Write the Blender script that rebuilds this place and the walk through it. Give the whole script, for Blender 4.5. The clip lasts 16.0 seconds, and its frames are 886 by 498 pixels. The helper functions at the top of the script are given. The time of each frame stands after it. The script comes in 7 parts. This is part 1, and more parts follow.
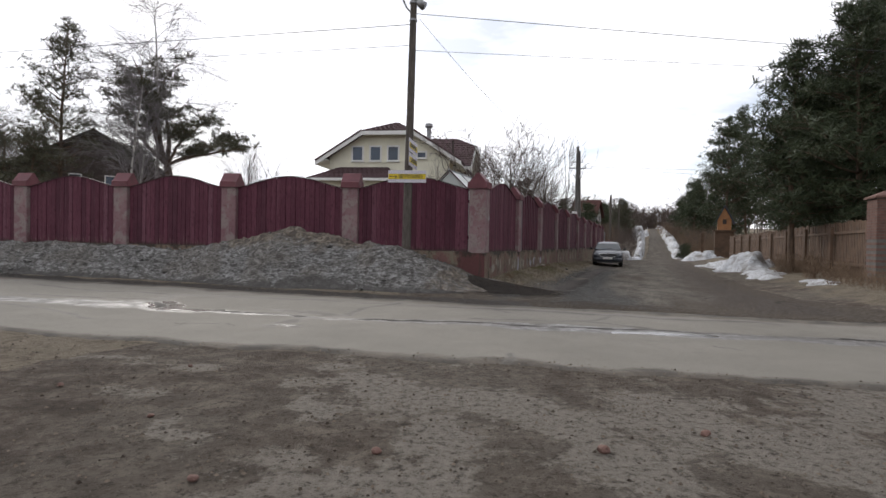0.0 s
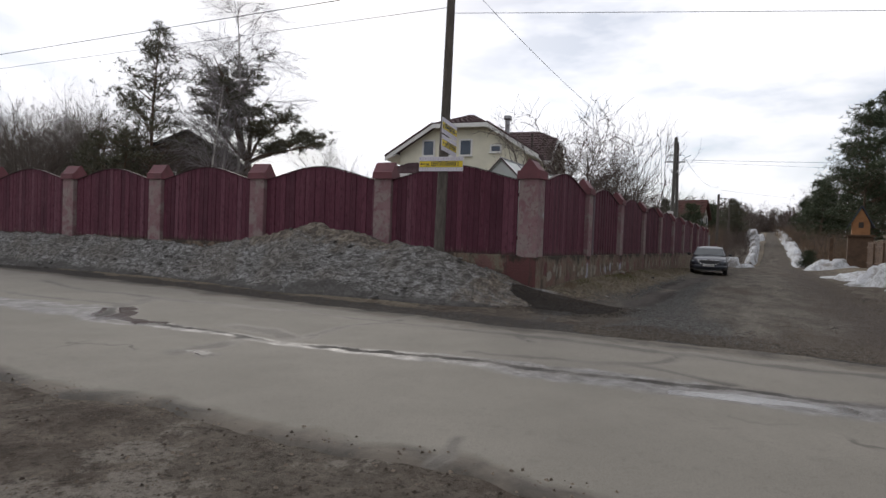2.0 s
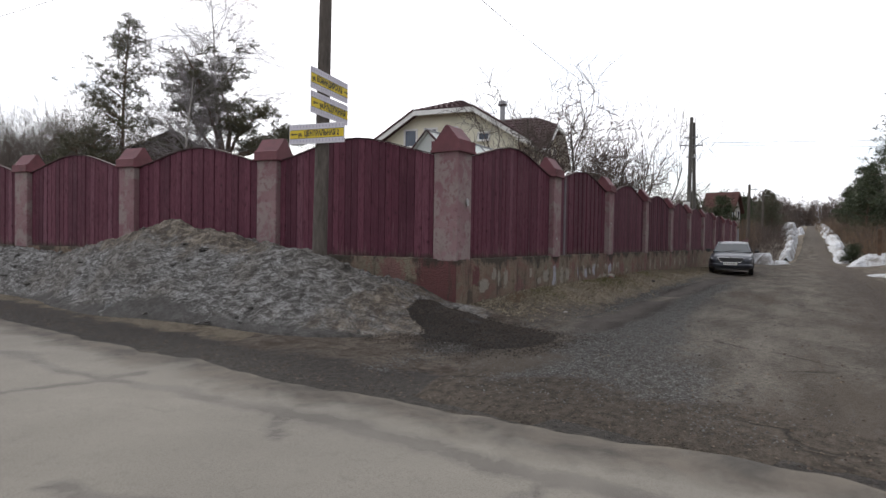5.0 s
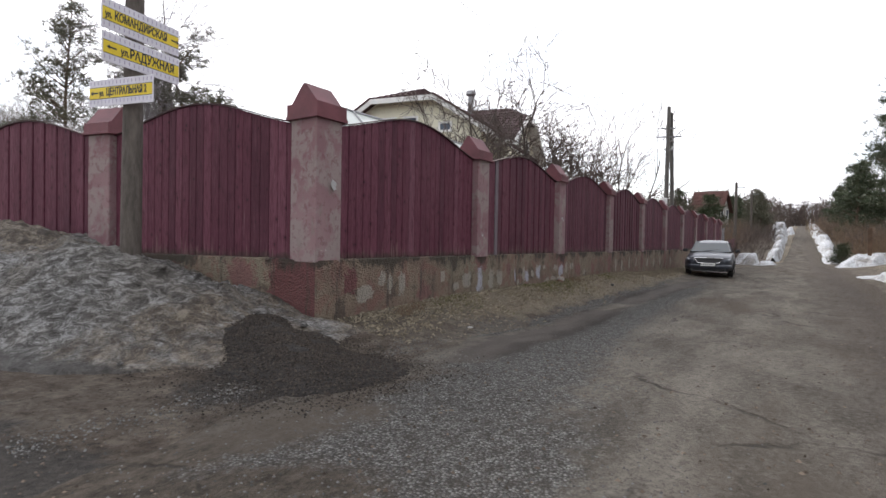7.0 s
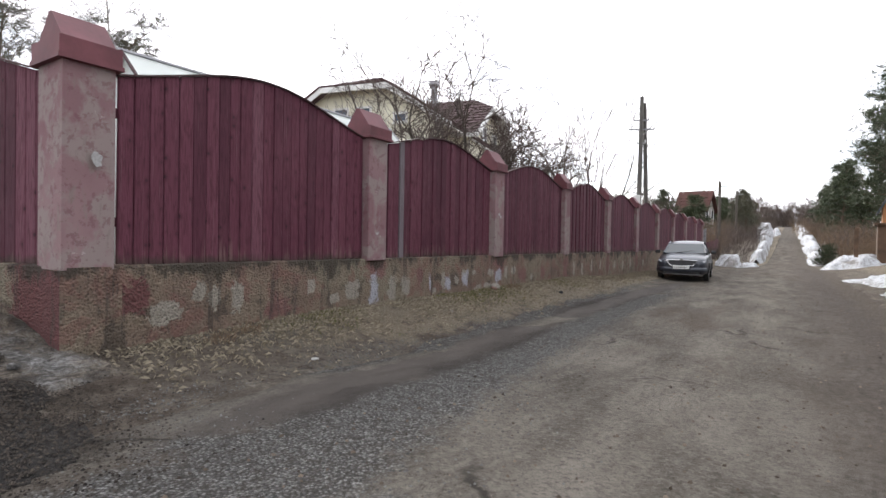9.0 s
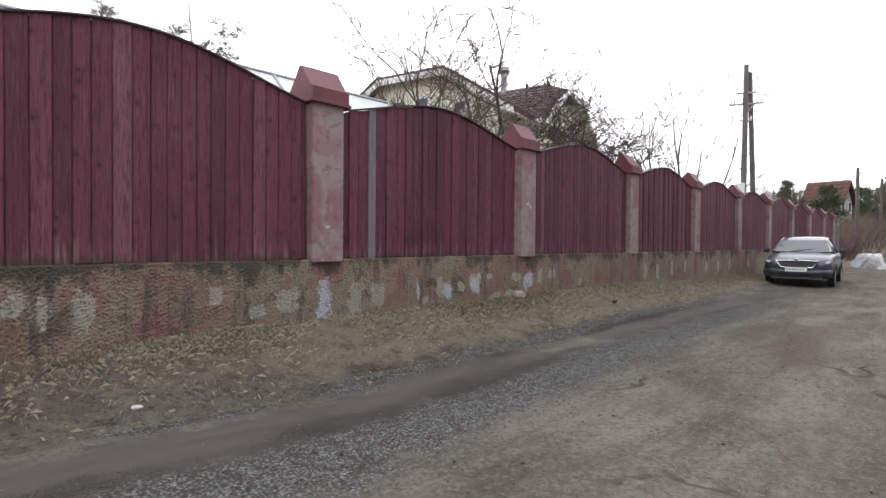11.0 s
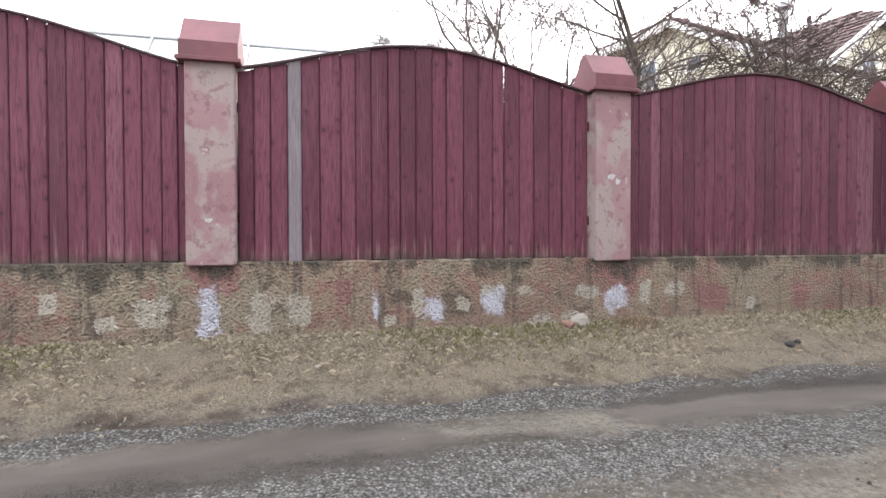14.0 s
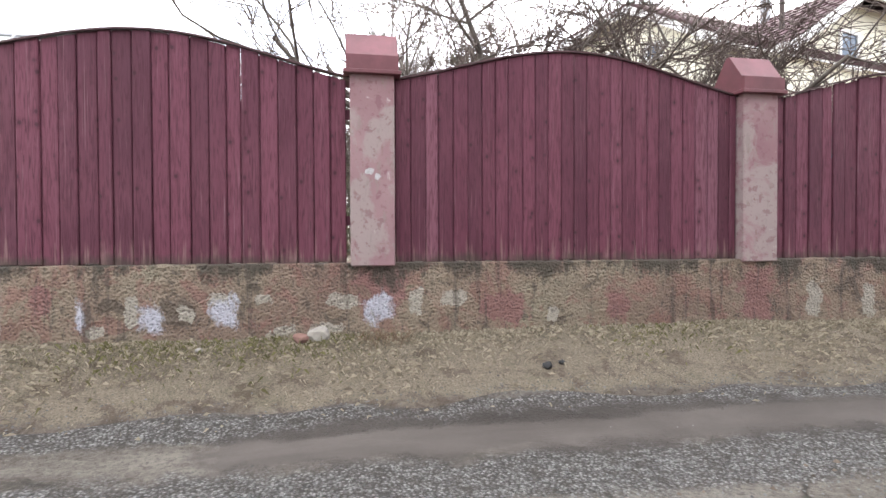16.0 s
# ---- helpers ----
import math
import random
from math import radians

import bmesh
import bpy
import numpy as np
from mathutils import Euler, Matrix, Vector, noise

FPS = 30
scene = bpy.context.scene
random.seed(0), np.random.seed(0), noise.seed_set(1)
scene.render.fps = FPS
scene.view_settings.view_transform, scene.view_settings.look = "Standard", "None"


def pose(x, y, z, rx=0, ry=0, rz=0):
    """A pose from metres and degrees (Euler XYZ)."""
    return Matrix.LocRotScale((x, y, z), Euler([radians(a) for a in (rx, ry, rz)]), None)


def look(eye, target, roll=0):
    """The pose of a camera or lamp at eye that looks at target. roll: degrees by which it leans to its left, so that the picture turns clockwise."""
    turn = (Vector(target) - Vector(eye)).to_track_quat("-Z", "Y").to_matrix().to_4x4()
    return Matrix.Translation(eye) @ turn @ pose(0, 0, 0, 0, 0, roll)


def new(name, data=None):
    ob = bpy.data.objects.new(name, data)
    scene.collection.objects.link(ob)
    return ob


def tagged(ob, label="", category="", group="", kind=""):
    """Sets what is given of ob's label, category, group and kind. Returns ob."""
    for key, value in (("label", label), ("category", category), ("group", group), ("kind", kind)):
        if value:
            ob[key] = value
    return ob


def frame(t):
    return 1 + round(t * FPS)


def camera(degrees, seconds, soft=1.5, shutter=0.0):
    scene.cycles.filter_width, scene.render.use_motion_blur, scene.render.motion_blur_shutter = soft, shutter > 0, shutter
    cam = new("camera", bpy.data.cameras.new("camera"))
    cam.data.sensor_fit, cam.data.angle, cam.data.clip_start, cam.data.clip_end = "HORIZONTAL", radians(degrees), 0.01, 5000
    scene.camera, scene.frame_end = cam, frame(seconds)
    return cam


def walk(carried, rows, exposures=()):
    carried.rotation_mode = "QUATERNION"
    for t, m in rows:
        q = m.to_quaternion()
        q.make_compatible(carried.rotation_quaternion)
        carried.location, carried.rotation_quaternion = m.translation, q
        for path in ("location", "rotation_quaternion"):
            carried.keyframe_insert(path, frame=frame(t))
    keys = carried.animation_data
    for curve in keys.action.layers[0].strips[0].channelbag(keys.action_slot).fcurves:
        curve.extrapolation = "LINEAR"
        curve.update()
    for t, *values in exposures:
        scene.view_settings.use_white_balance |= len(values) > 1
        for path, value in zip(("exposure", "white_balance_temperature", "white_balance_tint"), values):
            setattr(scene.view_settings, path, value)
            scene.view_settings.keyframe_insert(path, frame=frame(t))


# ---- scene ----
cam = camera(79.3, 16.0)
METRES, EYE, TILT, LEAN, TURN = 21.84, 1.2, 0.0, 0.0, 0.0
ROWS = [
    (0.0, 0.0, 0.0, 0.0, 0.02, -0.81, -1.18),
    (0.5, 0.0145, 0.0289, 0.0002, 1.33, -0.87, -2.29),
    (1.0, 0.0273, 0.0551, 0.0009, 4.22, -0.9, -1.84),
    (1.5, 0.0401, 0.0849, 0.0007, 7.7, -1.04, -3.81),
    (2.0, 0.0538, 0.1118, 0.0019, 10.14, -1.07, -2.16),
    (2.5, 0.0684, 0.1415, 0.0019, 11.86, -1.13, -1.94),
    (3.0, 0.0846, 0.168, 0.0026, 12.12, -1.11, -1.0),
    (5.5, 0.1433, 0.3104, 0.0019, 13.34, -1.05, -1.08),
    (6.0, 0.1565, 0.3376, 0.0007, 13.28, -1.07, -1.02),
    (6.5, 0.1719, 0.365, 0.0005, 13.34, -0.95, -0.99),
    (7.0, 0.1861, 0.3921, 0.0003, 12.65, -1.0, -1.04),
    (7.5, 0.2005, 0.4174, 0.0003, 12.52, -0.88, -1.05),
    (8.0, 0.2129, 0.4446, -0.0017, 11.41, -0.87, -1.01),
    (8.5, 0.2256, 0.4688, -0.0001, 11.61, -0.77, -1.02),
    (9.0, 0.236, 0.4968, 0.0001, 11.71, -0.83, -1.0),
    (11.5, 0.2917, 0.6372, -0.0027, 29.98, -0.82, -0.32),
    (12.0, 0.3027, 0.6689, -0.0024, 38.71, -0.89, -0.17),
    (12.5, 0.314, 0.6985, -0.0034, 44.04, -0.87, -0.05),
    (13.0, 0.3261, 0.7307, -0.0034, 49.85, -0.89, 0.1),
    (13.5, 0.3375, 0.7604, -0.0035, 51.93, -0.9, 0.13),
    (14.0, 0.3478, 0.7924, -0.0036, 54.83, -0.96, 0.13),
    (14.5, 0.3593, 0.8233, -0.0039, 56.33, -0.94, 0.21),
    (15.0, 0.3706, 0.8553, -0.0047, 58.25, -0.9, 0.21),
    (15.5, 0.3836, 0.8845, -0.0038, 58.63, -0.9, 0.26),
    (16.0, 0.3944, 0.9155, -0.0027, 58.86, -0.96, 0.21),
]
EXPOSURES = [(0.0, 0.0), (1.5, -0.22), (3.0, -0.3), (5.5, 0.38), (7.0, 0.65), (9.0, 1.0), (11.3, 1.35), (12.5, 1.9), (14.5, 2.32), (16.0, 2.35)]
walk(cam, [(t, pose(0, 0, EYE, TILT, LEAN, TURN) @ pose(METRES * x, METRES * y, METRES * z, 90 + pitch, roll, yaw)) for t, x, y, z, yaw, pitch, roll in ROWS], EXPOSURES)

# ---- world, sun ----
SUN_BEARING, SUN_HEIGHT = radians(-24), radians(30)
world = bpy.data.worlds.new("sky")
scene.world = world
world.use_nodes = True
wn, wl = world.node_tree.nodes, world.node_tree.links
wn.clear()
sky = wn.new("ShaderNodeTexSky")
sky.sky_type, sky.sun_disc = "NISHITA", False
sky.sun_elevation, sky.sun_rotation = SUN_HEIGHT, SUN_BEARING
sky.dust_density, sky.air_density = 0.8, 1.0
way = wn.new("ShaderNodeTexCoord")
flat = wn.new("ShaderNodeVectorMath"); flat.operation = "MULTIPLY"; flat.inputs[1].default_value = (1.0, 1.0, 3.2)
wl.new(way.outputs["Generated"], flat.inputs[0])
cl = wn.new("ShaderNodeTexNoise"); cl.inputs["Scale"].default_value = 2.6; cl.inputs["Detail"].default_value = 6; cl.inputs["Roughness"].default_value = 0.55
wl.new(flat.outputs[0], cl.inputs["Vector"])
cr = wn.new("ShaderNodeValToRGB")
cr.color_ramp.elements[0].position, cr.color_ramp.elements[0].color = 0.38, (0.42, 0.42, 0.42, 1)
cr.color_ramp.elements[1].position, cr.color_ramp.elements[1].color = 0.54, (1, 1, 1, 1)
wl.new(cl.outputs["Fac"], cr.inputs["Fac"])
cm = wn.new("ShaderNodeMix"); cm.data_type = "RGBA"
wl.new(cr.outputs["Color"], cm.inputs[0]); wl.new(sky.outputs["Color"], cm.inputs[6])
toward = wn.new("ShaderNodeVectorMath"); toward.operation = "DOT_PRODUCT"
toward.inputs[1].default_value = (math.sin(SUN_BEARING) * math.cos(SUN_HEIGHT), math.cos(SUN_BEARING) * math.cos(SUN_HEIGHT), math.sin(SUN_HEIGHT))
wl.new(way.outputs["Generated"], toward.inputs[0])
glow = wn.new("ShaderNodeMapRange")
glow.inputs["From Min"].default_value, glow.inputs["From Max"].default_value = -0.6, 1.0
glow.inputs["To Min"].default_value, glow.inputs["To Max"].default_value = 8.2, 14.5
wl.new(toward.outputs["Value"], glow.inputs["Value"])
tone = wn.new("ShaderNodeCombineColor")
cool = wn.new("ShaderNodeMath"); cool.operation = "MULTIPLY"; cool.inputs[1].default_value = 1.05
wl.new(glow.outputs[0], cool.inputs[0])
wl.new(glow.outputs[0], tone.inputs[0]); wl.new(glow.outputs[0], tone.inputs[1]); wl.new(cool.outputs[0], tone.inputs[2])
wl.new(tone.outputs[0], cm.inputs[7])
bg = wn.new("ShaderNodeBackground"); bg.inputs["Strength"].default_value = 0.1
wo = wn.new("ShaderNodeOutputWorld")
wl.new(cm.outputs[2], bg.inputs["Color"]); wl.new(bg.outputs[0], wo.inputs["Surface"])
sun = new("sun", bpy.data.lights.new("sun", "SUN"))
sun.data.energy, sun.data.angle, sun.data.color = 1.4, radians(14), (1.0, 0.95, 0.88)
far_sun = Vector((math.sin(SUN_BEARING) * math.cos(SUN_HEIGHT), math.cos(SUN_BEARING) * math.cos(SUN_HEIGHT), math.sin(SUN_HEIGHT))) * 100
sun.matrix_world = look(far_sun, (0, 0, 0))

# ---- small helpers ----
rng = random.Random(7)


class Geo:
    """Vertices and faces gathered for one mesh."""

    def __init__(self):
        self.v, self.f = [], []

    def box(self, lo, hi, c=0.0, m=None):
        n = len(self.v)
        lo, hi = Vector(lo), Vector(hi)
        mid, half = (lo + hi) / 2, (hi - lo) / 2
        sg = [(a, b, k) for a in (-1, 1) for b in (-1, 1) for k in (-1, 1)]
        if c <= 0:
            pts = [Vector((mid[i] + s[i] * half[i] for i in range(3))) for s in sg]
            fs = [(0, 1, 3, 2), (4, 6, 7, 5), (0, 4, 5, 1), (2, 3, 7, 6), (0, 2, 6, 4), (1, 5, 7, 3)]
        else:
            pts, idx = [], {}
            for s in sg:
                for ax in range(3):
                    idx[s, ax] = len(pts)
                    pts.append(Vector((mid[i] + s[i] * (half[i] - (0 if i == ax else c)) for i in range(3))))
            fs = []
            for ax in range(3):
                o1, o2 = (ax + 1) % 3, (ax + 2) % 3
                for sn in (-1, 1):
                    ring = []
                    for a, b in ((-1, -1), (1, -1), (1, 1), (-1, 1)):
                        s = [0, 0, 0]; s[ax], s[o1], s[o2] = sn, a, b
                        ring.append(idx[tuple(s), ax])
                    fs.append(tuple(ring if sn > 0 else ring[::-1]))
                for a in (-1, 1):
                    for b in (-1, 1):
                        s0, s1 = [0, 0, 0], [0, 0, 0]
                        s0[ax], s0[o1], s0[o2] = -1, a, b
                        s1[ax], s1[o1], s1[o2] = 1, a, b
                        s0, s1 = tuple(s0), tuple(s1)
                        q = (idx[s0, o1], idx[s1, o1], idx[s1, o2], idx[s0, o2])
                        fs.append(q if a * b < 0 else q[::-1])
            for s in sg:
                q = (idx[s, 0], idx[s, 1], idx[s, 2])
                fs.append(q if s[0] * s[1] * s[2] > 0 else q[::-1])
        if m is not None:
            pts = [m @ p for p in pts]
        self.v += [tuple(p) for p in pts]
        self.f += [tuple(i + n for i in q) for q in fs]
        return self

    def tube(self, pts, radii, seg=6, cap=True):
        n = len(self.v)
        pts = [Vector(p) for p in pts]
        for i, p in enumerate(pts):
            t = (pts[min(i + 1, len(pts) - 1)] - pts[max(i - 1, 0)])
            t = t.normalized() if t.length > 1e-9 else Vector((0, 0, 1))
            a = t.cross(Vector((0.31, 0.17, 1.0)) if abs(t.z) < 0.9 else Vector((1, 0.2, 0)))
            a.normalize()
            b = t.cross(a)
            for k in range(seg):
                w = 2 * math.pi * k / seg
                self.v.append(tuple(p + (a * math.cos(w) + b * math.sin(w)) * radii[i]))
        for i in range(len(pts) - 1):
            for k in range(seg):
                a0, a1 = n + i * seg + k, n + i * seg + (k + 1) % seg
                self.f.append((a0, a1, a1 + seg, a0 + seg))
        if cap:
            self.f.append(tuple(n + k for k in range(seg))[::-1])
            self.f.append(tuple(n + (len(pts) - 1) * seg + k for k in range(seg)))
        return self

    def prism(self, ring, z0, z1):
        """A solid between two heights over a ring of x, y."""
        n, k = len(self.v), len(ring)
        self.v += [(x, y, z0) for x, y in ring] + [(x, y, z1) for x, y in ring]
        self.f += [(n + i, n + (i + 1) % k, n + k + (i + 1) % k, n + k + i) for i in range(k)]
        self.f += [tuple(n + i for i in range(k))[::-1], tuple(n + k + i for i in range(k))]
        return self

    def slab(self, ring, out):
        """A solid: a ring of points in space, thickened by the vector out."""
        n, k = len(self.v), len(ring)
        out = Vector(out)
        self.v += [tuple(p) for p in ring] + [tuple(Vector(p) + out) for p in ring]
        self.f += [(n + i, n + (i + 1) % k, n + k + (i + 1) % k, n + k + i) for i in range(k)]
        self.f += [tuple(n + i for i in range(k))[::-1], tuple(n + k + i for i in range(k))]
        return self

    def grid(self, rows):
        n, w = len(self.v), len(rows[0])
        for r in rows:
            self.v += [tuple(p) for p in r]
        for i in range(len(rows) - 1):
            for j in range(w - 1):
                a = n + i * w + j
                self.f.append((a, a + 1, a + w + 1, a + w))
        return self

    def mesh(self, name, fix=True, smooth=False):
        me = bpy.data.meshes.new(name)
        me.from_pydata(self.v, [], self.f)
        if fix:
            bm = bmesh.new(); bm.from_mesh(me)
            bmesh.ops.recalc_face_normals(bm, faces=bm.faces)
            bm.to_mesh(me); bm.free()
        if smooth:
            me.polygons.foreach_set("use_smooth", [True] * len(me.polygons))
        me.update()
        return me


def part(name, geo, material, parent=None, label="", m=None, fix=True, smooth=False):
    """One mesh object, under its thing or on its own."""
    me = geo if isinstance(geo, bpy.types.Mesh) else geo.mesh(name, fix, smooth)
    if material is not None and not me.materials:
        me.materials.append(material)
    ob = new(name, me)
    if parent is not None:
        ob.parent = parent
    if m is not None:
        ob.matrix_basis = m
    if label:
        ob["label"] = label
    return ob


def thing(name, m, label, category, group="", kind=""):
    return_ob = new(name)
    return_ob.empty_display_size = 0.2
    return_ob.matrix_basis = m
    return tagged(return_ob, label, category, group, kind)


def smooth(a, b, x):
    t = min(1.0, max(0.0, (x - a) / (b - a)))
    return t * t * (3 - 2 * t)


def interp(x, xs, ys):
    return float(np.interp(x, xs, ys))


def nz(x, y, z=0.0, s=1.0):
    return noise.noise(Vector((x * s, y * s, z * s)))


# ---- materials ----
class Mat:
    def __init__(self, name, rough=0.8, metal=0.0, spec=0.5):
        self.m = bpy.data.materials.new(name)
        self.m.use_nodes = True
        self.n, self.l = self.m.node_tree.nodes, self.m.node_tree.links
        self.b = self.n["Principled BSDF"]
        self.b.inputs["Roughness"].default_value = rough
        self.b.inputs["Metallic"].default_value = metal
        self.b.inputs["Specular IOR Level"].default_value = spec
        self.pos = self.n.new("ShaderNodeNewGeometry").outputs["Position"]
        self.tc = self.n.new("ShaderNodeTexCoord")
        self.obj = self.tc.outputs["Object"]
        self.rand = None

    def link(self, a, b):
        self.l.new(a, b)

    def put(self, sock, v):
        if hasattr(v, "is_linked"):
            self.l.new(v, sock)
        else:
            if sock.type == "RGBA":
                v = (*v, 1) if isinstance(v, tuple) else (v, v, v, 1)
            sock.default_value = v

    def scaled(self, vec, s):
        n = self.n.new("ShaderNodeVectorMath"); n.operation = "MULTIPLY"
        self.put(n.inputs[0], vec); n.inputs[1].default_value = s
        return n.outputs[0]

    def noise(self, scale, detail=4, rough=0.55, vec=None, warp=0.0):
        n = self.n.new("ShaderNodeTexNoise")
        n.inputs["Scale"].default_value, n.inputs["Detail"].default_value, n.inputs["Roughness"].default_value = scale, detail, rough
        n.inputs["Distortion"].default_value = warp
        self.put(n.inputs["Vector"], self.pos if vec is None else vec)
        return n.outputs["Fac"]

    def voronoi(self, scale, vec=None, feature="F1", out="Distance", rnd=1.0):
        n = self.n.new("ShaderNodeTexVoronoi"); n.feature = feature
        n.inputs["Scale"].default_value = scale
        n.inputs["Randomness"].default_value = rnd
        self.put(n.inputs["Vector"], self.pos if vec is None else vec)
        return n.outputs[out]

    def ramp(self, fac, *stops):
        n = self.n.new("ShaderNodeValToRGB")
        e = n.color_ramp.elements
        while len(e) < len(stops):
            e.new(0.5)
        for k, (p, c) in zip(e, stops):
            k.position = p
            k.color = (c, c, c, 1) if not isinstance(c, tuple) else (*c, 1)
        self.put(n.inputs["Fac"], fac)
        return n.outputs["Color"]

    def math(self, op, a, b=0.0, clamp=False):
        n = self.n.new("ShaderNodeMath"); n.operation = op; n.use_clamp = clamp
        self.put(n.inputs[0], a); self.put(n.inputs[1], b)
        return n.outputs[0]

    def mix(self, fac, a, b, blend="MIX"):
        n = self.n.new("ShaderNodeMix"); n.data_type = "RGBA"; n.blend_type = blend
        self.put(n.inputs[0], fac); self.put(n.inputs[6], a); self.put(n.inputs[7], b)
        return n.outputs[2]

    def attr(self, name):
        n = self.n.new("ShaderNodeAttribute"); n.attribute_name = name
        return n.outputs["Fac"]

    def random(self):
        n = self.n.new("ShaderNodeObjectInfo")
        return n.outputs["Random"]

    def island(self):
        n = self.n.new("ShaderNodeNewGeometry")
        return n.outputs["Random Per Island"]

    def xyz(self, vec):
        n = self.n.new("ShaderNodeSeparateXYZ"); self.put(n.inputs[0], vec)
        return n.outputs

    def bump(self, h, strength=0.3, dist=0.02):
        n = self.n.new("ShaderNodeBump")
        n.inputs["Strength"].default_value, n.inputs["Distance"].default_value = strength, dist
        self.put(n.inputs["Height"], h)
        self.l.new(n.outputs[0], self.b.inputs["Normal"])

    def color(self, c):
        self.put(self.b.inputs["Base Color"], c)
        return self

    def rough(self, r):
        self.put(self.b.inputs["Roughness"], r)
        return self


def plain(name, c, rough=0.7, metal=0.0, vary=0.25, scale=6.0, bump=0.1):
    k = Mat(name, rough, metal)
    f = k.noise(scale, 5, 0.6)
    g = k.noise(scale * 9, 3, 0.6)
    lo = tuple(x * (1 - vary) for x in c)
    hi = tuple(min(1, x * (1 + vary)) for x in c)
    k.color(k.mix(k.math("MULTIPLY", g, 0.35), k.ramp(f, (0.3, lo), (0.7, hi)), lo))
    if bump:
        k.bump(g, bump, 0.01)
    return k.m


def board_paint():
    k = Mat("maroon_board_paint", 0.72, 0, 0.3)
    r = k.random()
    loc = k.obj
    grain = k.noise(4, 6, 0.6, k.scaled(loc, (13, 13, 1.1)), 1.2)
    streak = k.noise(3, 4, 0.6, k.scaled(k.pos, (9, 9, 0.5)))
    fade = k.noise(0.9, 4, 0.6)
    base = k.ramp(r, (0.0, (0.064, 0.016, 0.029)), (0.5, (0.100, 0.026, 0.0445)), (0.85, (0.121, 0.035, 0.056)), (1.0, (0.15, 0.060, 0.083)))
    base = k.mix(k.ramp(fade, (0.45, 0.0), (0.75, 0.45)), base, (0.15, 0.05, 0.072))
    base = k.mix(k.ramp(grain, (0.36, 0.7), (0.54, 0.0)), base, (0.046, 0.011, 0.018))
    z = k.xyz(k.pos)[2]
    low = k.math("ADD", k.math("MULTIPLY", k.math("SUBTRACT", 1.32, z), 1.4), k.math("MULTIPLY", k.math("SUBTRACT", streak, 0.55), 2.2))
    worn = k.ramp(low, (0.35, 0.0), (0.75, 0.75))
    base = k.mix(worn, base, (0.20, 0.125, 0.115))
    scr = k.ramp(k.noise(7, 3, 0.7, k.scaled(loc, (11, 11, 0.16))), (0.60, 0.0), (0.72, 0.5))
    base = k.mix(scr, base, (0.21, 0.125, 0.14))
    moss = k.ramp(k.math("ADD", k.math("MULTIPLY", k.math("SUBTRACT", 1.03, z), 5.0), k.noise(6, 3)), (0.55, 0.0), (0.95, 0.7))
    base = k.mix(moss, base, (0.035, 0.028, 0.02))
    flat = k.n.new("ShaderNodeCombineXYZ")
    k.put(flat.inputs[0], k.xyz(loc)[0])
    k.put(flat.inputs[1], k.math("ADD", k.math("MULTIPLY", k.xyz(loc)[2], 0.75), k.math("MULTIPLY", r, 9.0)))
    kn = k.n.new("ShaderNodeTexVoronoi"); kn.voronoi_dimensions = "2D"; kn.inputs["Scale"].default_value = 6.5
    k.put(kn.inputs["Vector"], flat.outputs[0])
    some = k.ramp(k.xyz(kn.outputs["Color"])[0], (0.55, 0.0), (0.85, 1.0))
    knot = k.math("MULTIPLY", k.ramp(kn.outputs["Distance"], (0.05, 0.7), (0.12, 0.0)), some)
    ring = k.math("MULTIPLY", k.ramp(kn.outputs["Distance"], (0.14, 0.45), (0.30, 0.0)), some)
    base = k.mix(ring, base, (0.062, 0.014, 0.024))
    base = k.mix(knot, base, (0.022, 0.007, 0.010))
    k.color(base)
    k.rough(k.ramp(grain, (0.3, 0.82), (0.7, 0.62)))
    k.bump(grain, 0.25, 0.004)
    return k.m


def grey_board():
    k = Mat("bare_grey_board", 0.8)
    g = k.noise(5, 6, 0.65, k.scaled(k.obj, (14, 14, 0.9)), 0.6)
    k.color(k.ramp(g, (0.3, (0.09, 0.07, 0.078)), (0.7, (0.185, 0.16, 0.175))))
    k.bump(g, 0.3, 0.004)
    return k.m


def pillar_plaster():
    k = Mat("worn_pink_plaster", 0.85)
    a = k.noise(2.3, 6, 0.62, None, 0.4)
    b = k.noise(11, 5, 0.65)
    c = k.noise(1.1, 3, 0.5)
    base = k.ramp(c, (0.3, (0.19, 0.098, 0.11)), (0.7, (0.25, 0.158, 0.163)))
    base = k.mix(k.ramp(a, (0.47, 0.0), (0.54, 0.75)), base, (0.255, 0.215, 0.20))
    base = k.mix(k.ramp(b, (0.56, 0.0), (0.6, 0.6)), base, (0.155, 0.07, 0.08))
    base = k.mix(k.ramp(k.noise(5, 6, 0.7, k.scaled(k.pos, (2.5, 2.5, 0.7)), 0.5), (0.58, 0.0), (0.62, 0.6)), base, (0.20, 0.16, 0.145))
    base = k.mix(k.ramp(k.noise(4.2, 5, 0.7, None, 0.7), (0.66, 0.0), (0.70, 0.6)), base, (0.40, 0.36, 0.345))
    base = k.mix(k.ramp(k.noise(30, 2), (0.62, 0.0), (0.7, 0.5)), base, (0.16, 0.10, 0.09))
    k.color(base)
    k.bump(k.math("ADD", b, k.math("MULTIPLY", a, 0.8)), 0.35, 0.012)
    return k.m


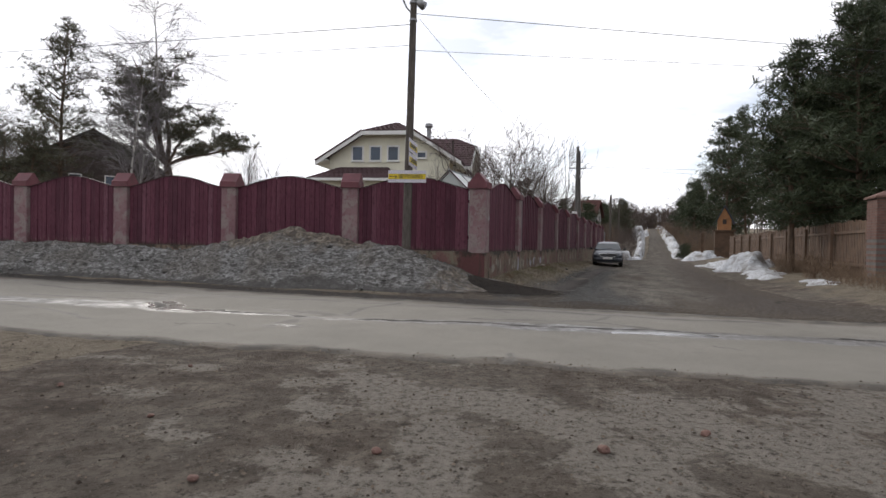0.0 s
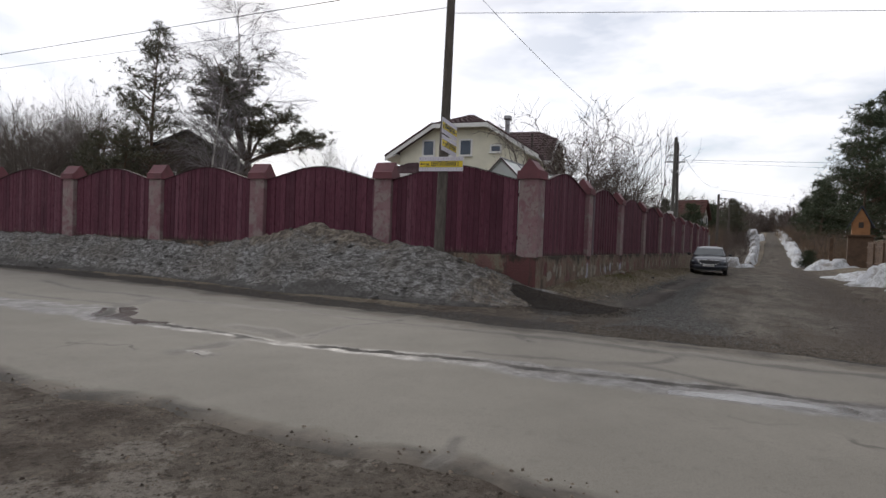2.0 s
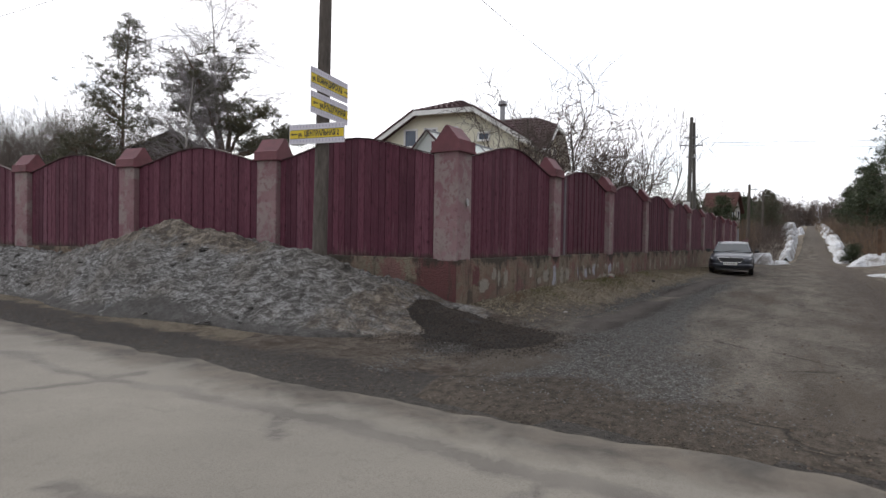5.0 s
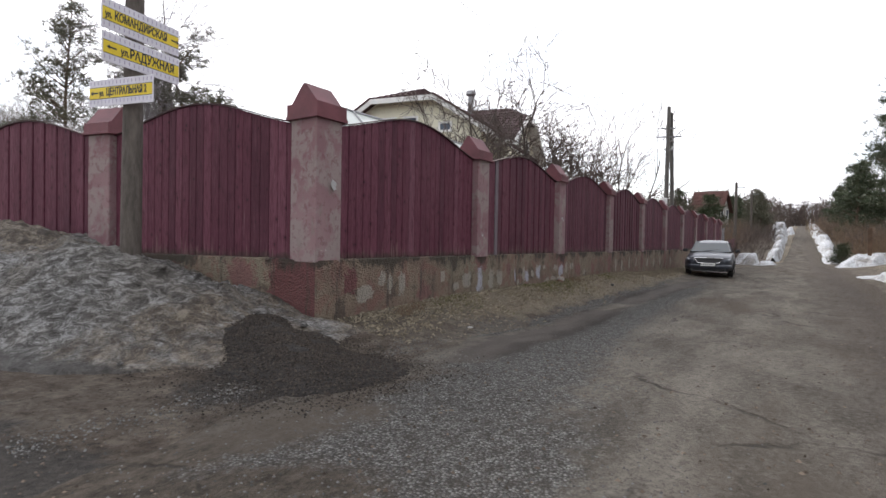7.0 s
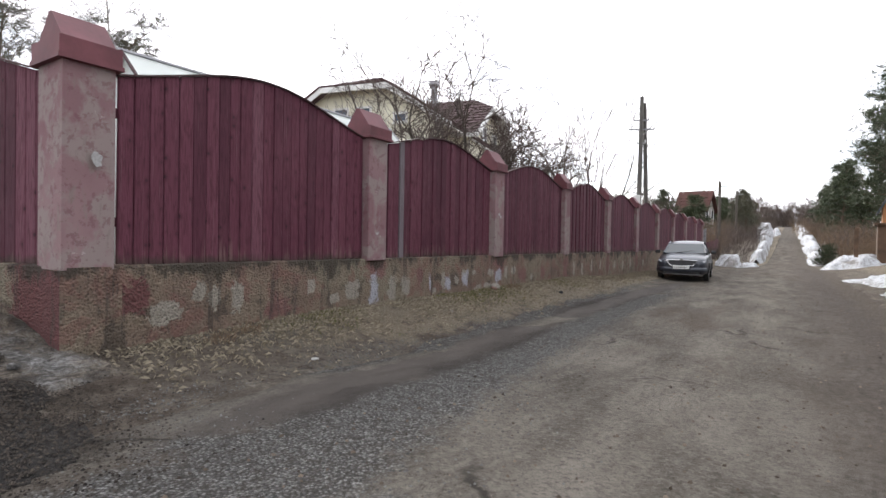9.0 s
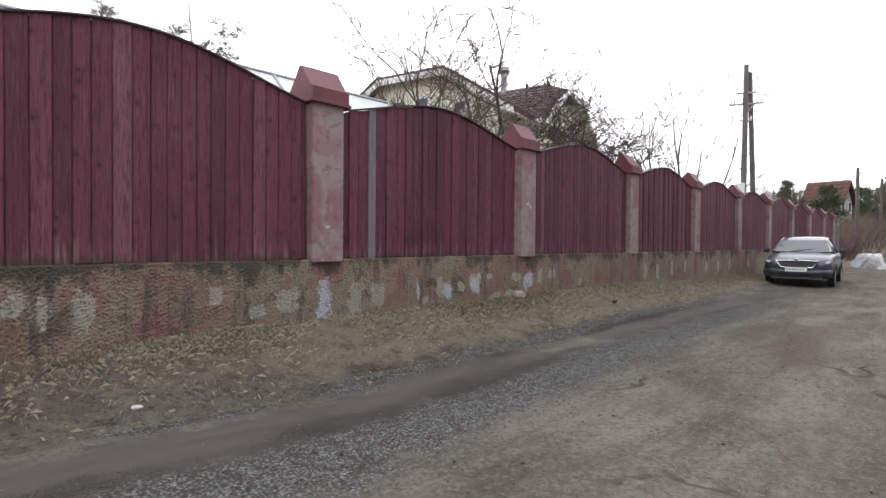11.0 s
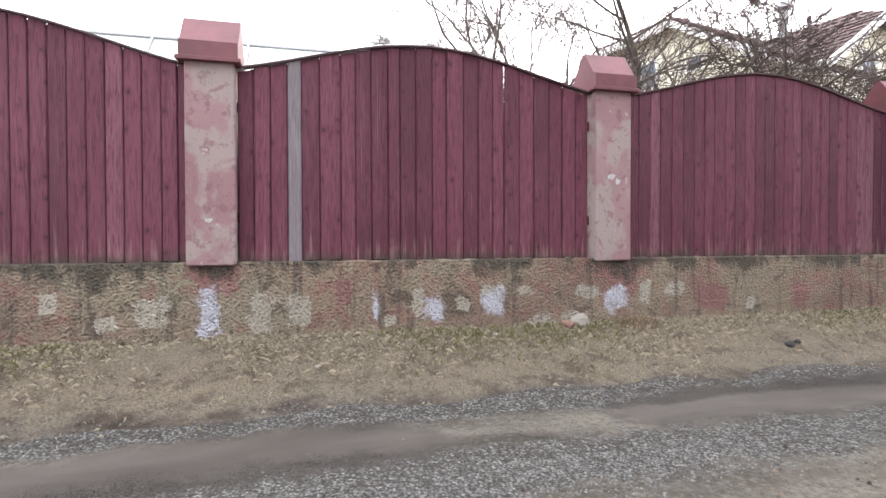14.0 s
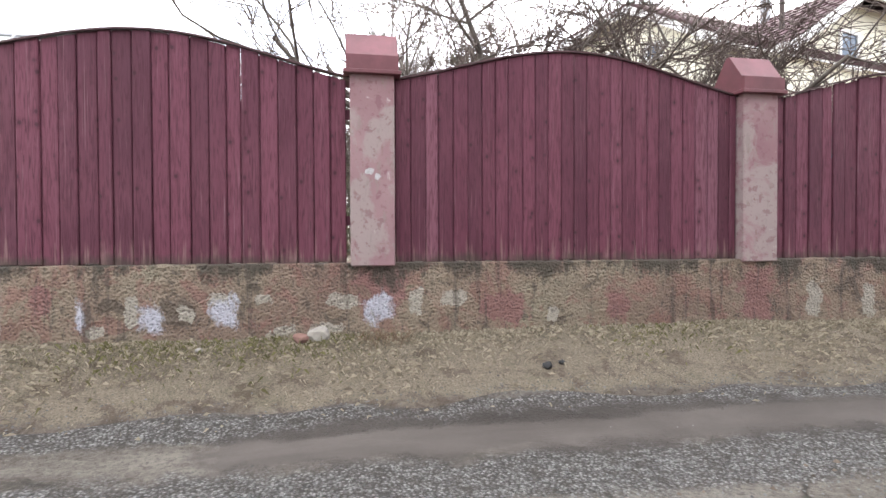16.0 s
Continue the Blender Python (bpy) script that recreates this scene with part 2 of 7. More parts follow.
def roughcast():
    k = Mat("stained_roughcast", 0.92)
    big = k.noise(0.8, 5, 0.6)
    mid = k.noise(3.1, 6, 0.68, None, 0.6)
    edge = k.math("MULTIPLY", k.math("SUBTRACT", k.noise(7.0, 6, 0.72, None, 0.5), 0.5), 1.5)
    grit = k.noise(34, 5, 0.75)
    cell = k.voronoi(42)
    base = k.ramp(big, (0.36, (0.20, 0.135, 0.105)), (0.5, (0.25, 0.19, 0.14)), (0.64, (0.25, 0.215, 0.155)))
    base = k.mix(k.ramp(mid, (0.52, 0.0), (0.58, 0.6)), base, (0.23, 0.115, 0.095))
    base = k.mix(k.ramp(mid, (0.38, 0.8), (0.44, 0.0)), base, (0.10, 0.078, 0.058))
    for name, c, lo, hi in (("pink", (0.235, 0.12, 0.108), 0.45, 0.65), ("red", (0.155, 0.058, 0.058), 0.4, 0.55), ("pale", (0.36, 0.325, 0.27), 0.47, 0.53), ("white", (0.47, 0.47, 0.53), 0.44, 0.66)):
        base = k.mix(k.ramp(k.math("ADD", k.attr(name), edge), (lo, 0.0), (hi, 0.95)), base, c)
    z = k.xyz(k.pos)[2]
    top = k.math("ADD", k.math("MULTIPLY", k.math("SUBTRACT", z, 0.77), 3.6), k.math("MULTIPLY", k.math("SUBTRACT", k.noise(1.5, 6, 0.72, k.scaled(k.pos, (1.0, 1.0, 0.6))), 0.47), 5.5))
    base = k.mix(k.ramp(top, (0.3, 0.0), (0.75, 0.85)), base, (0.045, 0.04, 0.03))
    drip = k.noise(2.4, 5, 0.65, k.scaled(k.pos, (3.2, 3.2, 0.3)))
    base = k.mix(k.ramp(drip, (0.56, 0.0), (0.66, 0.65)), base, (0.065, 0.053, 0.042))
    pits = k.ramp(k.math("ADD", cell, k.math("MULTIPLY", k.math("SUBTRACT", grit, 0.5), 0.9)), (0.1, 0.6), (0.40, 0.0))
    base = k.mix(pits, base, (0.05, 0.037, 0.03))
    k.color(base)
    k.bump(k.math("ADD", grit, k.math("MULTIPLY", cell, 0.9)), 1.0, 0.035)
    return k.m


def ground_soil():
    k = Mat("muddy_soil", 0.95, 0, 0.2)
    a = k.math("ADD", k.noise(1.5, 8, 0.74), k.math("MULTIPLY", k.attr("trod"), 0.27))
    b = k.noise(3.4, 8, 0.76, None, 0.3)
    f = k.noise(16, 6, 0.82)
    g = k.noise(60, 4, 0.8)
    base = k.ramp(b, (0.36, (0.064, 0.05, 0.039)), (0.5, (0.118, 0.096, 0.076)), (0.64, (0.20, 0.168, 0.135)))
    base = k.mix(k.ramp(k.noise(0.35, 4, 0.6), (0.42, 0.0), (0.62, 0.6)), base, k.ramp(f, (0.36, (0.095, 0.083, 0.067)), (0.6, (0.20, 0.178, 0.148))))
    base = k.mix(k.ramp(a, (0.58, 0.0), (0.64, 0.85)), base, k.ramp(f, (0.34, (0.17, 0.149, 0.124)), (0.6, (0.29, 0.262, 0.225))))
    base = k.mix(k.ramp(a, (0.36, 0.6), (0.46, 0.0)), base, (0.052, 0.036, 0.027))
    base = k.mix(k.ramp(f, (0.38, 0.75), (0.47, 0.0)), base, (0.032, 0.025, 0.019))
    d = k.attr("verge")
    warp = k.math("MULTIPLY", k.math("SUBTRACT", k.noise(1.3, 6, 0.7), 0.5), 1.3)
    grass = k.ramp(k.math("ADD", d, warp), (0.40, 0.0), (0.62, 1.0))
    straw = k.ramp(k.noise(62, 7, 0.85, k.scaled(k.pos, (1, 1, 2))), (0.38, (0.08, 0.065, 0.047)), (0.5, (0.205, 0.172, 0.128)), (0.64, (0.34, 0.292, 0.225)))
    straw = k.mix(k.ramp(k.noise(1.9, 6, 0.7), (0.56, 0.0), (0.64, 0.35)), straw, (0.095, 0.09, 0.05))
    straw = k.mix(k.ramp(b, (0.40, 0.6), (0.5, 0.0)), straw, (0.07, 0.05, 0.036))
    base = k.mix(grass, base, straw)
    peb = k.voronoi(55)
    base = k.mix(k.ramp(peb, (0.1, 0.7), (0.24, 0.0)), base, k.ramp(k.xyz(k.voronoi(55, None, "F1", "Color"))[0], (0.0, (0.04, 0.033, 0.027)), (0.7, (0.12, 0.10, 0.085)), (1.0, (0.34, 0.31, 0.27))))
    tar = k.ramp(k.math("ADD", k.attr("tar"), k.math("MULTIPLY", k.math("SUBTRACT", k.noise(1.5, 6, 0.7), 0.5), 1.4)), (0.42, 0.0), (0.62, 1.0))
    base = k.mix(tar, base, k.ramp(f, (0.36, (0.022, 0.019, 0.017)), (0.62, (0.075, 0.066, 0.057))))
    k.color(base)
    k.rough(k.mix(tar, 0.95, 0.7))
    k.bump(k.math("ADD", k.math("MULTIPLY", g, 0.6), k.math("ADD", f, k.math("MULTIPLY", b, 1.5))), 1.0, 0.045)
    return k.m


def asphalt():
    k = Mat("worn_asphalt", 0.85, 0, 0.4)
    a = k.noise(0.5, 5, 0.6)
    b = k.noise(2.2, 6, 0.65, None, 0.4)
    g = k.noise(120, 3, 0.7)
    base = k.ramp(a, (0.3, (0.160, 0.148, 0.124)), (0.7, (0.207, 0.191, 0.162)))
    base = k.mix(k.ramp(b, (0.55, 0.0), (0.72, 0.4)), base, (0.15, 0.135, 0.115))
    base = k.mix(k.ramp(g, (0.38, 0.5), (0.52, 0.0)), base, (0.09, 0.08, 0.07))
    base = k.mix(k.ramp(k.noise(9, 6, 0.75), (0.56, 0.0), (0.64, 0.35)), base, (0.12, 0.108, 0.093))
    edge = k.attr("edge")
    warp = k.math("MULTIPLY", k.math("SUBTRACT", k.noise(1.1, 5, 0.65), 0.5), 1.1)
    dirt = k.ramp(k.math("ADD", edge, warp), (0.35, 0.0), (0.65, 0.9))
    base = k.mix(dirt, base, k.ramp(b, (0.38, (0.035, 0.03, 0.025)), (0.62, (0.11, 0.092, 0.073))))
    wob = k.n.new("ShaderNodeTexNoise"); wob.inputs["Scale"].default_value = 1.7; wob.inputs["Detail"].default_value = 4
    k.put(wob.inputs["Vector"], k.pos)
    off = k.n.new("ShaderNodeVectorMath"); off.operation = "MULTIPLY_ADD"
    k.put(off.inputs[0], wob.outputs["Color"]); off.inputs[1].default_value = (0.9, 0.9, 0); k.put(off.inputs[2], k.pos)
    crk = k.voronoi(0.5, off.outputs[0], "DISTANCE_TO_EDGE")
    thin = k.math("MULTIPLY", k.ramp(crk, (0.003, 1.0), (0.010, 0.0)), k.ramp(k.noise(0.5, 2), (0.60, 0.0), (0.66, 0.7)))
    base = k.mix(thin, base, (0.06, 0.054, 0.047))
    rag = k.math("SUBTRACT", k.noise(6.0, 6, 0.75, None, 0.6), 0.5)
    band = k.ramp(k.math("ADD", k.attr("seam"), k.math("MULTIPLY", k.math("SUBTRACT", k.noise(1.6, 6, 0.7, None, 0.5), 0.5), 0.9)), (0.42, 0.0), (0.60, 1.0))
    base = k.mix(k.math("MULTIPLY", band, 0.8), base, k.ramp(k.noise(8, 6, 0.8), (0.36, (0.075, 0.07, 0.066)), (0.6, (0.19, 0.183, 0.18))))
    cr = k.math("ADD", k.attr("crack"), k.math("MULTIPLY", rag, 1.5))
    stain = k.ramp(cr, (0.12, 0.0), (0.45, 0.75))
    base = k.mix(stain, base, (0.095, 0.084, 0.071))
    core = k.math("MULTIPLY", k.ramp(cr, (0.52, 0.0), (0.68, 1.0)), k.math("MULTIPLY", k.ramp(k.noise(0.9, 3, 0.6), (0.38, 0.1), (0.54, 0.9)), k.ramp(k.attr("seam"), (0.25, 0.3), (0.6, 1.0))))
    base = k.mix(core, base, (0.02, 0.018, 0.016))
    wet = k.ramp(k.math("ADD", k.attr("puddle"), k.math("MULTIPLY", k.math("SUBTRACT", k.noise(3.2, 5, 0.7, None, 0.6), 0.5), 1.5)), (0.34, 0.0), (0.46, 1.0))
    base = k.mix(k.math("MULTIPLY", wet, 0.7), base, (0.055, 0.048, 0.043))
    k.color(base)
    shine = k.math("MULTIPLY", band, k.ramp(k.noise(3.5, 4, 0.6), (0.4, 0.25), (0.62, 1.0)))
    k.rough(k.mix(core, k.mix(wet, k.mix(shine, k.mix(stain, 0.85, 0.6), 0.3), 0.2), 0.95))
    dry = k.math("SUBTRACT", 1.0, wet)
    k.bump(k.math("ADD", k.math("MULTIPLY", k.math("ADD", g, k.math("MULTIPLY", k.math("MULTIPLY", rag, band), 3.0)), dry), k.math("MULTIPLY", core, -3.0)), 0.4, 0.01)
    return k.m


def street_surface():
    k = Mat("gravel_and_old_asphalt", 0.9, 0, 0.3)
    d = k.attr("across"); s = k.attr("along")
    warp = k.math("MULTIPLY", k.math("SUBTRACT", k.noise(0.9, 6, 0.62), 0.5), 1.5)
    dw = k.math("ADD", d, warp)
    lane = k.n.new("ShaderNodeCombineXYZ")
    k.put(lane.inputs[0], d); k.put(lane.inputs[1], k.math("MULTIPLY", s, 0.3))
    lane = lane.outputs[0]
    b = k.noise(2.0, 6, 0.65, lane, 0.4)
    a = k.noise(0.6, 5, 0.6, lane)
    g = k.noise(60, 4, 0.75)
    f = k.noise(13, 7, 0.8, k.scaled(lane, (1.0, 2.0, 1.0)))
    old = k.ramp(b, (0.36, (0.088, 0.078, 0.065)), (0.5, (0.14, 0.125, 0.105)), (0.62, (0.19, 0.171, 0.146)))
    pb = k.voronoi(75)
    old = k.mix(k.ramp(pb, (0.12, 0.7), (0.28, 0.0)), old, k.ramp(k.xyz(k.voronoi(75, None, "F1", "Color"))[0], (0.0, (0.04, 0.036, 0.03)), (0.6, (0.10, 0.09, 0.078)), (1.0, (0.26, 0.24, 0.21))))
    old = k.mix(k.ramp(f, (0.36, 0.4), (0.5, 0.0)), old, (0.05, 0.043, 0.036))
    old = k.mix(k.ramp(f, (0.54, 0.0), (0.66, 0.5)), old, (0.21, 0.19, 0.165))
    old = k.mix(k.ramp(k.noise(30, 5, 0.85), (0.40, 0.6), (0.5, 0.0)), old, (0.045, 0.039, 0.033))
    old = k.mix(k.ramp(k.noise(24, 5, 0.85), (0.52, 0.0), (0.6, 0.5)), old, (0.23, 0.21, 0.18))
    old = k.mix(k.ramp(a, (0.5, 0.0), (0.62, 0.7)), old, (0.085, 0.069, 0.054))
    old = k.mix(k.ramp(k.math("MULTIPLY", s, 0.01), (0.12, 0.0), (0.3, 0.6)), old, k.ramp(b, (0.4, (0.045, 0.036, 0.028)), (0.6, (0.10, 0.083, 0.067))))
    old = k.mix(k.ramp(k.noise(0.9, 5, 0.6, lane), (0.56, 0.0), (0.66, 0.5)), old, (0.045, 0.039, 0.033))
    old = k.mix(k.ramp(k.math("MULTIPLY", dw, 0.1), (0.49, 0.0), (0.60, 0.9)), old, k.ramp(f, (0.36, (0.042, 0.034, 0.029)), (0.62, (0.105, 0.088, 0.076))))
    cell = k.voronoi(58)
    ccol = k.voronoi(58, None, "F1", "Color")
    stone = k.ramp(k.xyz(ccol)[0], (0.0, (0.095, 0.092, 0.086)), (0.6, (0.205, 0.20, 0.188)), (1.0, (0.33, 0.325, 0.31)))
    stone = k.mix(k.ramp(cell, (0.35, 0.0), (0.65, 0.8)), stone, (0.045, 0.04, 0.036))
    grav = k.ramp(k.math("ADD", k.attr("gravel"), k.math("MULTIPLY", k.math("SUBTRACT", k.noise(1.6, 6, 0.7), 0.5), 1.1)), (0.42, 0.0), (0.58, 1.0))
    stone = k.mix(k.ramp(f, (0.42, 0.75), (0.52, 0.0)), stone, (0.06, 0.052, 0.044))
    base = k.mix(grav, old, stone)
    mudn = k.math("ADD", k.attr("rut"), k.math("MULTIPLY", k.math("SUBTRACT", k.noise(1.8, 7, 0.72), 0.5), 1.2))
    mud = k.ramp(mudn, (0.36, 0.0), (0.58, 0.95))
    base = k.mix(mud, base, k.ramp(b, (0.35, (0.050, 0.043, 0.038)), (0.65, (0.082, 0.072, 0.064))))
    rim = k.ramp(k.math("ADD", k.attr("rim"), k.math("MULTIPLY", k.math("SUBTRACT", k.noise(1.2, 6, 0.7), 0.5), 1.5)), (0.40, 0.0), (0.62, 1.0))
    base = k.mix(rim, base, k.ramp(f, (0.36, (0.042, 0.035, 0.028)), (0.62, (0.125, 0.105, 0.085))))
    wob = k.n.new("ShaderNodeTexNoise"); wob.inputs["Scale"].default_value = 1.5; wob.inputs["Detail"].default_value = 4
    k.put(wob.inputs["Vector"], k.pos)
    off = k.n.new("ShaderNodeVectorMath"); off.operation = "MULTIPLY_ADD"
    k.put(off.inputs[0], wob.outputs["Color"]); off.inputs[1].default_value = (1.1, 1.1, 0); k.put(off.inputs[2], k.pos)
    crk = k.voronoi(0.42, off.outputs[0], "DISTANCE_TO_EDGE")
    thin = k.math("MULTIPLY", k.ramp(crk, (0.004, 1.0), (0.014, 0.0)), k.ramp(k.noise(0.4, 2), (0.52, 0.0), (0.6, 0.9)))
    thin = k.math("MULTIPLY", thin, k.math("SUBTRACT", 1.0, k.math("MAXIMUM", grav, mud)))
    base = k.mix(thin, base, (0.04, 0.035, 0.03))
    k.color(base)
    k.rough(k.mix(mud, 0.95, 0.85))
    k.b.inputs["Specular IOR Level"].default_value = 0.15
    h = k.math("ADD", k.math("MULTIPLY", g, k.math("SUBTRACT", 1.0, k.math("MULTIPLY", mud, 0.8))), k.math("MULTIPLY", k.math("MULTIPLY", cell, grav), -1.6))
    k.bump(k.math("ADD", k.math("ADD", h, k.math("MULTIPLY", f, k.math("SUBTRACT", 1.2, mud))), k.math("MULTIPLY", thin, -2.0)), 0.9, 0.03)
    return k.m


def dirty_snow(name, clean):
    k = Mat(name, 0.8, 0, 0.3)
    a = k.noise(0.9, 6, 0.68, None, 0.3)
    b = k.noise(5.5, 8, 0.8, None, 0.5)
    g = k.noise(30, 5, 0.85)
    if clean:
        base = k.ramp(b, (0.36, (0.30, 0.295, 0.29)), (0.52, (0.66, 0.68, 0.71)))
        base = k.mix(k.ramp(a, (0.50, 0.0), (0.62, 0.8)), base, (0.20, 0.175, 0.15))
        base = k.mix(k.ramp(g, (0.36, 0.7), (0.46, 0.0)), base, (0.10, 0.085, 0.07))
    else:
        run = k.noise(6.0, 8, 0.8, k.scaled(k.pos, (1.0, 1.0, 2.4)), 1.0)
        base = k.ramp(run, (0.38, (0.042, 0.038, 0.034)), (0.49, (0.145, 0.139, 0.131)), (0.60, (0.40, 0.395, 0.385)))
        base = k.mix(k.ramp(a, (0.47, 0.0), (0.60, 0.55)), base, k.ramp(run, (0.4, (0.075, 0.066, 0.056)), (0.6, (0.235, 0.21, 0.18))))
        soil = k.math("ADD", k.attr("dirt"), k.math("MULTIPLY", k.math("SUBTRACT", k.noise(1.8, 7, 0.75, None, 0.5), 0.5), 1.6))
        base = k.mix(k.ramp(soil, (0.42, 0.0), (0.68, 0.85)), base, k.ramp(b, (0.38, (0.038, 0.029, 0.021)), (0.49, (0.12, 0.094, 0.07)), (0.60, (0.33, 0.285, 0.225))))
        silt = k.math("ADD", k.attr("silt"), k.math("MULTIPLY", k.math("SUBTRACT", k.noise(1.4, 6, 0.7), 0.5), 1.1))
        base = k.mix(k.ramp(silt, (0.42, 0.0), (0.66, 0.9)), base, k.ramp(b, (0.36, (0.05, 0.046, 0.042)), (0.62, (0.125, 0.118, 0.11))))
        base = k.mix(k.ramp(k.noise(2.4, 7, 0.78, None, 0.6), (0.60, 0.0), (0.64, 0.55)), base, (0.42, 0.42, 0.42))
        base = k.mix(k.ramp(g, (0.40, 0.65), (0.47, 0.0)), base, (0.034, 0.03, 0.026))
    k.color(base)
    k.bump(k.math("ADD", b, k.math("MULTIPLY", g, 0.7)), 1.0, 0.06)
    return k.m


def bark(name, lo, hi, birch=False):
    k = Mat(name, 0.9)
    g = k.noise(7, 5, 0.7, k.scaled(k.pos, (2, 2, 0.5)))
    c = k.ramp(g, (0.3, lo), (0.7, hi))
    if birch:
        c = k.mix(k.ramp(k.noise(4, 4, 0.6, k.scaled(k.pos, (1, 1, 2.5))), (0.56, 0.0), (0.62, 1.0)), c, (0.05, 0.045, 0.04))
    k.color(c)
    k.bump(g, 0.5, 0.02)
    return k.m


def needles(name, lo, hi):
    k = Mat(name, 0.6, 0, 0.3)
    k.color(k.mix(k.noise(0.7, 3), k.ramp(k.island(), (0.0, lo), (1.0, hi)), lo))
    return k.m


def glass_dark():
    k = Mat("window_glass", 0.05, 0, 0.6)
    k.color(k.ramp(k.noise(0.5, 2), (0.3, (0.03, 0.045, 0.07)), (0.7, (0.07, 0.10, 0.15))))
    return k.m


def roof_tile(name, c):
    k = Mat(name, 0.85, 0, 0.12)
    f = k.noise(1.2, 4, 0.6)
    k.color(k.mix(k.math("MULTIPLY", k.noise(20, 3), 0.4), k.ramp(f, (0.3, tuple(x * 0.75 for x in c)), (0.7, tuple(x * 1.2 for x in c))), tuple(x * 0.6 for x in c)))
    return k.m


def plastic_sheet():
    k = Mat("greenhouse_sheet", 0.35)
    k.color(k.ramp(k.noise(1.5, 4), (0.3, (0.55, 0.60, 0.56)), (0.7, (0.72, 0.76, 0.73))))
    k.b.inputs["Transmission Weight"].default_value = 0.25
    return k.m


M_BOARD, M_GREYB = board_paint(), grey_board()
M_PLASTER, M_CAST = pillar_plaster(), roughcast()
M_CAP = plain("red_cap_paint", (0.128, 0.036, 0.045), 0.6, 0, 0.3, 3.0)
M_TRIM = plain("dark_trim", (0.05, 0.02, 0.022), 0.7)
M_SOIL, M_ASPH, M_STREET = ground_soil(), asphalt(), street_surface()
M_SNOW, M_SNOWC = dirty_snow("gritty_old_snow", False), dirty_snow("melting_snow", True)
M_WOODPOLE = bark("weathered_pole_wood", (0.045, 0.038, 0.032), (0.13, 0.11, 0.095))
M_CONC = plain("pole_concrete", (0.13, 0.122, 0.112), 0.9, 0, 0.25, 3)
M_PBARK = bark("pine_bark", (0.06, 0.042, 0.032), (0.16, 0.105, 0.07))
M_ABARK = bark("fruit_tree_bark", (0.05, 0.042, 0.036), (0.13, 0.11, 0.092))
M_BBARK = bark("birch_bark", (0.35, 0.33, 0.31), (0.55, 0.53, 0.50), True)
M_TWIG = bark("thin_twigs", (0.06, 0.045, 0.038), (0.12, 0.092, 0.08))
M_TWIGB = bark("birch_twigs", (0.17, 0.155, 0.16), (0.30, 0.28, 0.29))
M_TWIGL = bark("grey_brown_twigs", (0.085, 0.07, 0.06), (0.17, 0.145, 0.128))
M_NEEDLE = needles("pine_needles", (0.032, 0.046, 0.022), (0.10, 0.115, 0.058))
M_NEEDLE_L = needles("lighter_pine_needles", (0.062, 0.064, 0.04), (0.15, 0.138, 0.09))
M_GLASS = glass_dark()
M_WHITE = plain("white_paint", (0.74, 0.74, 0.72), 0.55, 0, 0.08, 4)
M_YELLOWWALL = plain("pale_yellow_siding", (0.74, 0.715, 0.58), 0.75, 0, 0.1, 1.2)
M_ROOF = roof_tile("maroon_tile_roof", (0.105, 0.068, 0.072))
M_DARKROOF = roof_tile("dark_shingle_roof", (0.035, 0.034, 0.036))
M_DARKWALL = plain("dark_house_wall", (0.06, 0.045, 0.04), 0.85, 0, 0.3, 1.5)
M_BROWNF = plain("brown_fence_wood", (0.115, 0.068, 0.041), 0.75, 0, 0.4, 2.5)
M_BRICK = plain("brown_brick", (0.15, 0.082, 0.065), 0.85, 0, 0.35, 8)
M_METAL = plain("grey_metal", (0.30, 0.30, 0.31), 0.45, 0.7, 0.15, 8)
M_BLACK = plain("black_rubber", (0.018, 0.018, 0.018), 0.75, 0, 0.3, 12)
M_WIRE = plain("wire_black", (0.02, 0.02, 0.02), 0.6, 0, 0.1, 4, 0)
M_SIGNW = plain("sign_white", (0.62, 0.60, 0.66), 0.5, 0, 0.08, 10, 0)
M_SIGNY = plain("sign_yellow", (0.70, 0.52, 0.02), 0.5, 0, 0.06, 10, 0)
M_INK = plain("sign_black", (0.02, 0.02, 0.02), 0.5, 0, 0.1, 10, 0)
M_TICK = plain("sign_lilac_ticks", (0.34, 0.30, 0.42), 0.5, 0, 0.1, 10, 0)
M_GREENH = plastic_sheet()


# ---- plan: the side street runs along SN from the fence corner, the main road crosses in front ----
SO, SN, SR = Vector((1.178, 14.60)), Vector((0.361, 0.9326)), Vector((0.9326, -0.361))
FO, FX, FOUT = Vector((1.13, 14.62)), Vector((0.989, -0.1475)), Vector((-0.1475, -0.989))
SIDE = Matrix(((SN.x, -SR.x, 0, SO.x), (SN.y, -SR.y, 0, SO.y), (0, 0, 1, 0), (0, 0, 0, 1)))
FRONT = Matrix(((FX.x, -FOUT.x, 0, FO.x), (FX.y, -FOUT.y, 0, FO.y), (0, 0, 1, 0), (0, 0, 0, 1)))
WALL_TOP, PILLAR_TOP = 0.92, 2.70


def sd(x, y):
    """Along and across the side street, from the fence's face."""
    vx, vy = x - SO.x, y - SO.y
    return vx * SN.x + vy * SN.y, vx * SR.x + vy * SR.y


def near_edge(x):
    return 5.33 - 0.2 * x + 0.0022 * min(0, x) ** 2


def far_edge(x):
    return interp(x, (-60, -20, -12, -7, -3.3, 0.2, 2.1, 3.6, 5.5, 9, 30, 60), (27, 17.4, 14.4, 12.9, 11.6, 10.45, 9.95, 9.6, 9.05, 8.3, 4.1, -2))


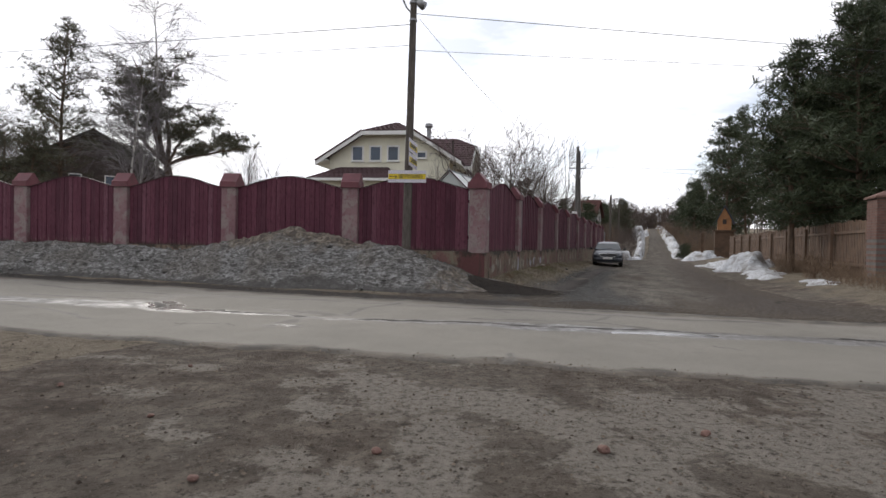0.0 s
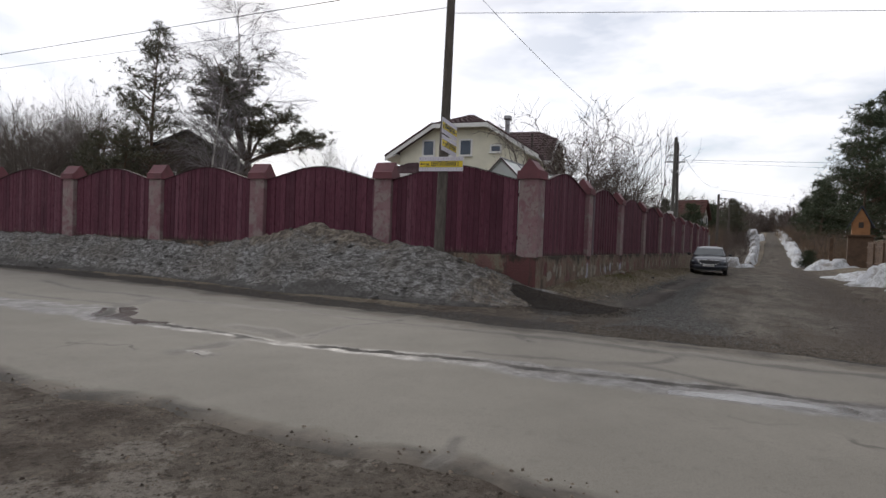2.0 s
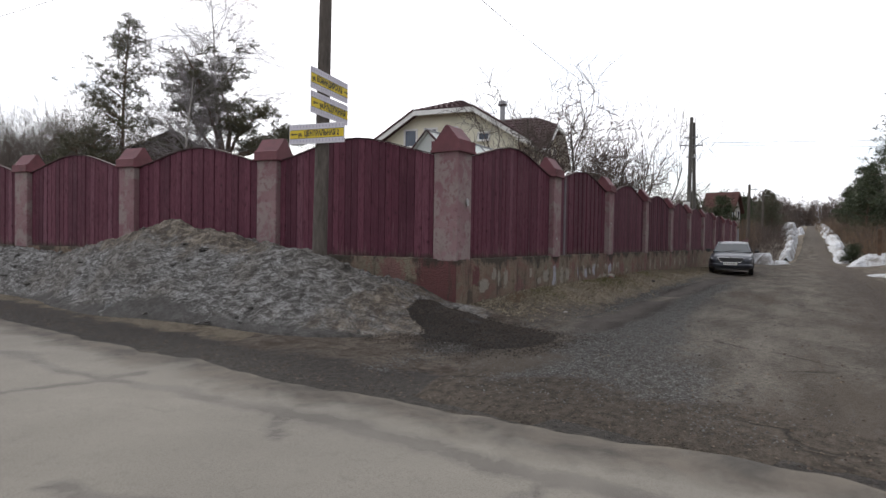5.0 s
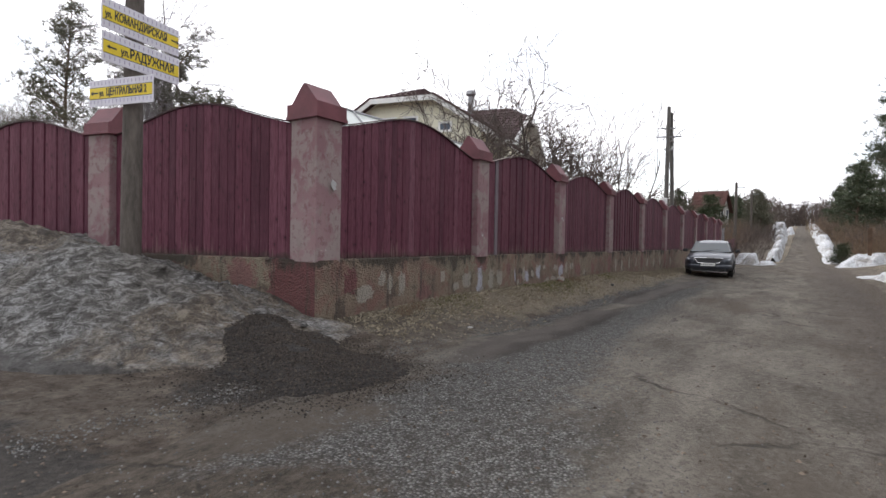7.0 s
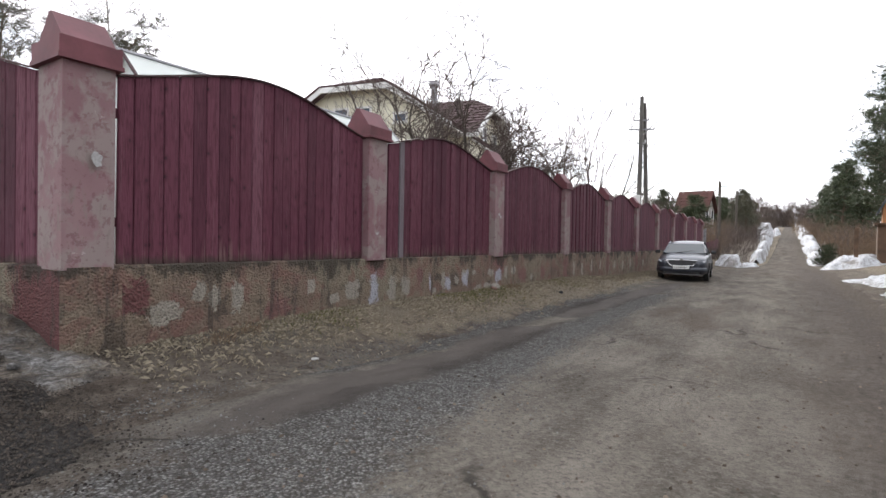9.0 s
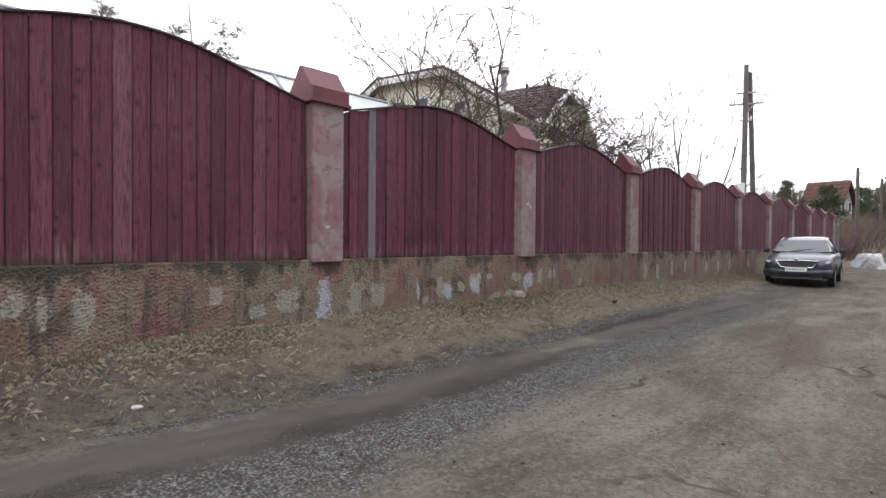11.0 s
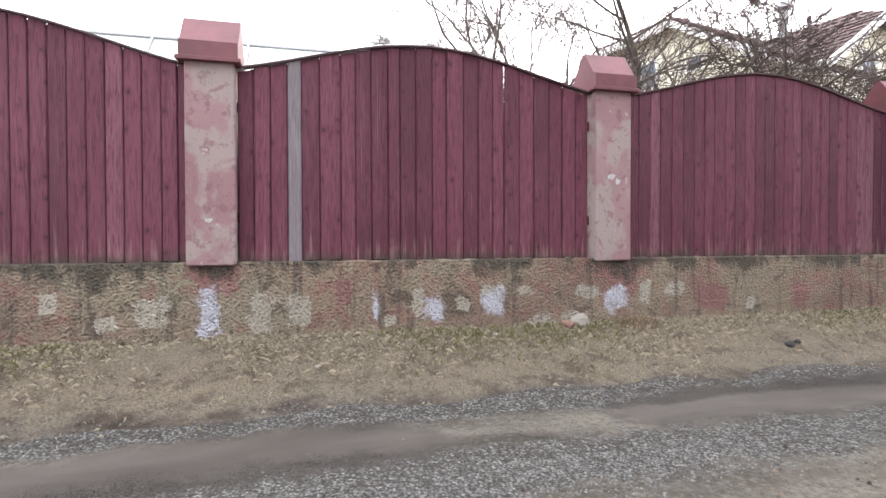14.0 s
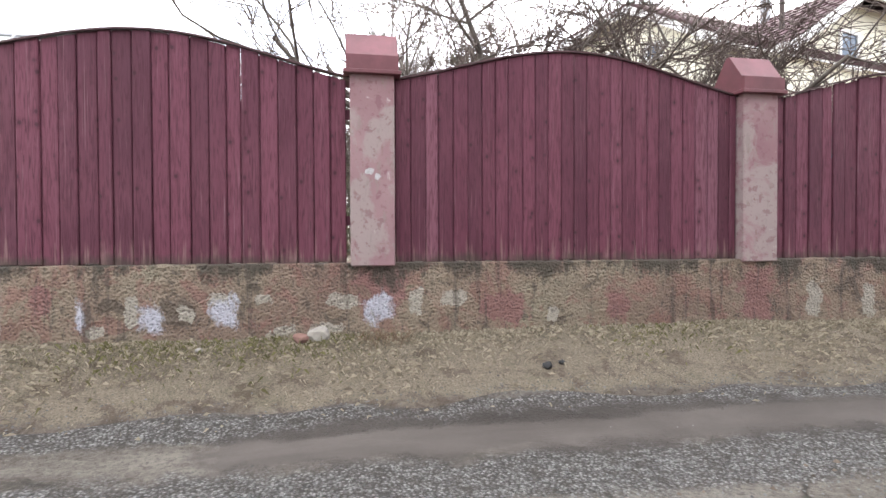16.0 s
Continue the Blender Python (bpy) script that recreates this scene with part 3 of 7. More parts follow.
def gz(x, y):
    """The height of the bare ground."""
    s, d = sd(x, y)
    z = 0.0
    if s > -2 and d > -1:
        k = interp(s, (-1, 0.5, 3, 12, 17, 24, 60), (0.1, 0.17, 0.27, 0.27, 0.10, 0.06, 0.06))
        z += k * (1 - smooth(0.05, 1.35, d)) * smooth(-2, 0, s)
        z -= 0.09 * smooth(0.9, 1.7, d) * (1 - smooth(5.8, 7.2, d)) * smooth(0.0, 3.0, s)
    z += 0.35 * smooth(7.2, 9.5, d) * smooth(-5, -2, s)
    far = max(0.0, min(s, 190) - 35)
    z += 0.047 * far * smooth(0, 25, far)
    near = 0.02 * nz(x, y, 0, 0.9) + 0.012 * nz(x, y, 5, 3.1)
    return z + near * (1 if s < 60 else 0)


def steps(lo, hi, fine_lo, fine_hi, step, grow=1.35):
    out = list(np.arange(fine_lo, fine_hi + 1e-6, step))
    a, w = fine_hi, step
    while a < hi:
        w *= grow
        a = min(hi, a + w)
        out.append(a)
    a, w = fine_lo, step
    while a > lo:
        w *= grow
        a = max(lo, a - w)
        out.insert(0, a)
    return out


def attribute(me, name, values):
    at = me.attributes.new(name, "FLOAT", "POINT")
    at.data.foreach_set("value", values)


def line_fade(x, y, lines):
    """1 on a line of points, falling to 0 at its half width. lines: (half width, points)."""
    best = 0.0
    for w, pts in lines:
        for (ax, ay), (bx, by) in zip(pts, pts[1:]):
            if x < min(ax, bx) - w or x > max(ax, bx) + w or y < min(ay, by) - w or y > max(ay, by) + w:
                continue
            dx, dy = bx - ax, by - ay
            k = min(1.0, max(0.0, ((x - ax) * dx + (y - ay) * dy) / (dx * dx + dy * dy)))
            best = max(best, 1 - math.hypot(x - ax - k * dx, y - ay - k * dy) / w)
    return best


# dry trodden places on the soil before the road
TROD = [(0.42, [(-0.95, 4.95), (-0.33, 3.98), (-0.05, 3.6), (0.08, 3.04), (-0.2, 2.5)]), (0.5, [(-0.33, 3.98), (0.52, 4.04), (0.85, 3.6), (1.1, 2.8)]), (0.8, [(1.6, 3.9), (2.4, 3.0)]), (0.9, [(3.2, 4.2), (4.0, 2.6)]),
        (0.25, [(-1.75, 3.3), (-1.5, 3.15)]), (0.22, [(-1.0, 3.9), (-0.8, 3.6)]), (0.3, [(-0.9, 3.0), (-0.6, 2.5)]), (0.25, [(-2.6, 4.1), (-2.2, 4.0)]), (0.2, [(-1.2, 4.5), (-1.0, 4.3)]), (0.3, [(-3.6, 5.2), (-2.2, 4.9)])]


def build_ground():
    xs, ys = steps(-1800, 1800, -14, 16, 0.2, 1.1), steps(-1800, 1800, -3, 34, 0.2, 1.1)
    rows, verge, tar, trod = [], [], [], []
    for y in ys:
        row = []
        for x in xs:
            s, d = sd(x, y)
            z = gz(x, y)
            if near_edge(x) < y < far_edge(x):
                z -= 0.012
            row.append((x, y, z))
            v = 0.0
            if s > -1.5 and -1 < d < 3:
                v = (1 - smooth(0.7, 1.7, d)) * (0.15 * smooth(-1.2, 0.6, s) + 0.85 * smooth(0.8, 4.2, s))
            elif d > 6.5 and s > -6:
                v = 0.75 * smooth(7.0, 9.0, d)
            elif y > 40 or d < -1:
                v = 0.7
            verge.append(v)
            fe_ = far_edge(x)
            t_ = max(0.0, 1 - abs(y - fe_ - 0.35) / 1.1) if -60 < x < 30 else 0.0
            t_ = max(t_, 0.8 * (1 - smooth(0.5, 1.7, math.hypot((x - 2.0), (y - 12.6) * 1.2))))
            tar.append(t_)
            trod.append(line_fade(x, y, TROD) - 0.3 * (1 - smooth(-3.6, -0.6, x)) * (1 - smooth(7, 9, y)))
        rows.append(row)
    me = Geo().grid(rows).mesh("ground", False, True)
    attribute(me, "verge", verge)
    attribute(me, "tar", tar)
    attribute(me, "trod", trod)
    tagged(part("ground", me, M_SOIL), "bare brown soil with pebbles and straw verge", "ground", "", "structure")


SEAM_X = (-40, -9, -6.25, -5.1, -4.3, -3.5, -2.2, -1.5, -0.5, 0.6, 1.64, 2.65, 3.3, 3.8, 5.7, 9, 40)
SEAM_Y = (16, 9.9, 9.35, 9.1, 8.62, 8.53, 8.26, 8.0, 7.93, 7.82, 7.62, 7.4, 7.26, 7.2, 6.85, 5.9, 0)
# cracks in the asphalt: half width, points along them
CRACKS = [(0.09, [(-4.3, 8.56), (-3.5, 8.53), (-2.2, 8.26), (-1.5, 8.0), (-0.5, 7.93), (0.6, 7.82), (1.64, 7.64), (2.3, 7.55), (3.05, 7.55), (3.6, 7.4), (5.7, 6.95), (8.5, 6.1)]),
          (0.13, [(-4.65, 8.85), (-5.18, 9.75), (-5.44, 10.85), (-3.8, 10.61), (-2.37, 10.35)]), (0.07, [(-2.37, 10.35), (-1.47, 10.01), (-0.81, 9.93), (-0.03, 9.79), (0.69, 9.63)]), (0.11, [(0.69, 9.63), (1.35, 9.46), (1.95, 9.3), (2.72, 8.99), (3.44, 8.85), (5.2, 8.3)]),
          (0.12, [(-2.18, 8.22), (-2.16, 7.8), (-2.24, 7.47), (-2.3, 7.19)]), (0.09, [(-2.24, 7.47), (-1.95, 7.19)]), (0.16, [(-1.61, 8.31), (-2.1, 8.65), (-2.7, 8.8)]), (0.07, [(-1.45, 8.36), (-1.49, 8.91), (-1.27, 9.37), (-1.02, 9.74), (-0.86, 10.3)]),
          (0.06, [(0.83, 9.61), (1.15, 9.13)]), (0.07, [(2.87, 8.97), (2.56, 8.54), (1.84, 8.22), (0.98, 8.19), (0.42, 8.19)]), (0.08, [(2.12, 8.33), (2.38, 8.15), (2.67, 7.9), (2.94, 7.72)]), (0.05, [(-7.5, 9.0), (-6.2, 8.4), (-5.0, 7.6)]),
          (0.05, [(0.68, 5.3), (0.74, 5.5), (0.69, 5.62)]), (0.1, [(-9.5, 12.4), (-7.6, 11.4), (-5.44, 10.85)]), (0.08, [(-8.6, 10.6), (-7.0, 10.1), (-5.3, 9.9)])]
WIDE_CRACKS = [(w * 1.45, pts) for w, pts in CRACKS]
PUDDLES = [(0.42, [(-4.55, 8.85), (-4.95, 9.45)]), (0.22, [(-4.5, 8.85), (-3.6, 8.6)]), (0.16, [(2.4, 7.32), (3.0, 7.25), (3.6, 7.12)]), (0.14, [(-2.2, 7.35), (-2.05, 7.25)])]


def build_road():
    xs = steps(-150, 150, -8.5, 6.5, 0.075, 1.18)
    rows, edge, seam, crack, puddle = [], [], [], [], []
    count = 78
    for x in xs:
        y0 = near_edge(x) + 0.16 * nz(x, 3, 0, 1.1) + 0.07 * nz(x, 9, 0, 4.0)
        y1 = far_edge(x) + 0.16 * nz(x, 40, 0, 0.9) + 0.08 * nz(x, 50, 0, 3.6)
        row = []
        sy = interp(x, SEAM_X, SEAM_Y)
        wide = interp(x, (-9, -5.2, -4, -2.6, -1, 0.2, 1, 3, 5, 12), (0.2, 0.45, 0.16, 0.10, 0.12, 0.18, 0.27, 0.29, 0.26, 0.2))
        for i in range(count + 1):
            y = y0 + (y1 - y0) * i / count
            border = i in (0, count)
            row.append((x, y, gz(x, y) + (-0.02 if border else 0.012)))
            e = max(1 - (y - y0) / 0.4, 1 - (y1 - y) / 0.9, 0.0)
            edge.append(min(1, e))
            seam.append(max(0.0, 1 - abs(y - sy + 0.04) / (wide * 2)))
            wx, wy = x + 0.09 * nz(x, y, 3, 1.7) + 0.05 * nz(x, y, 8, 4.5), y + 0.09 * nz(x, y, 5, 1.7) + 0.05 * nz(x, y, 9, 4.5)
            crack.append(line_fade(wx, wy, WIDE_CRACKS))
            puddle.append(line_fade(wx, wy, PUDDLES))
        rows.append(row)
    me = Geo().grid(rows).mesh("road", False, True)
    for n_, v_ in (("edge", edge), ("seam", seam), ("crack", crack), ("puddle", puddle)):
        attribute(me, n_, v_)
    tagged(part("road", me, M_ASPH), "pale worn asphalt road with cracks and wet seam", "road", "", "structure")


def build_side_street():
    ss = steps(-4.5, 230, -4.5, 22, 0.16, 1.06)
    rows, across, along, gravel, rut, rim = [], [], [], [], [], []
    count = 46
    for s in ss:
        d0 = interp(s, (-4.5, -2.5, 0, 2, 6, 20, 27, 34, 42, 60, 230), (2.2, 1.6, 1.45, 1.35, 1.1, 1.1, 1.4, 2.9, 3.8, 3.95, 4.0)) + 0.2 * nz(s, 3, 0, 1.2)
        d1 = interp(s, (-4.5, -2.5, 0, 3, 12, 30, 34, 40, 60, 230), (8.5, 8.3, 7.7, 7.2, 6.9, 7.0, 6.7, 6.3, 6.1, 6.1)) + 0.25 * nz(s, 30, 0, 1.0)
        row = []
        for i in range(count + 1):
            d = d0 + (d1 - d0) * i / count
            p = SO + SN * s + SR * d
            inside = p.y < far_edge(p.x) + 0.05
            border = i in (0, count) or inside
            row.append((p.x, p.y, gz(p.x, p.y) + (-0.03 - 0.3 * smooth(22, 50, s) if border else 0.011 + 0.14 * smooth(22, 60, s))))
            across.append(d); along.append(s)
            rim.append(min(1.0, max(1 - smooth(-4.2, -1.2, s), 0.8 - (d - d0) / 0.3, 1 - (d1 - d) / 1.2, 0.0)))
            r = 0.0
            if -1 < s < 6.2:
                c = interp(s, (-1, 1.7, 3.5, 6), (2.05, 1.95, 1.95, 1.85))
                r = max(r, (1 - abs(d - c) / 0.62) * smooth(-1.2, 1.0, s) * (1 - smooth(5.2, 6.2, s)))
            if s > 6.3:
                c = interp(s, (6.5, 9, 20), (1.75, 1.72, 2.1))
                r = max(r, (1 - abs(d - c) / 0.62) * smooth(6.4, 7.4, s) * (1 - smooth(14, 24, s)))
            rut.append(max(0, r))
            g = max(0.0, 1 - abs(d - interp(s, (-4, 0, 4, 8, 16), (3.6, 2.7, 2.45, 2.35, 2.3))) / interp(s, (-4, -1, 2, 6, 16), (2.2, 1.6, 0.9, 0.75, 0.6)))
            g = max(g, (1 - abs(d - 1.4) / 0.4) * smooth(0, 2, s))
            gravel.append(0.9 * g * (1 - smooth(9, 20, s)))
        rows.append(row)
    me = Geo().grid(rows).mesh("side_road", True, True)
    for n_, v_ in (("across", across), ("along", along), ("gravel", gravel), ("rut", rut), ("rim", rim)):
        attribute(me, n_, v_)
    tagged(part("side_road", me, M_STREET), "rutted side street of gravel, mud and broken asphalt", "road", "", "structure")


build_ground()
build_road()
build_side_street()

# ---- the garden fence ----
SIDE_PILLARS = [3.80, 7.73, 11.80, 15.85, 19.9, 23.95, 28.0, 32.0, 36.0, 39.2]
FRONT_PILLARS = [4.07, 7.78, 11.32, 14.8, 18.4, 22.0, 25.7, 29.4]


# repairs and stains on the side plinth: along, height, width, tall, kind
PATCHES = [
    (3.98, 0.47, 0.20, 0.46, "white"), (3.52, 0.50, 0.28, 0.24, "pale"), (3.18, 0.42, 0.18, 0.13, "pale"), (4.41, 0.46, 0.20, 0.34, "pale"), (4.73, 0.48, 0.22, 0.26, "pale"),
    (5.45, 0.46, 0.08, 0.30, "white"), (5.56, 0.36, 0.16, 0.10, "pale"), (5.85, 0.52, 0.10, 0.26, "pale"), (6.02, 0.46, 0.22, 0.28, "white"), (6.30, 0.50, 0.16, 0.14, "pale"),
    (6.62, 0.50, 0.22, 0.30, "white"), (6.58, 0.62, 0.22, 0.12, "pale"), (6.95, 0.62, 0.14, 0.10, "pale"), (7.12, 0.30, 0.22, 0.14, "pale"), (7.5, 0.31, 0.28, 0.14, "pale"), (7.66, 0.58, 0.26, 0.12, "pale"),
    (7.99, 0.51, 0.24, 0.28, "white"), (8.34, 0.57, 0.13, 0.24, "pale"), (8.72, 0.57, 0.24, 0.16, "pale"), (1.38, 0.56, 0.13, 0.26, "pale"), (1.67, 0.55, 0.16, 0.34, "pale"),
    (0.85, 0.45, 0.3, 0.2, "pale"), (0.18, 0.45, 0.12, 0.6, "pale"), (1.2, 0.62, 0.14, 0.2, "pale"), (2.25, 0.38, 0.40, 0.26, "pink"), (0.56, 0.62, 0.24, 0.30, "red"),
    (4.0, 0.80, 0.46, 0.34, "pink"), (8.0, 0.72, 0.46, 0.5, "pink"), (12.0, 0.58, 0.42, 0.7, "pink"), (16.05, 0.58, 0.42, 0.7, "pink"), (20.1, 0.58, 0.42, 0.7, "pink"), (10.4, 0.5, 0.24, 0.4, "pink"),
    (9.7, 0.42, 0.12, 0.2, "pale"), (2.75, 0.60, 0.16, 0.18, "pale"), (5.15, 0.62, 0.16, 0.3, "pink"), (9.2, 0.48, 0.5, 0.3, "pink"), (12.7, 0.5, 0.18, 0.34, "pale"), (13.4, 0.45, 0.16, 0.34, "pale"),
    (14.3, 0.5, 0.2, 0.34, "pale"), (15.2, 0.5, 0.16, 0.3, "pale"), (16.9, 0.5, 0.22, 0.3, "pale"), (18.0, 0.45, 0.2, 0.3, "pale"), (19.1, 0.5, 0.2, 0.3, "pale"), (21.3, 0.45, 0.2, 0.3, "pale"),
    (-0.35, 0.55, 0.8, 0.9, "red"), (-1.2, 0.7, 0.5, 0.5, "pink"), (-2.4, 0.6, 0.5, 0.5, "pink"),
]


def build_plinth(name, m, x0, x1, label, fine_to):
    xs = []
    x = x0
    while x < x1:
        xs.append(x)
        x += 0.045 if abs(x) < fine_to else 0.25
    xs.append(x1)
    zs = [-0.25 + (WALL_TOP + 0.25) * i / 28 for i in range(29)]
    rows = [[(x, 0.035 + 0.014 * nz(x, z, 1, 3.0) + 0.008 * nz(x, z, 4, 11.0) + 0.006 * nz(x, z, 8, 24.0), z) for x in xs] for z in zs]
    rows.append([(x, 0.06, WALL_TOP + 0.012 + 0.008 * nz(x, 0, 2, 5)) for x in xs])
    rows.append([(x, 0.36, WALL_TOP + 0.012) for x in xs])
    rows.append([(x, 0.36, -0.25) for x in xs])
    me = Geo().grid(rows).mesh(name, True, False)
    for kind in ("white", "pale", "red", "pink"):
        vals = []
        mine = [q for q in PATCHES if q[4] == kind and x0 - 0.5 <= q[0] <= x1 + 0.5]
        for r in rows:
            for px_, py_, pz_ in r:
                v = 0.0
                for cx, cz_, w, t, _k in mine:
                    dx = abs(px_ - cx) / (w * 0.5)
                    if dx < 2:
                        v = max(v, 1 - 0.5 * (dx ** 3 + (abs(pz_ - cz_) / (t * 0.5)) ** 3) ** (1 / 3))
                vals.append(max(0.0, v))
        attribute(me, kind, vals)
    return tagged(part(name, me, M_CAST, None, "", m), label, "wall", "", "structure")


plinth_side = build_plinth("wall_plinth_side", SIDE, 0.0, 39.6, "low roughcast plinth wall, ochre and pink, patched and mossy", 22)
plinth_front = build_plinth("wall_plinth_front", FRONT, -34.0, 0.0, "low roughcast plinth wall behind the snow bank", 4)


def build_corner_pier():
    """The red-washed pier of the plinth under the corner pillar."""
    g, red = Geo(), []
    a, b, c = Vector((1.125, 14.575)), SN * 0.5, -SR * 0.5
    o = a - b * 0.03 - c * 0.03
    for p, q, face in ((o, o + c, 1.0), (o, o + b, 0.0)):
        rows = []
        for i in range(25):
            z = -0.25 + (WALL_TOP + 0.225) * i / 24
            row = []
            for j in range(13):
                w = p.lerp(q, j / 12)
                out = (0.012 * nz(w.x, w.y, z, 9.0) + 0.006 * nz(w.x, w.y, z, 25.0)) * (0 if j in (0, 12) else 1)
                n_ = (-SN if face else SR) * out
                row.append((w.x + n_.x, w.y + n_.y, z))
                red.append(face * 0.95)
            rows.append(row)
        g.grid(rows)
    top = [o, o + b, o + b + c, o + c]
    g.prism([(p.x, p.y) for p in [q + (o + (b + c) / 2 - q) * 0.03 for q in top]], -0.25, WALL_TOP - 0.024)
    red += [0.0] * 8
    me = g.mesh("wall_corner_pier", True)
    attribute(me, "red", red)
    tagged(part("wall_corner_pier", me, M_CAST), "red-washed roughcast pier under the corner pillar", "wall", "", "structure")


build_corner_pier()


def cap_geo(x0, x1, y0, y1, z):
    """A saddle-roofed cap over a shaft: drip plate, block, gable with its ridge along x."""
    g = Geo()
    o = 0.045
    g.box((x0 - o - 0.015, y0 - o - 0.015, z - 0.035), (x1 + o + 0.015, y1 + o + 0.015, z), 0.004)
    a0, a1, b0, b1 = x0 - o, x1 + o, y0 - o, y1 + o
    yc = (y0 + y1) / 2
    e = 0.045
    prof = [(b0, z), (b1, z), (b1, z + 0.135), (b1 - e, z + 0.15), (yc + 0.025, z + 0.40), (yc - 0.025, z + 0.40), (b0 + e, z + 0.15), (b0, z + 0.135)]
    g.slab([(a0 + 0.01, y, w) for y, w in prof], (a1 - a0 - 0.02, 0, 0))
    return g


def build_pillar(m, x, w, group):
    h = thing("fence_pillar", m @ Matrix.Translation((x, 0, WALL_TOP - 0.02)), "square plastered fence pillar, worn pink, with red saddle cap", "pillar", group)
    top = PILLAR_TOP - WALL_TOP + 0.02
    part("shaft", Geo().box((0, 0, 0), (w, 0.42, top), 0.012), M_PLASTER, h)
    part("cap", cap_geo(0, w, 0, 0.42, top), M_CAP, h, "faded red gabled cap")
    return h


for x in SIDE_PILLARS:
    build_pillar(SIDE, x, 0.41, "fence pillars")
for x in FRONT_PILLARS:
    build_pillar(FRONT, -x, 0.45, "fence pillars")

corner = thing("corner_pillar", Matrix.Translation((1.125, 14.575, WALL_TOP - 0.02)), "broad plastered corner pillar, peeling pink and grey", "pillar", "fence pillars")
ca, cb = SN * 0.42, -SR * 0.46
ring = [Vector((0, 0)), ca, ca + cb, cb]
tp = PILLAR_TOP - WALL_TOP + 0.03
part("shaft", Geo().prism([(p.x, p.y) for p in ring], 0, tp), M_PLASTER, corner)
mid = (ca + cb) / 2
g = Geo()


def grown(k):
    return [((p - mid) * k + mid) for p in ring]


g.prism([(p.x, p.y) for p in grown(1.24)], tp - 0.04, tp)
g.prism([(p.x, p.y) for p in grown(1.19)], tp, tp + 0.15)
gr = grown(1.02)
lo = [Vector((p.x, p.y, tp + 0.15)) for p in gr]
r0, r1 = (gr[0] + gr[3]) / 2, (gr[1] + gr[2]) / 2
dr = (gr[3] - gr[0]) * 0.05
n0 = len(g.v)
g.v += [tuple(p) for p in lo] + [(*(r0 - dr), tp + 0.40), (*(r0 + dr), tp + 0.40), (*(r1 - dr), tp + 0.40), (*(r1 + dr), tp + 0.40)]
g.f += [tuple(n0 + i for i in q) for q in ((0, 1, 6, 4), (3, 5, 7, 2), (0, 4, 5, 3), (1, 2, 7, 6), (4, 6, 7, 5), (0, 3, 2, 1))]
part("cap", g, M_CAP, corner, "faded red gabled cap")


SEAMS = [4.36, 4.50, 4.655, 4.775, 4.945, 5.13, 5.275, 5.417, 5.584, 5.693, 5.854, 6.011, 6.16, 6.326, 6.49, 6.635, 6.765, 6.924, 7.09, 7.248]


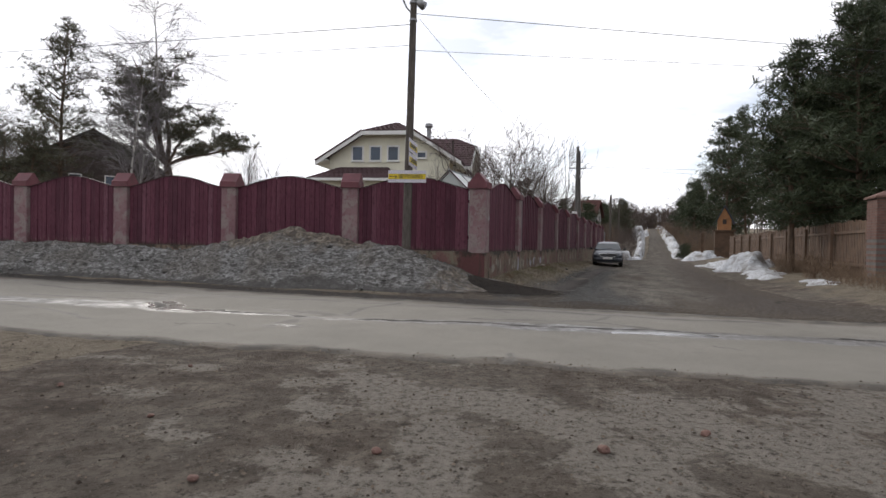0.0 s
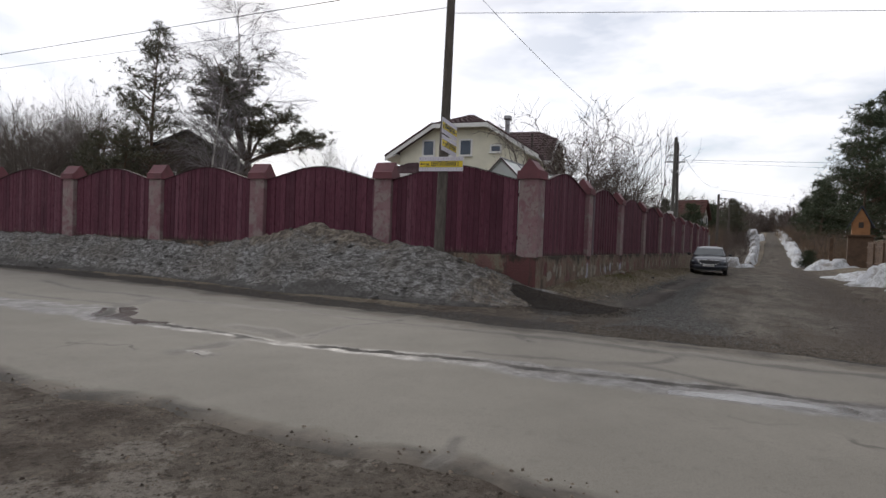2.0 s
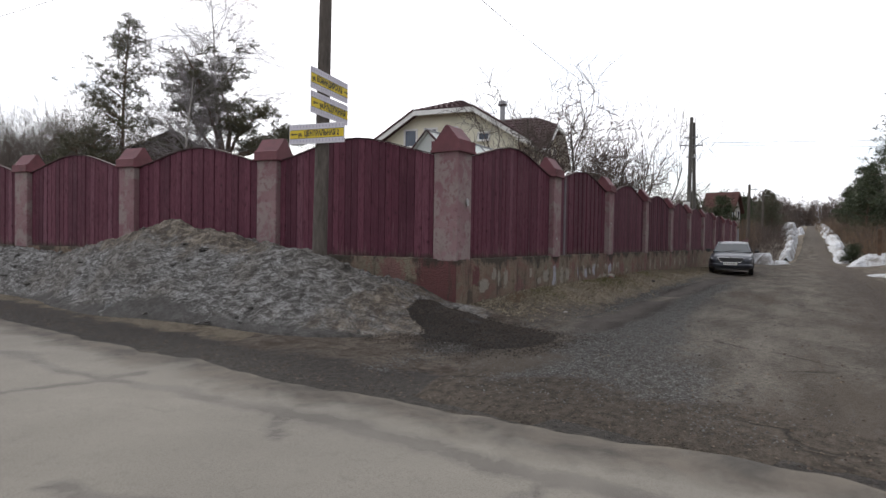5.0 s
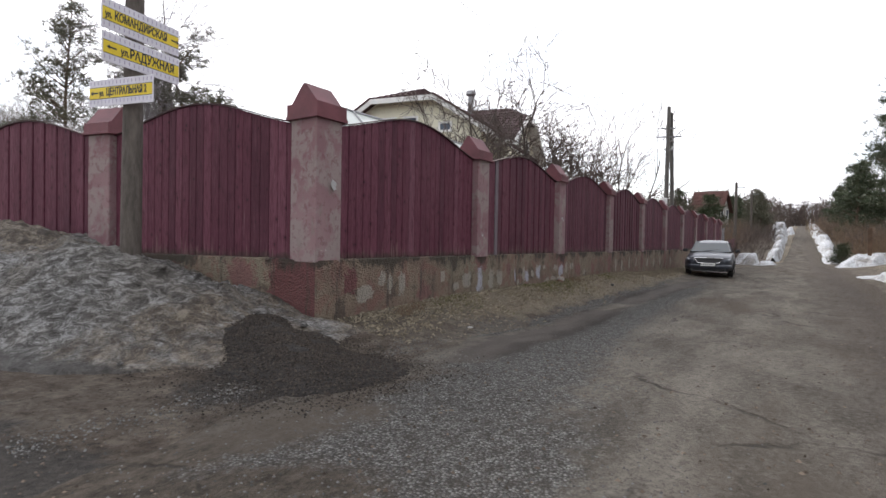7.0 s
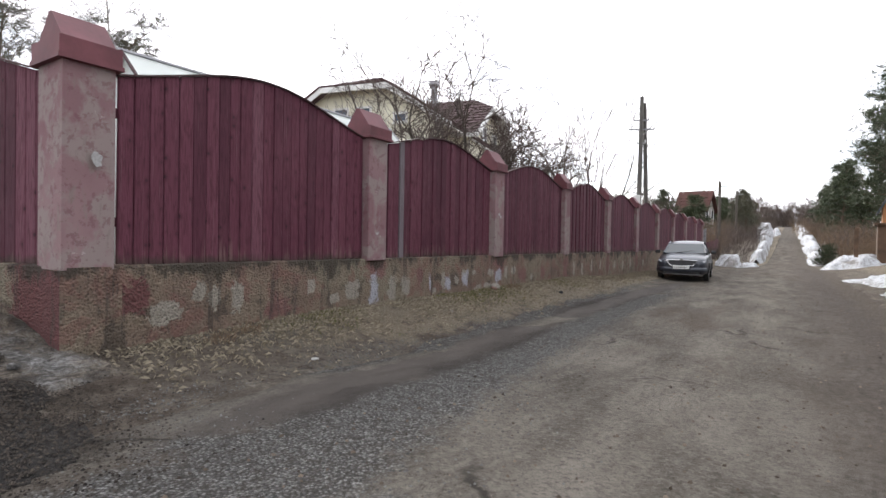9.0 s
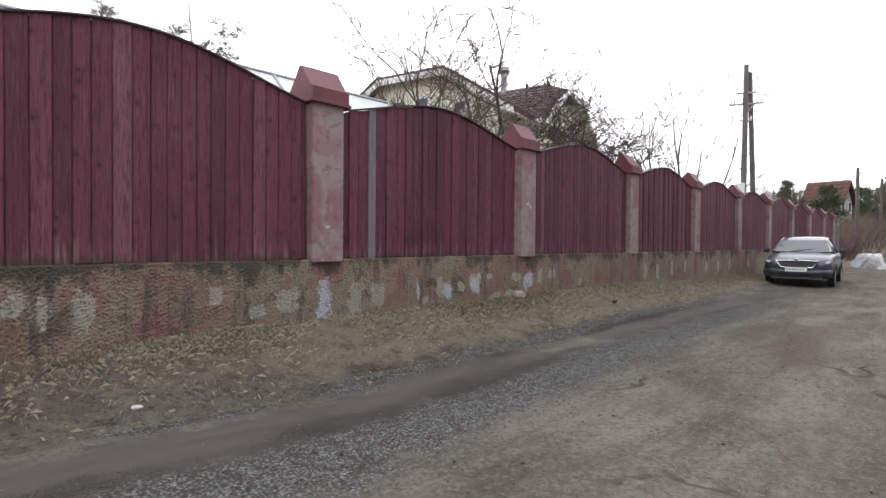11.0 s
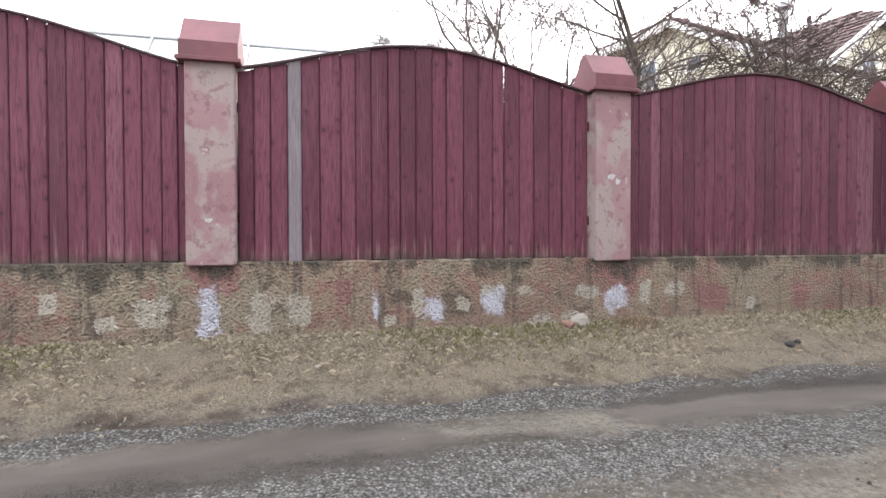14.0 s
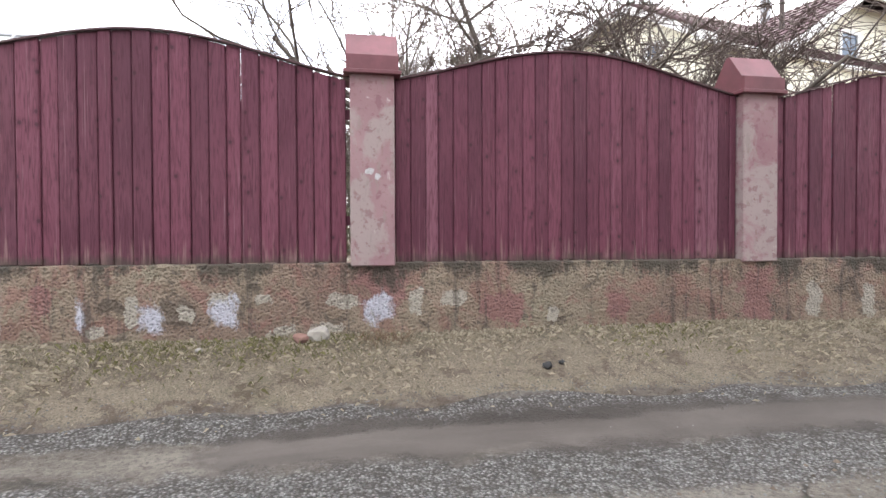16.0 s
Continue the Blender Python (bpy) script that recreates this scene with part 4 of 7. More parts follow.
def build_panel(m, x0, x1, style, group, seed):
    """Boards between two pillars, cut to an arch, under a thin dark strip."""
    rr = random.Random(seed)
    words = {0: "arched fence panel of close maroon-painted boards", 1: "arched fence panel of overlapping maroon boards with gaps", 2: "arched fence panel of smooth faded maroon boards"}
    h = thing("fence_panel", m @ Matrix.Translation((x0, 0.10, WALL_TOP + 0.01)), words[style], "fence panel", group)
    w = x1 - x0
    peak, low = 2.985 + rr.uniform(-0.015, 0.015) - WALL_TOP, 2.64 - WALL_TOP

    def arch(x):
        u = (x / w - 0.5) * 2
        u = min(1, abs(u))
        return low + (peak - low) * (0.62 * math.cos(math.pi / 2 * u) + 0.38 * (0.5 + 0.5 * math.cos(math.pi * u)))

    x, i = 0.012, 0
    while x < w - 0.05:
        bw = (rr.uniform(0.130, 0.158), rr.uniform(0.135, 0.165), rr.uniform(0.122, 0.148))[style]
        bw = min(bw, w - 0.012 - x)
        if seed == 21 and i < len(SEAMS):
            bw = SEAMS[i] - (x0 + x)
        slit = style == 1 and seed < 40 and (i == 16 if seed == 21 else rr.random() < (0.5 if seed == 23 else 0.06))
        gap = (0.014 if seed == 23 else rr.uniform(0.008, 0.011)) if slit else rr.uniform(0.002, 0.004) if style == 2 else rr.uniform(0.003, 0.007)
        back = (0.0 if i % 2 else 0.014) + rr.uniform(0, 0.003) if style == 1 else rr.uniform(0, 0.013) if style == 0 else rr.uniform(0, 0.003)
        # Unseen strip added behind the seam to block light; shorter at slits.
        if x + bw < w - 0.05:
            top_ = min(arch(x + bw - 0.03), arch(x + bw + 0.03)) - 0.005
            part("cover_strip", Geo().box((x + bw - 0.03, 0.028, 0.0), (x + bw + 0.03, 0.044, 1.49 if seed == 21 and slit else top_ * rr.uniform(0.55, 0.88) if slit else top_)), M_BOARD, h)
        z0 = rr.uniform(-0.006, 0.012)
        g = Geo()
        n = len(g.v)
        xa, xb = x, x + bw - gap
        cut = rr.choice((0.0, 0.0, 0.004, 0.012, 0.02)) if style == 1 and seed < 40 else 0.0
        ta, tb = arch(xa) - cut, arch(xb) - cut
        tilt = rr.uniform(-0.004, 0.004)
        c = 0.009
        prof = [(xa, back + 0.024), (xa, back + c), (xa + c, back), (xb - c, back), (xb, back + c), (xb, back + 0.024)]
        g.v += [(px_, py_, z0) for px_, py_ in prof] + [(px_ + tilt, py_, ta + (tb - ta) * (px_ - xa) / (xb - xa)) for px_, py_ in prof]
        g.f += [(n + k, n + (k + 1) % 6, n + 6 + (k + 1) % 6, n + 6 + k) for k in range(6)]
        g.f += [(n + 5, n + 4, n + 3, n + 2, n + 1, n), (n + 6, n + 7, n + 8, n + 9, n + 10, n + 11)]
        grey = seed == 21 and i == 3
        part("board", g, M_GREYB if grey else M_BOARD, h, "unpainted grey board" if grey else "")
        x += bw
        i += 1
    for z in (0.35, 1.35):
        part("rail", Geo().box((0, 0.046, z), (w, 0.086, z + 0.09), 0.004), M_BOARD, h)
    n = 28
    g = Geo()
    rows = []
    for k in range(n + 1):
        x = w * k / n
        z = arch(x)
        rows.append([(x, -0.02, z + 0.004), (x, -0.02, z + 0.02), (x, 0.06, z + 0.024), (x, 0.06, z + 0.006), (x, -0.02, z + 0.004)])
    g.grid(rows)
    part("top_strip", g, M_TRIM, h, "thin dark strip along the arch")
    return h


styles_side = [0, 1, 2, 1, 0, 0, 2, 1, 0, 0]
edges = [0.42] + SIDE_PILLARS
for i in range(len(SIDE_PILLARS)):
    a = edges[i] + (0.41 if i else 0.0)
    build_panel(SIDE, a, SIDE_PILLARS[i], styles_side[i], "side fence panels", 20 + i)
fe = [0.46] + FRONT_PILLARS
styles_front = [2, 1, 0, 1, 0, 1, 0, 1]
for i in range(len(FRONT_PILLARS)):
    build_panel(FRONT, -(FRONT_PILLARS[i] - 0.45), -fe[i], styles_front[i], "front fence panels", 40 + i)


# ---- snow bank along the front fence, and the heap of dark gravel at its end ----
BU = (-2.2, -1.5, -0.8, 0.25, 0.6, 1.0, 1.4, 1.9, 2.8, 4.0, 5.2, 6.0, 6.7, 7.4, 8.4, 10, 13, 17, 34)
BH = (0.0, 0.0, 0.0, 0.16, 0.36, 0.58, 0.80, 0.96, 1.08, 1.28, 1.44, 1.28, 1.07, 1.02, 0.78, 0.82, 0.92, 0.9, 0.9)
BW = (1.2, 1.5, 2.0, 2.4, 2.6, 2.75, 2.75, 2.75, 2.6, 2.6, 2.6, 2.4, 2.2, 1.9, 1.65, 1.5, 1.3, 1.3, 1.3)


def bank_height(u, v):
    h, w = interp(u, BU, BH), interp(u, BU, BW)
    crest = 0.42 * w
    wall_side = 0.72 if u < 2.2 else interp(u, (2.2, 4, 8, 20), (0.74, 0.85, 0.9, 0.96))
    if v < crest:
        k = wall_side + (1 - wall_side) * smooth(0, crest, v)
    else:
        t = (v - crest) / (w - crest)
        k = 1 - smooth(-0.12, 1.02, t) if t < 1.02 else 0.0
        k = max(0.0, (k * 1.02 - 0.0) if t < 0.95 else k)
    return h * k


def build_bank():
    rows, dirt, silt = [], [], []
    us = np.arange(-2.2, 30, 0.055)
    for u in us:
        row = []
        w = interp(u, BU, BW)
        for j in range(65):
            v = -0.02 + (w + 0.35) * j / 64
            p = FO - FX * float(u) + FOUT * v
            h = bank_height(float(u), v)
            rough = min(1.0, h * 3)
            h += rough * (0.10 * nz(p.x, p.y, 0, 1.5) + 0.07 * nz(p.x, p.y, 3, 4.2) + 0.07 * abs(nz(p.x, p.y, 7, 8.0)) + 0.03 * nz(p.x, p.y, 9, 17.0) + 0.02 * nz(p.x, p.y, 4, 31.0))
            crest = 1 - abs(v / w - 0.32) / 0.4
            dirt.append(max(0.0, 0.95 * min(1.0, 1.4 * crest) * smooth(2.2, 3.4, u) * (1 - smooth(6.0, 9.0, u)), 0.6 * (1 - smooth(0.5, 2.0, u)), 0.5 * (1 - v / 0.6)))
            silt.append(smooth(0.74, 1.0, v / w + 0.1 * nz(p.x, p.y, 6, 0.8)))
            row.append((p.x, p.y, gz(p.x, p.y) + h - (0.05 if h < 0.02 or j == 64 else 0.0)))
        rows.append(row)
    me = Geo().grid(rows).mesh("snow_bank", True, True)
    attribute(me, "dirt", dirt)
    attribute(me, "silt", silt)
    ob = part("snow_bank", me, M_SNOW)
    rr = random.Random(5)
    lumps = []
    for k in range(5):
        bm = bmesh.new()
        bmesh.ops.create_icosphere(bm, subdivisions=2, radius=1.0)
        for v in bm.verts:
            v.co *= 1 + 0.35 * noise.noise(v.co * 1.3 + Vector((k * 9, 0, 0))) + 0.15 * noise.noise(v.co * 4 + Vector((k * 9, 0, 0)))
            v.co.z *= 0.65
        me = bpy.data.meshes.new("snow_lump"); bm.to_mesh(me); bm.free(); me.materials.append(M_SNOW)
        lumps.append(me)
    for _ in range(70):
        u = rr.uniform(-0.2, 14)
        v = rr.uniform(0.3, interp(u, BU, BW) * 1.02)
        p = FO - FX * u + FOUT * v
        r = rr.uniform(0.02, 0.06)
        part("snow_lump", rr.choice(lumps), None, ob, "", Matrix.Translation((p.x, p.y, gz(p.x, p.y) + bank_height(u, v) + 0.04)) @ Matrix.Rotation(rr.uniform(0, 6.28), 4, "Z") @ Matrix.Diagonal((r * rr.uniform(0.8, 1.8), r, r, 1)))
    tagged(ob, "long ploughed bank of gritty grey snow along the fence", "snow bank")


build_bank()
M_HEAP = plain("dark_crushed_stone", (0.024, 0.020, 0.017), 0.9, 0, 0.8, 30, 1.0)


def build_heap():
    rows = []
    a, b = Vector((0.45, 14.15)), Vector((2.5, 12.75))
    ax = (b - a).normalized(); ay = Vector((-ax.y, ax.x))
    for i in range(41):
        row = []
        t = -0.35 + 3.0 * i / 40
        for j in range(31):
            w = -1.05 + 2.1 * j / 30
            p = a + ax * t + ay * w
            top = interp(t, (-0.35, 0.1, 0.5, 1.1, 1.8, 2.4, 2.65), (0.08, 0.22, 0.24, 0.20, 0.14, 0.06, 0))
            h = top * (1 - smooth(0.6, 1.0, abs(w) + 0.25 * nz(p.x, p.y, 7, 2.4))) * (1 - smooth(0.0, 0.95 - 0.12 * math.sin(t * 2) + 0.5 * nz(p.x, p.y, 2, 2.0), abs(w + 0.1)))
            h += min(1, h * 6) * (0.04 * nz(p.x, p.y, 0, 5) + 0.035 * nz(p.x, p.y, 0, 15))
            row.append((p.x, p.y, gz(p.x, p.y) + h - (0.06 if h < 0.012 else 0)))
        rows.append(row)
    tagged(part("stone_heap", Geo().grid(rows), M_HEAP, None, "", None, True, True), "low heap of black crushed stone by the fence corner", "gravel heap", "", "stuff")


build_heap()


def snow_patch(cx, cy, along, across, h, turn, seed, label):
    rows = []
    n = 34
    for i in range(n + 1):
        row = []
        for j in range(n + 1):
            a, b = (i / n - 0.5) * 2, (j / n - 0.5) * 2
            lx, ly = a * across / 2, b * along / 2
            x = cx + lx * math.cos(turn) - ly * math.sin(turn)
            y = cy + lx * math.sin(turn) + ly * math.cos(turn)
            r = math.hypot(a, b) + 0.5 * nz(x, y, seed, 0.8) + 0.25 * nz(x, y, seed, 2.6)
            k = h * (1 - smooth(0.25, 0.92, r))
            k += min(1, k * 5) * (0.14 * nz(x, y, seed, 1.6) + 0.06 * nz(x, y, seed, 6))
            row.append((x, y, gz(x, y) + k - (0.08 if k < 0.015 else 0)))
        rows.append(row)
    tagged(part("snow_patch", Geo().grid(rows), M_SNOWC, None, "", None, True, True), label, "snow", "melting snow by the street")


def at(s, d):
    p = SO + SN * s + SR * d
    return p.x, p.y


TURN_S = math.atan2(-SN.x, SN.y)
for i, (s, d, al, ac, h) in enumerate(((9.5, 8.2, 6.5, 1.3, 0.14), (15, 8.3, 6.0, 2.4, 0.75), (20.5, 8.0, 5, 1.8, 0.3), (36.0, 8.3, 5.0, 3.6, 0.6), (4.0, 8.7, 3.0, 0.9, 0.1), (22.0, 7.2, 2.0, 1.0, 0.08),
                                       (45, 6.75, 10, 1.3, 0.7), (56, 6.85, 14, 1.4, 0.8), (70, 6.95, 18, 1.5, 0.9), (88, 7.0, 22, 1.6, 1.0), (112, 7.1, 28, 1.7, 1.1), (140, 7.2, 30, 1.8, 1.1),
                                       (36.2, 2.0, 2.4, 1.7, 0.75), (36.0, 3.1, 2.0, 1.2, 0.25), (46, 3.1, 7, 1.0, 0.75), (54, 3.1, 10, 1.0, 0.9), (66, 2.9, 14, 1.2, 1.0), (80, 2.5, 14, 1.8, 1.3), (92, 2.0, 12, 2.4, 2.2), (108, 3.2, 18, 1.4, 1.1))):
    snow_patch(*at(s, d), al, ac, h, TURN_S, i * 3.7, "melting white snow pile at the edge of the street")


# ---- poles, wires and signs ----
def build_sign_pole():
    h = thing("utility_pole", Matrix.Translation((-0.98, 13.97, 0)), "dark round wooden utility pole with lamp bracket", "utility pole")
    lean = 0.10
    top = 8.3
    pts = [(lean * i / 10, 0, -0.2 + (top + 0.2) * i / 10) for i in range(11)]
    part("shaft", Geo().tube(pts, [0.122 - 0.0042 * i for i in range(11)], 16), M_WOODPOLE, h, "", None, True, True)
    for z in (6.9, 7.35):
        part("band", Geo().tube([(lean * 0.85, 0, z), (lean * 0.86, 0, z + 0.05)], [0.105, 0.105], 16), M_METAL, h)
    part("lamp_arm", Geo().tube([(0.08, 0, 7.05), (-0.10, -0.05, 7.25), (-0.22, -0.1, 7.5)], [0.022] * 3, 8), M_METAL, h)
    part("lamp_head", Geo().tube([(0.16, -0.02, 7.42), (0.24, -0.05, 7.36), (0.36, -0.08, 7.26)], [0.06, 0.10, 0.115], 14), M_METAL, h, "small grey street lamp head", None, True, True)
    for i in range(3):
        part("insulator", Geo().tube([(0.16 * (1 if i % 2 else -1), 0, 7.6 + 0.25 * i), (0.16 * (1 if i % 2 else -1), 0, 7.72 + 0.25 * i)], [0.035, 0.03], 10), M_WHITE, h)
    return h


build_sign_pole()


def text_mesh(body, size, material, name="lettering", squeeze=1.0):
    cu = bpy.data.curves.new("letters", "FONT")
    cu.body, cu.size, cu.extrude, cu.offset = body, size, 0.0015, 0.0035
    cu.align_x, cu.align_y = "LEFT", "CENTER"
    ob = bpy.data.objects.new("letters", cu)
    scene.collection.objects.link(ob)
    bpy.context.view_layer.update()
    me = bpy.data.meshes.new_from_object(ob.evaluated_get(bpy.context.evaluated_depsgraph_get()))
    bpy.data.objects.remove(ob)
    me.materials.clear(); me.materials.append(material)
    me.transform(Matrix.Diagonal((squeeze, 1, 1, 1)))
    return me


def build_sign(a, b, z1, h, words, small, arrow, label, text_x, size, squeeze):
    """A street sign between two points, its face to the right-hand side of a to b turned to the road."""
    a, b = Vector(a), Vector(b)
    w = (b - a).length
    ux = (b - a).normalized()
    m = Matrix(((ux.x, 0, ux.y, a.x), (ux.y, 0, -ux.x, a.y), (0, 1, 0, z1 - h), (0, 0, 0, 1)))
    t = thing("street_sign", m, label, "street sign", "street signs on the pole")
    part("plate", Geo().box((0, 0, -0.012), (w, h, 0), 0.004), M_SIGNW, t)
    part("yellow_band", Geo().box((0.012, h * 0.29, 0.0005), (w - 0.012, h * 0.70, 0.003)), M_SIGNY, t, "bright yellow band with black edges")
    for y in (h * 0.272, h * 0.70):
        part("edge_line", Geo().box((0.012, y, 0.0005), (w - 0.012, y + 0.006, 0.0035)), M_INK, t)
    n = 17
    for k in range(n):
        x = 0.03 + (w - 0.06) * k / (n - 1)
        for y0 in (0.03, h * 0.80):
            part("tick", Geo().box((x - 0.005, y0, 0.0005), (x + 0.005, y0 + h * 0.13, 0.002)), M_TICK, t)
    part("lettering", text_mesh(words, size, M_INK, "lettering", squeeze), None, t, "black capital letters", Matrix.Translation((text_x, h * 0.50, 0.005)))
    part("small_lettering", text_mesh(small, size * 0.72, M_INK, "lettering", squeeze), None, t, "", Matrix.Translation((text_x - 0.11, h * 0.47, 0.005)))
    if arrow is not None:
        x0, sgn = arrow
        g = Geo()
        yc = h * 0.5
        g.slab([(x0, yc, 0.003), (x0 + sgn * 0.04, yc + 0.026, 0.003), (x0 + sgn * 0.035, yc + 0.009, 0.003), (x0 + sgn * 0.12, yc + 0.009, 0.003), (x0 + sgn * 0.12, yc - 0.009, 0.003), (x0 + sgn * 0.035, yc - 0.009, 0.003), (x0 + sgn * 0.04, yc - 0.026, 0.003)], (0, 0, 0.003))
        part("arrow", g, M_INK, t)
    for x in (w * 0.42, w * 0.56):
        part("bolt", Geo().tube([(x, h * 0.5, -0.03), (x, h * 0.5, -0.008)], [0.008, 0.008], 6), M_METAL, t)


build_sign((-0.90, 13.47), (-0.75, 14.49), 3.80, 0.33, "КОМАНДИРСКАЯ", "ул.", (1.03, -1), "yellow and white street sign, slightly bowed, name and arrow", 0.15, 0.13, 0.62)
build_sign((-0.90, 13.48), (-0.75, 14.50), 3.44, 0.33, "РАДУЖНАЯ", "ул.", (0.05, 1), "yellow and white street sign with bold black name", 0.33, 0.145, 0.74)
build_sign((-1.46, 13.86), (-0.47, 13.74), 3.01, 0.31, "ЦЕНТРАЛЬНАЯ 2", "ул.", (0.03, 1), "yellow and white street sign with house number", 0.28, 0.118, 0.64)


def build_twin_pole():
    h = thing("utility_pole", Matrix.Translation((8.8, 35.5, 0.0)), "tall concrete utility pole with a slanting strut", "utility pole")
    part("shaft", Geo().tube([(-0.06, 0, -0.2), (0.0, 0, 7.65)], [0.115, 0.085], 10), M_CONC, h)
    part("strut", Geo().tube([(0.5, 0.9, -0.2), (0.13, 0.12, 7.4)], [0.105, 0.08], 10), M_CONC, h)
    for z, w in ((6.6, 0.32), (6.2, 0.55), (5.6, 0.2)):
        part("cross_bar", Geo().box((-w, -0.04, z), (w, 0.04, z + 0.06), 0.005), M_METAL, h)
        for x in (-w + 0.03, w - 0.03):
            part("insulator", Geo().tube([(x, 0, z + 0.06), (x, 0, z + 0.18)], [0.035, 0.028], 8), M_WHITE, h)
    part("lamp_arm", Geo().tube([(0.1, 0, 6.0), (0.5, -0.1, 6.45), (0.8, -0.2, 6.6)], [0.02] * 3, 6), M_METAL, h)
    part("meter_box", Geo().box((-0.32, -0.24, 2.5), (-0.02, -0.06, 3.35), 0.01), M_WHITE, h)


build_twin_pole()


def build_pole(x, y, top, r, mt):
    z = gz(x, y)
    h = thing("utility_pole", Matrix.Translation((x, y, z)), "distant slim utility pole with a cross bar", "utility pole")
    part("shaft", Geo().tube([(0, 0, -0.2), (0, 0, top)], [r, r * 0.75], 8), mt, h)
    part("cross_bar", Geo().box((-0.1, -0.04, top - 0.5), (0.75, 0.04, top - 0.42)), M_METAL, h)


build_pole(20.0, 64.2, 6.4, 0.16, M_WOODPOLE)
build_pole(27.5, 84, 6.3, 0.16, M_WOODPOLE)
build_pole(37, 112, 6.5, 0.16, M_WOODPOLE)
build_pole(-46, 52, 8.0, 0.16, M_WOODPOLE)


def build_wire(a, b, sag, r=0.012):
    a, b = Vector(a), Vector(b)
    n = 24
    pts = [a.lerp(b, i / n) - Vector((0, 0, sag * 4 * (i / n) * (1 - i / n))) for i in range(n + 1)]
    tagged(part("overhead_wire", Geo().tube(pts, [r] * (n + 1), 5), M_WIRE, None, "", None, True, True), "thin black sagging overhead wire between poles", "wire", "overhead wires")


build_wire((-0.74, 13.9, 6.95), (8.8, 35.5, 6.5), 0.75, 0.006)
build_wire((8.85, 35.5, 7.3), (20.0, 64.2, 8.0), 0.9, 0.010)
build_wire((20.2, 64.2, 7.6), (60, 82, 7.5), 0.5, 0.012)
build_wire((-0.84, 13.97, 7.1), (88, 20.5, 6.2), 0.5, 0.009)
build_wire((-0.84, 13.97, 6.15), (88, 20.0, 6.7), 0.2, 0.006)
build_wire((-0.94, 13.97, 6.82), (-70, 30.4, 7.6), 0.05, 0.009)
build_wire((-0.94, 13.97, 6.28), (-67, 30.2, 7.5), 0.05, 0.006)
build_wire((9.2, 35.5, 6.35), (60, 36, 7.0), 0.3, 0.009)
build_wire((9.2, 35.5, 6.25), (60, 37, 5.8), 0.3, 0.006)


# ---- trees ----
def wander(start, heading, length, n, bend, lift, rr):
    """Points along a limb that wanders and lifts."""
    p, d = Vector(start), Vector(heading).normalized()
    pts = [p.copy()]
    for i in range(n):
        d = (d + Vector((rr.gauss(0, bend), rr.gauss(0, bend), rr.gauss(0, bend) + lift))).normalized()
        p = p + d * (length / n)
        pts.append(p.copy())
    return pts


def limb(geo, pts, r0, r1, seg):
    n = len(pts)
    geo.tube(pts, [r0 + (r1 - r0) * i / (n - 1) for i in range(n)], seg, False)


BEHIND = []


def fork(geo, fine, start, heading, length, r, level, rr, spread, lift, bend, kids, seg):
    """A limb and its side shoots, thinner by the level."""
    pts = wander(start, heading, length, 6 if level > 1 else 4, bend, lift, rr)
    tip = r * 0.45
    if BEHIND:
        for i, q in enumerate(pts):
            if sd(q.x + BEHIND[0], q.y + BEHIND[1])[1] > (0.9 if q.z > 3.0 else -0.2):
                pts, tip = pts[:i], 0.005
                break
        if len(pts) < 3:
            return
    limb(fine if level <= 1 else geo, pts, r, tip, seg if level > 1 else 3)
    if level == 0:
        return
    for _ in range(kids[level]):
        i = rr.uniform(0.25, 1.0) * (len(pts) - 1)
        a, b = pts[int(i)], pts[min(int(i) + 1, len(pts) - 1)]
        q = a.lerp(b, i - int(i))
        d = (pts[min(int(i) + 1, len(pts) - 1)] - pts[max(0, int(i) - 1)]).normalized()
        side = Vector((rr.gauss(0, 1), rr.gauss(0, 1), rr.gauss(0, 0.7))).normalized()
        fork(geo, fine, q, d + side * spread, length * rr.uniform(0.38, 0.68), max(0.0075 if BEHIND else 0.0036, r * (1 - 0.5 * i / len(pts)) * 0.5), level - 1, rr, spread, lift, bend, kids, seg)


def build_bare_tree(x, y, height, seed, label, stems=3, spread=0.9, lift=0.05, bark_m=None, twig_m=None, trunk_h=1.2, r=0.09, kids=(0, 5, 6, 6), fan=0.7, bend=0.14):
    rr = random.Random(seed)
    BEHIND.clear()
    if -8 < sd(x, y)[1] < 0 < sd(x, y)[0] < 40:
        BEHIND.extend((x, y))
    h = thing("bare_tree", Matrix.Translation((x, y, gz(x, y))), label, "tree")
    wood, fine = Geo(), Geo()
    tr = wander((0, 0, -0.15), (rr.uniform(-0.1, 0.1), rr.uniform(-0.1, 0.1), 1), trunk_h + 0.15, 4, 0.05, 0.1, rr)
    limb(wood, tr, r * 1.5, r * 1.15, 8)
    for k in range(stems):
        a = 2 * math.pi * (k + rr.uniform(-0.25, 0.25)) / stems
        fork(wood, fine, tr[-1] - Vector((0, 0, 0.05)), (math.cos(a) * fan, math.sin(a) * fan, 1.0), (height - trunk_h) * rr.uniform(0.62, 0.8), r, 3, rr, spread, lift, bend, kids, 6)
    part("trunk", wood, bark_m or M_ABARK, h, "", None, False, True)
    part("crown", fine, twig_m or M_TWIG, h, "dense bare twigs", None, False)
    return h


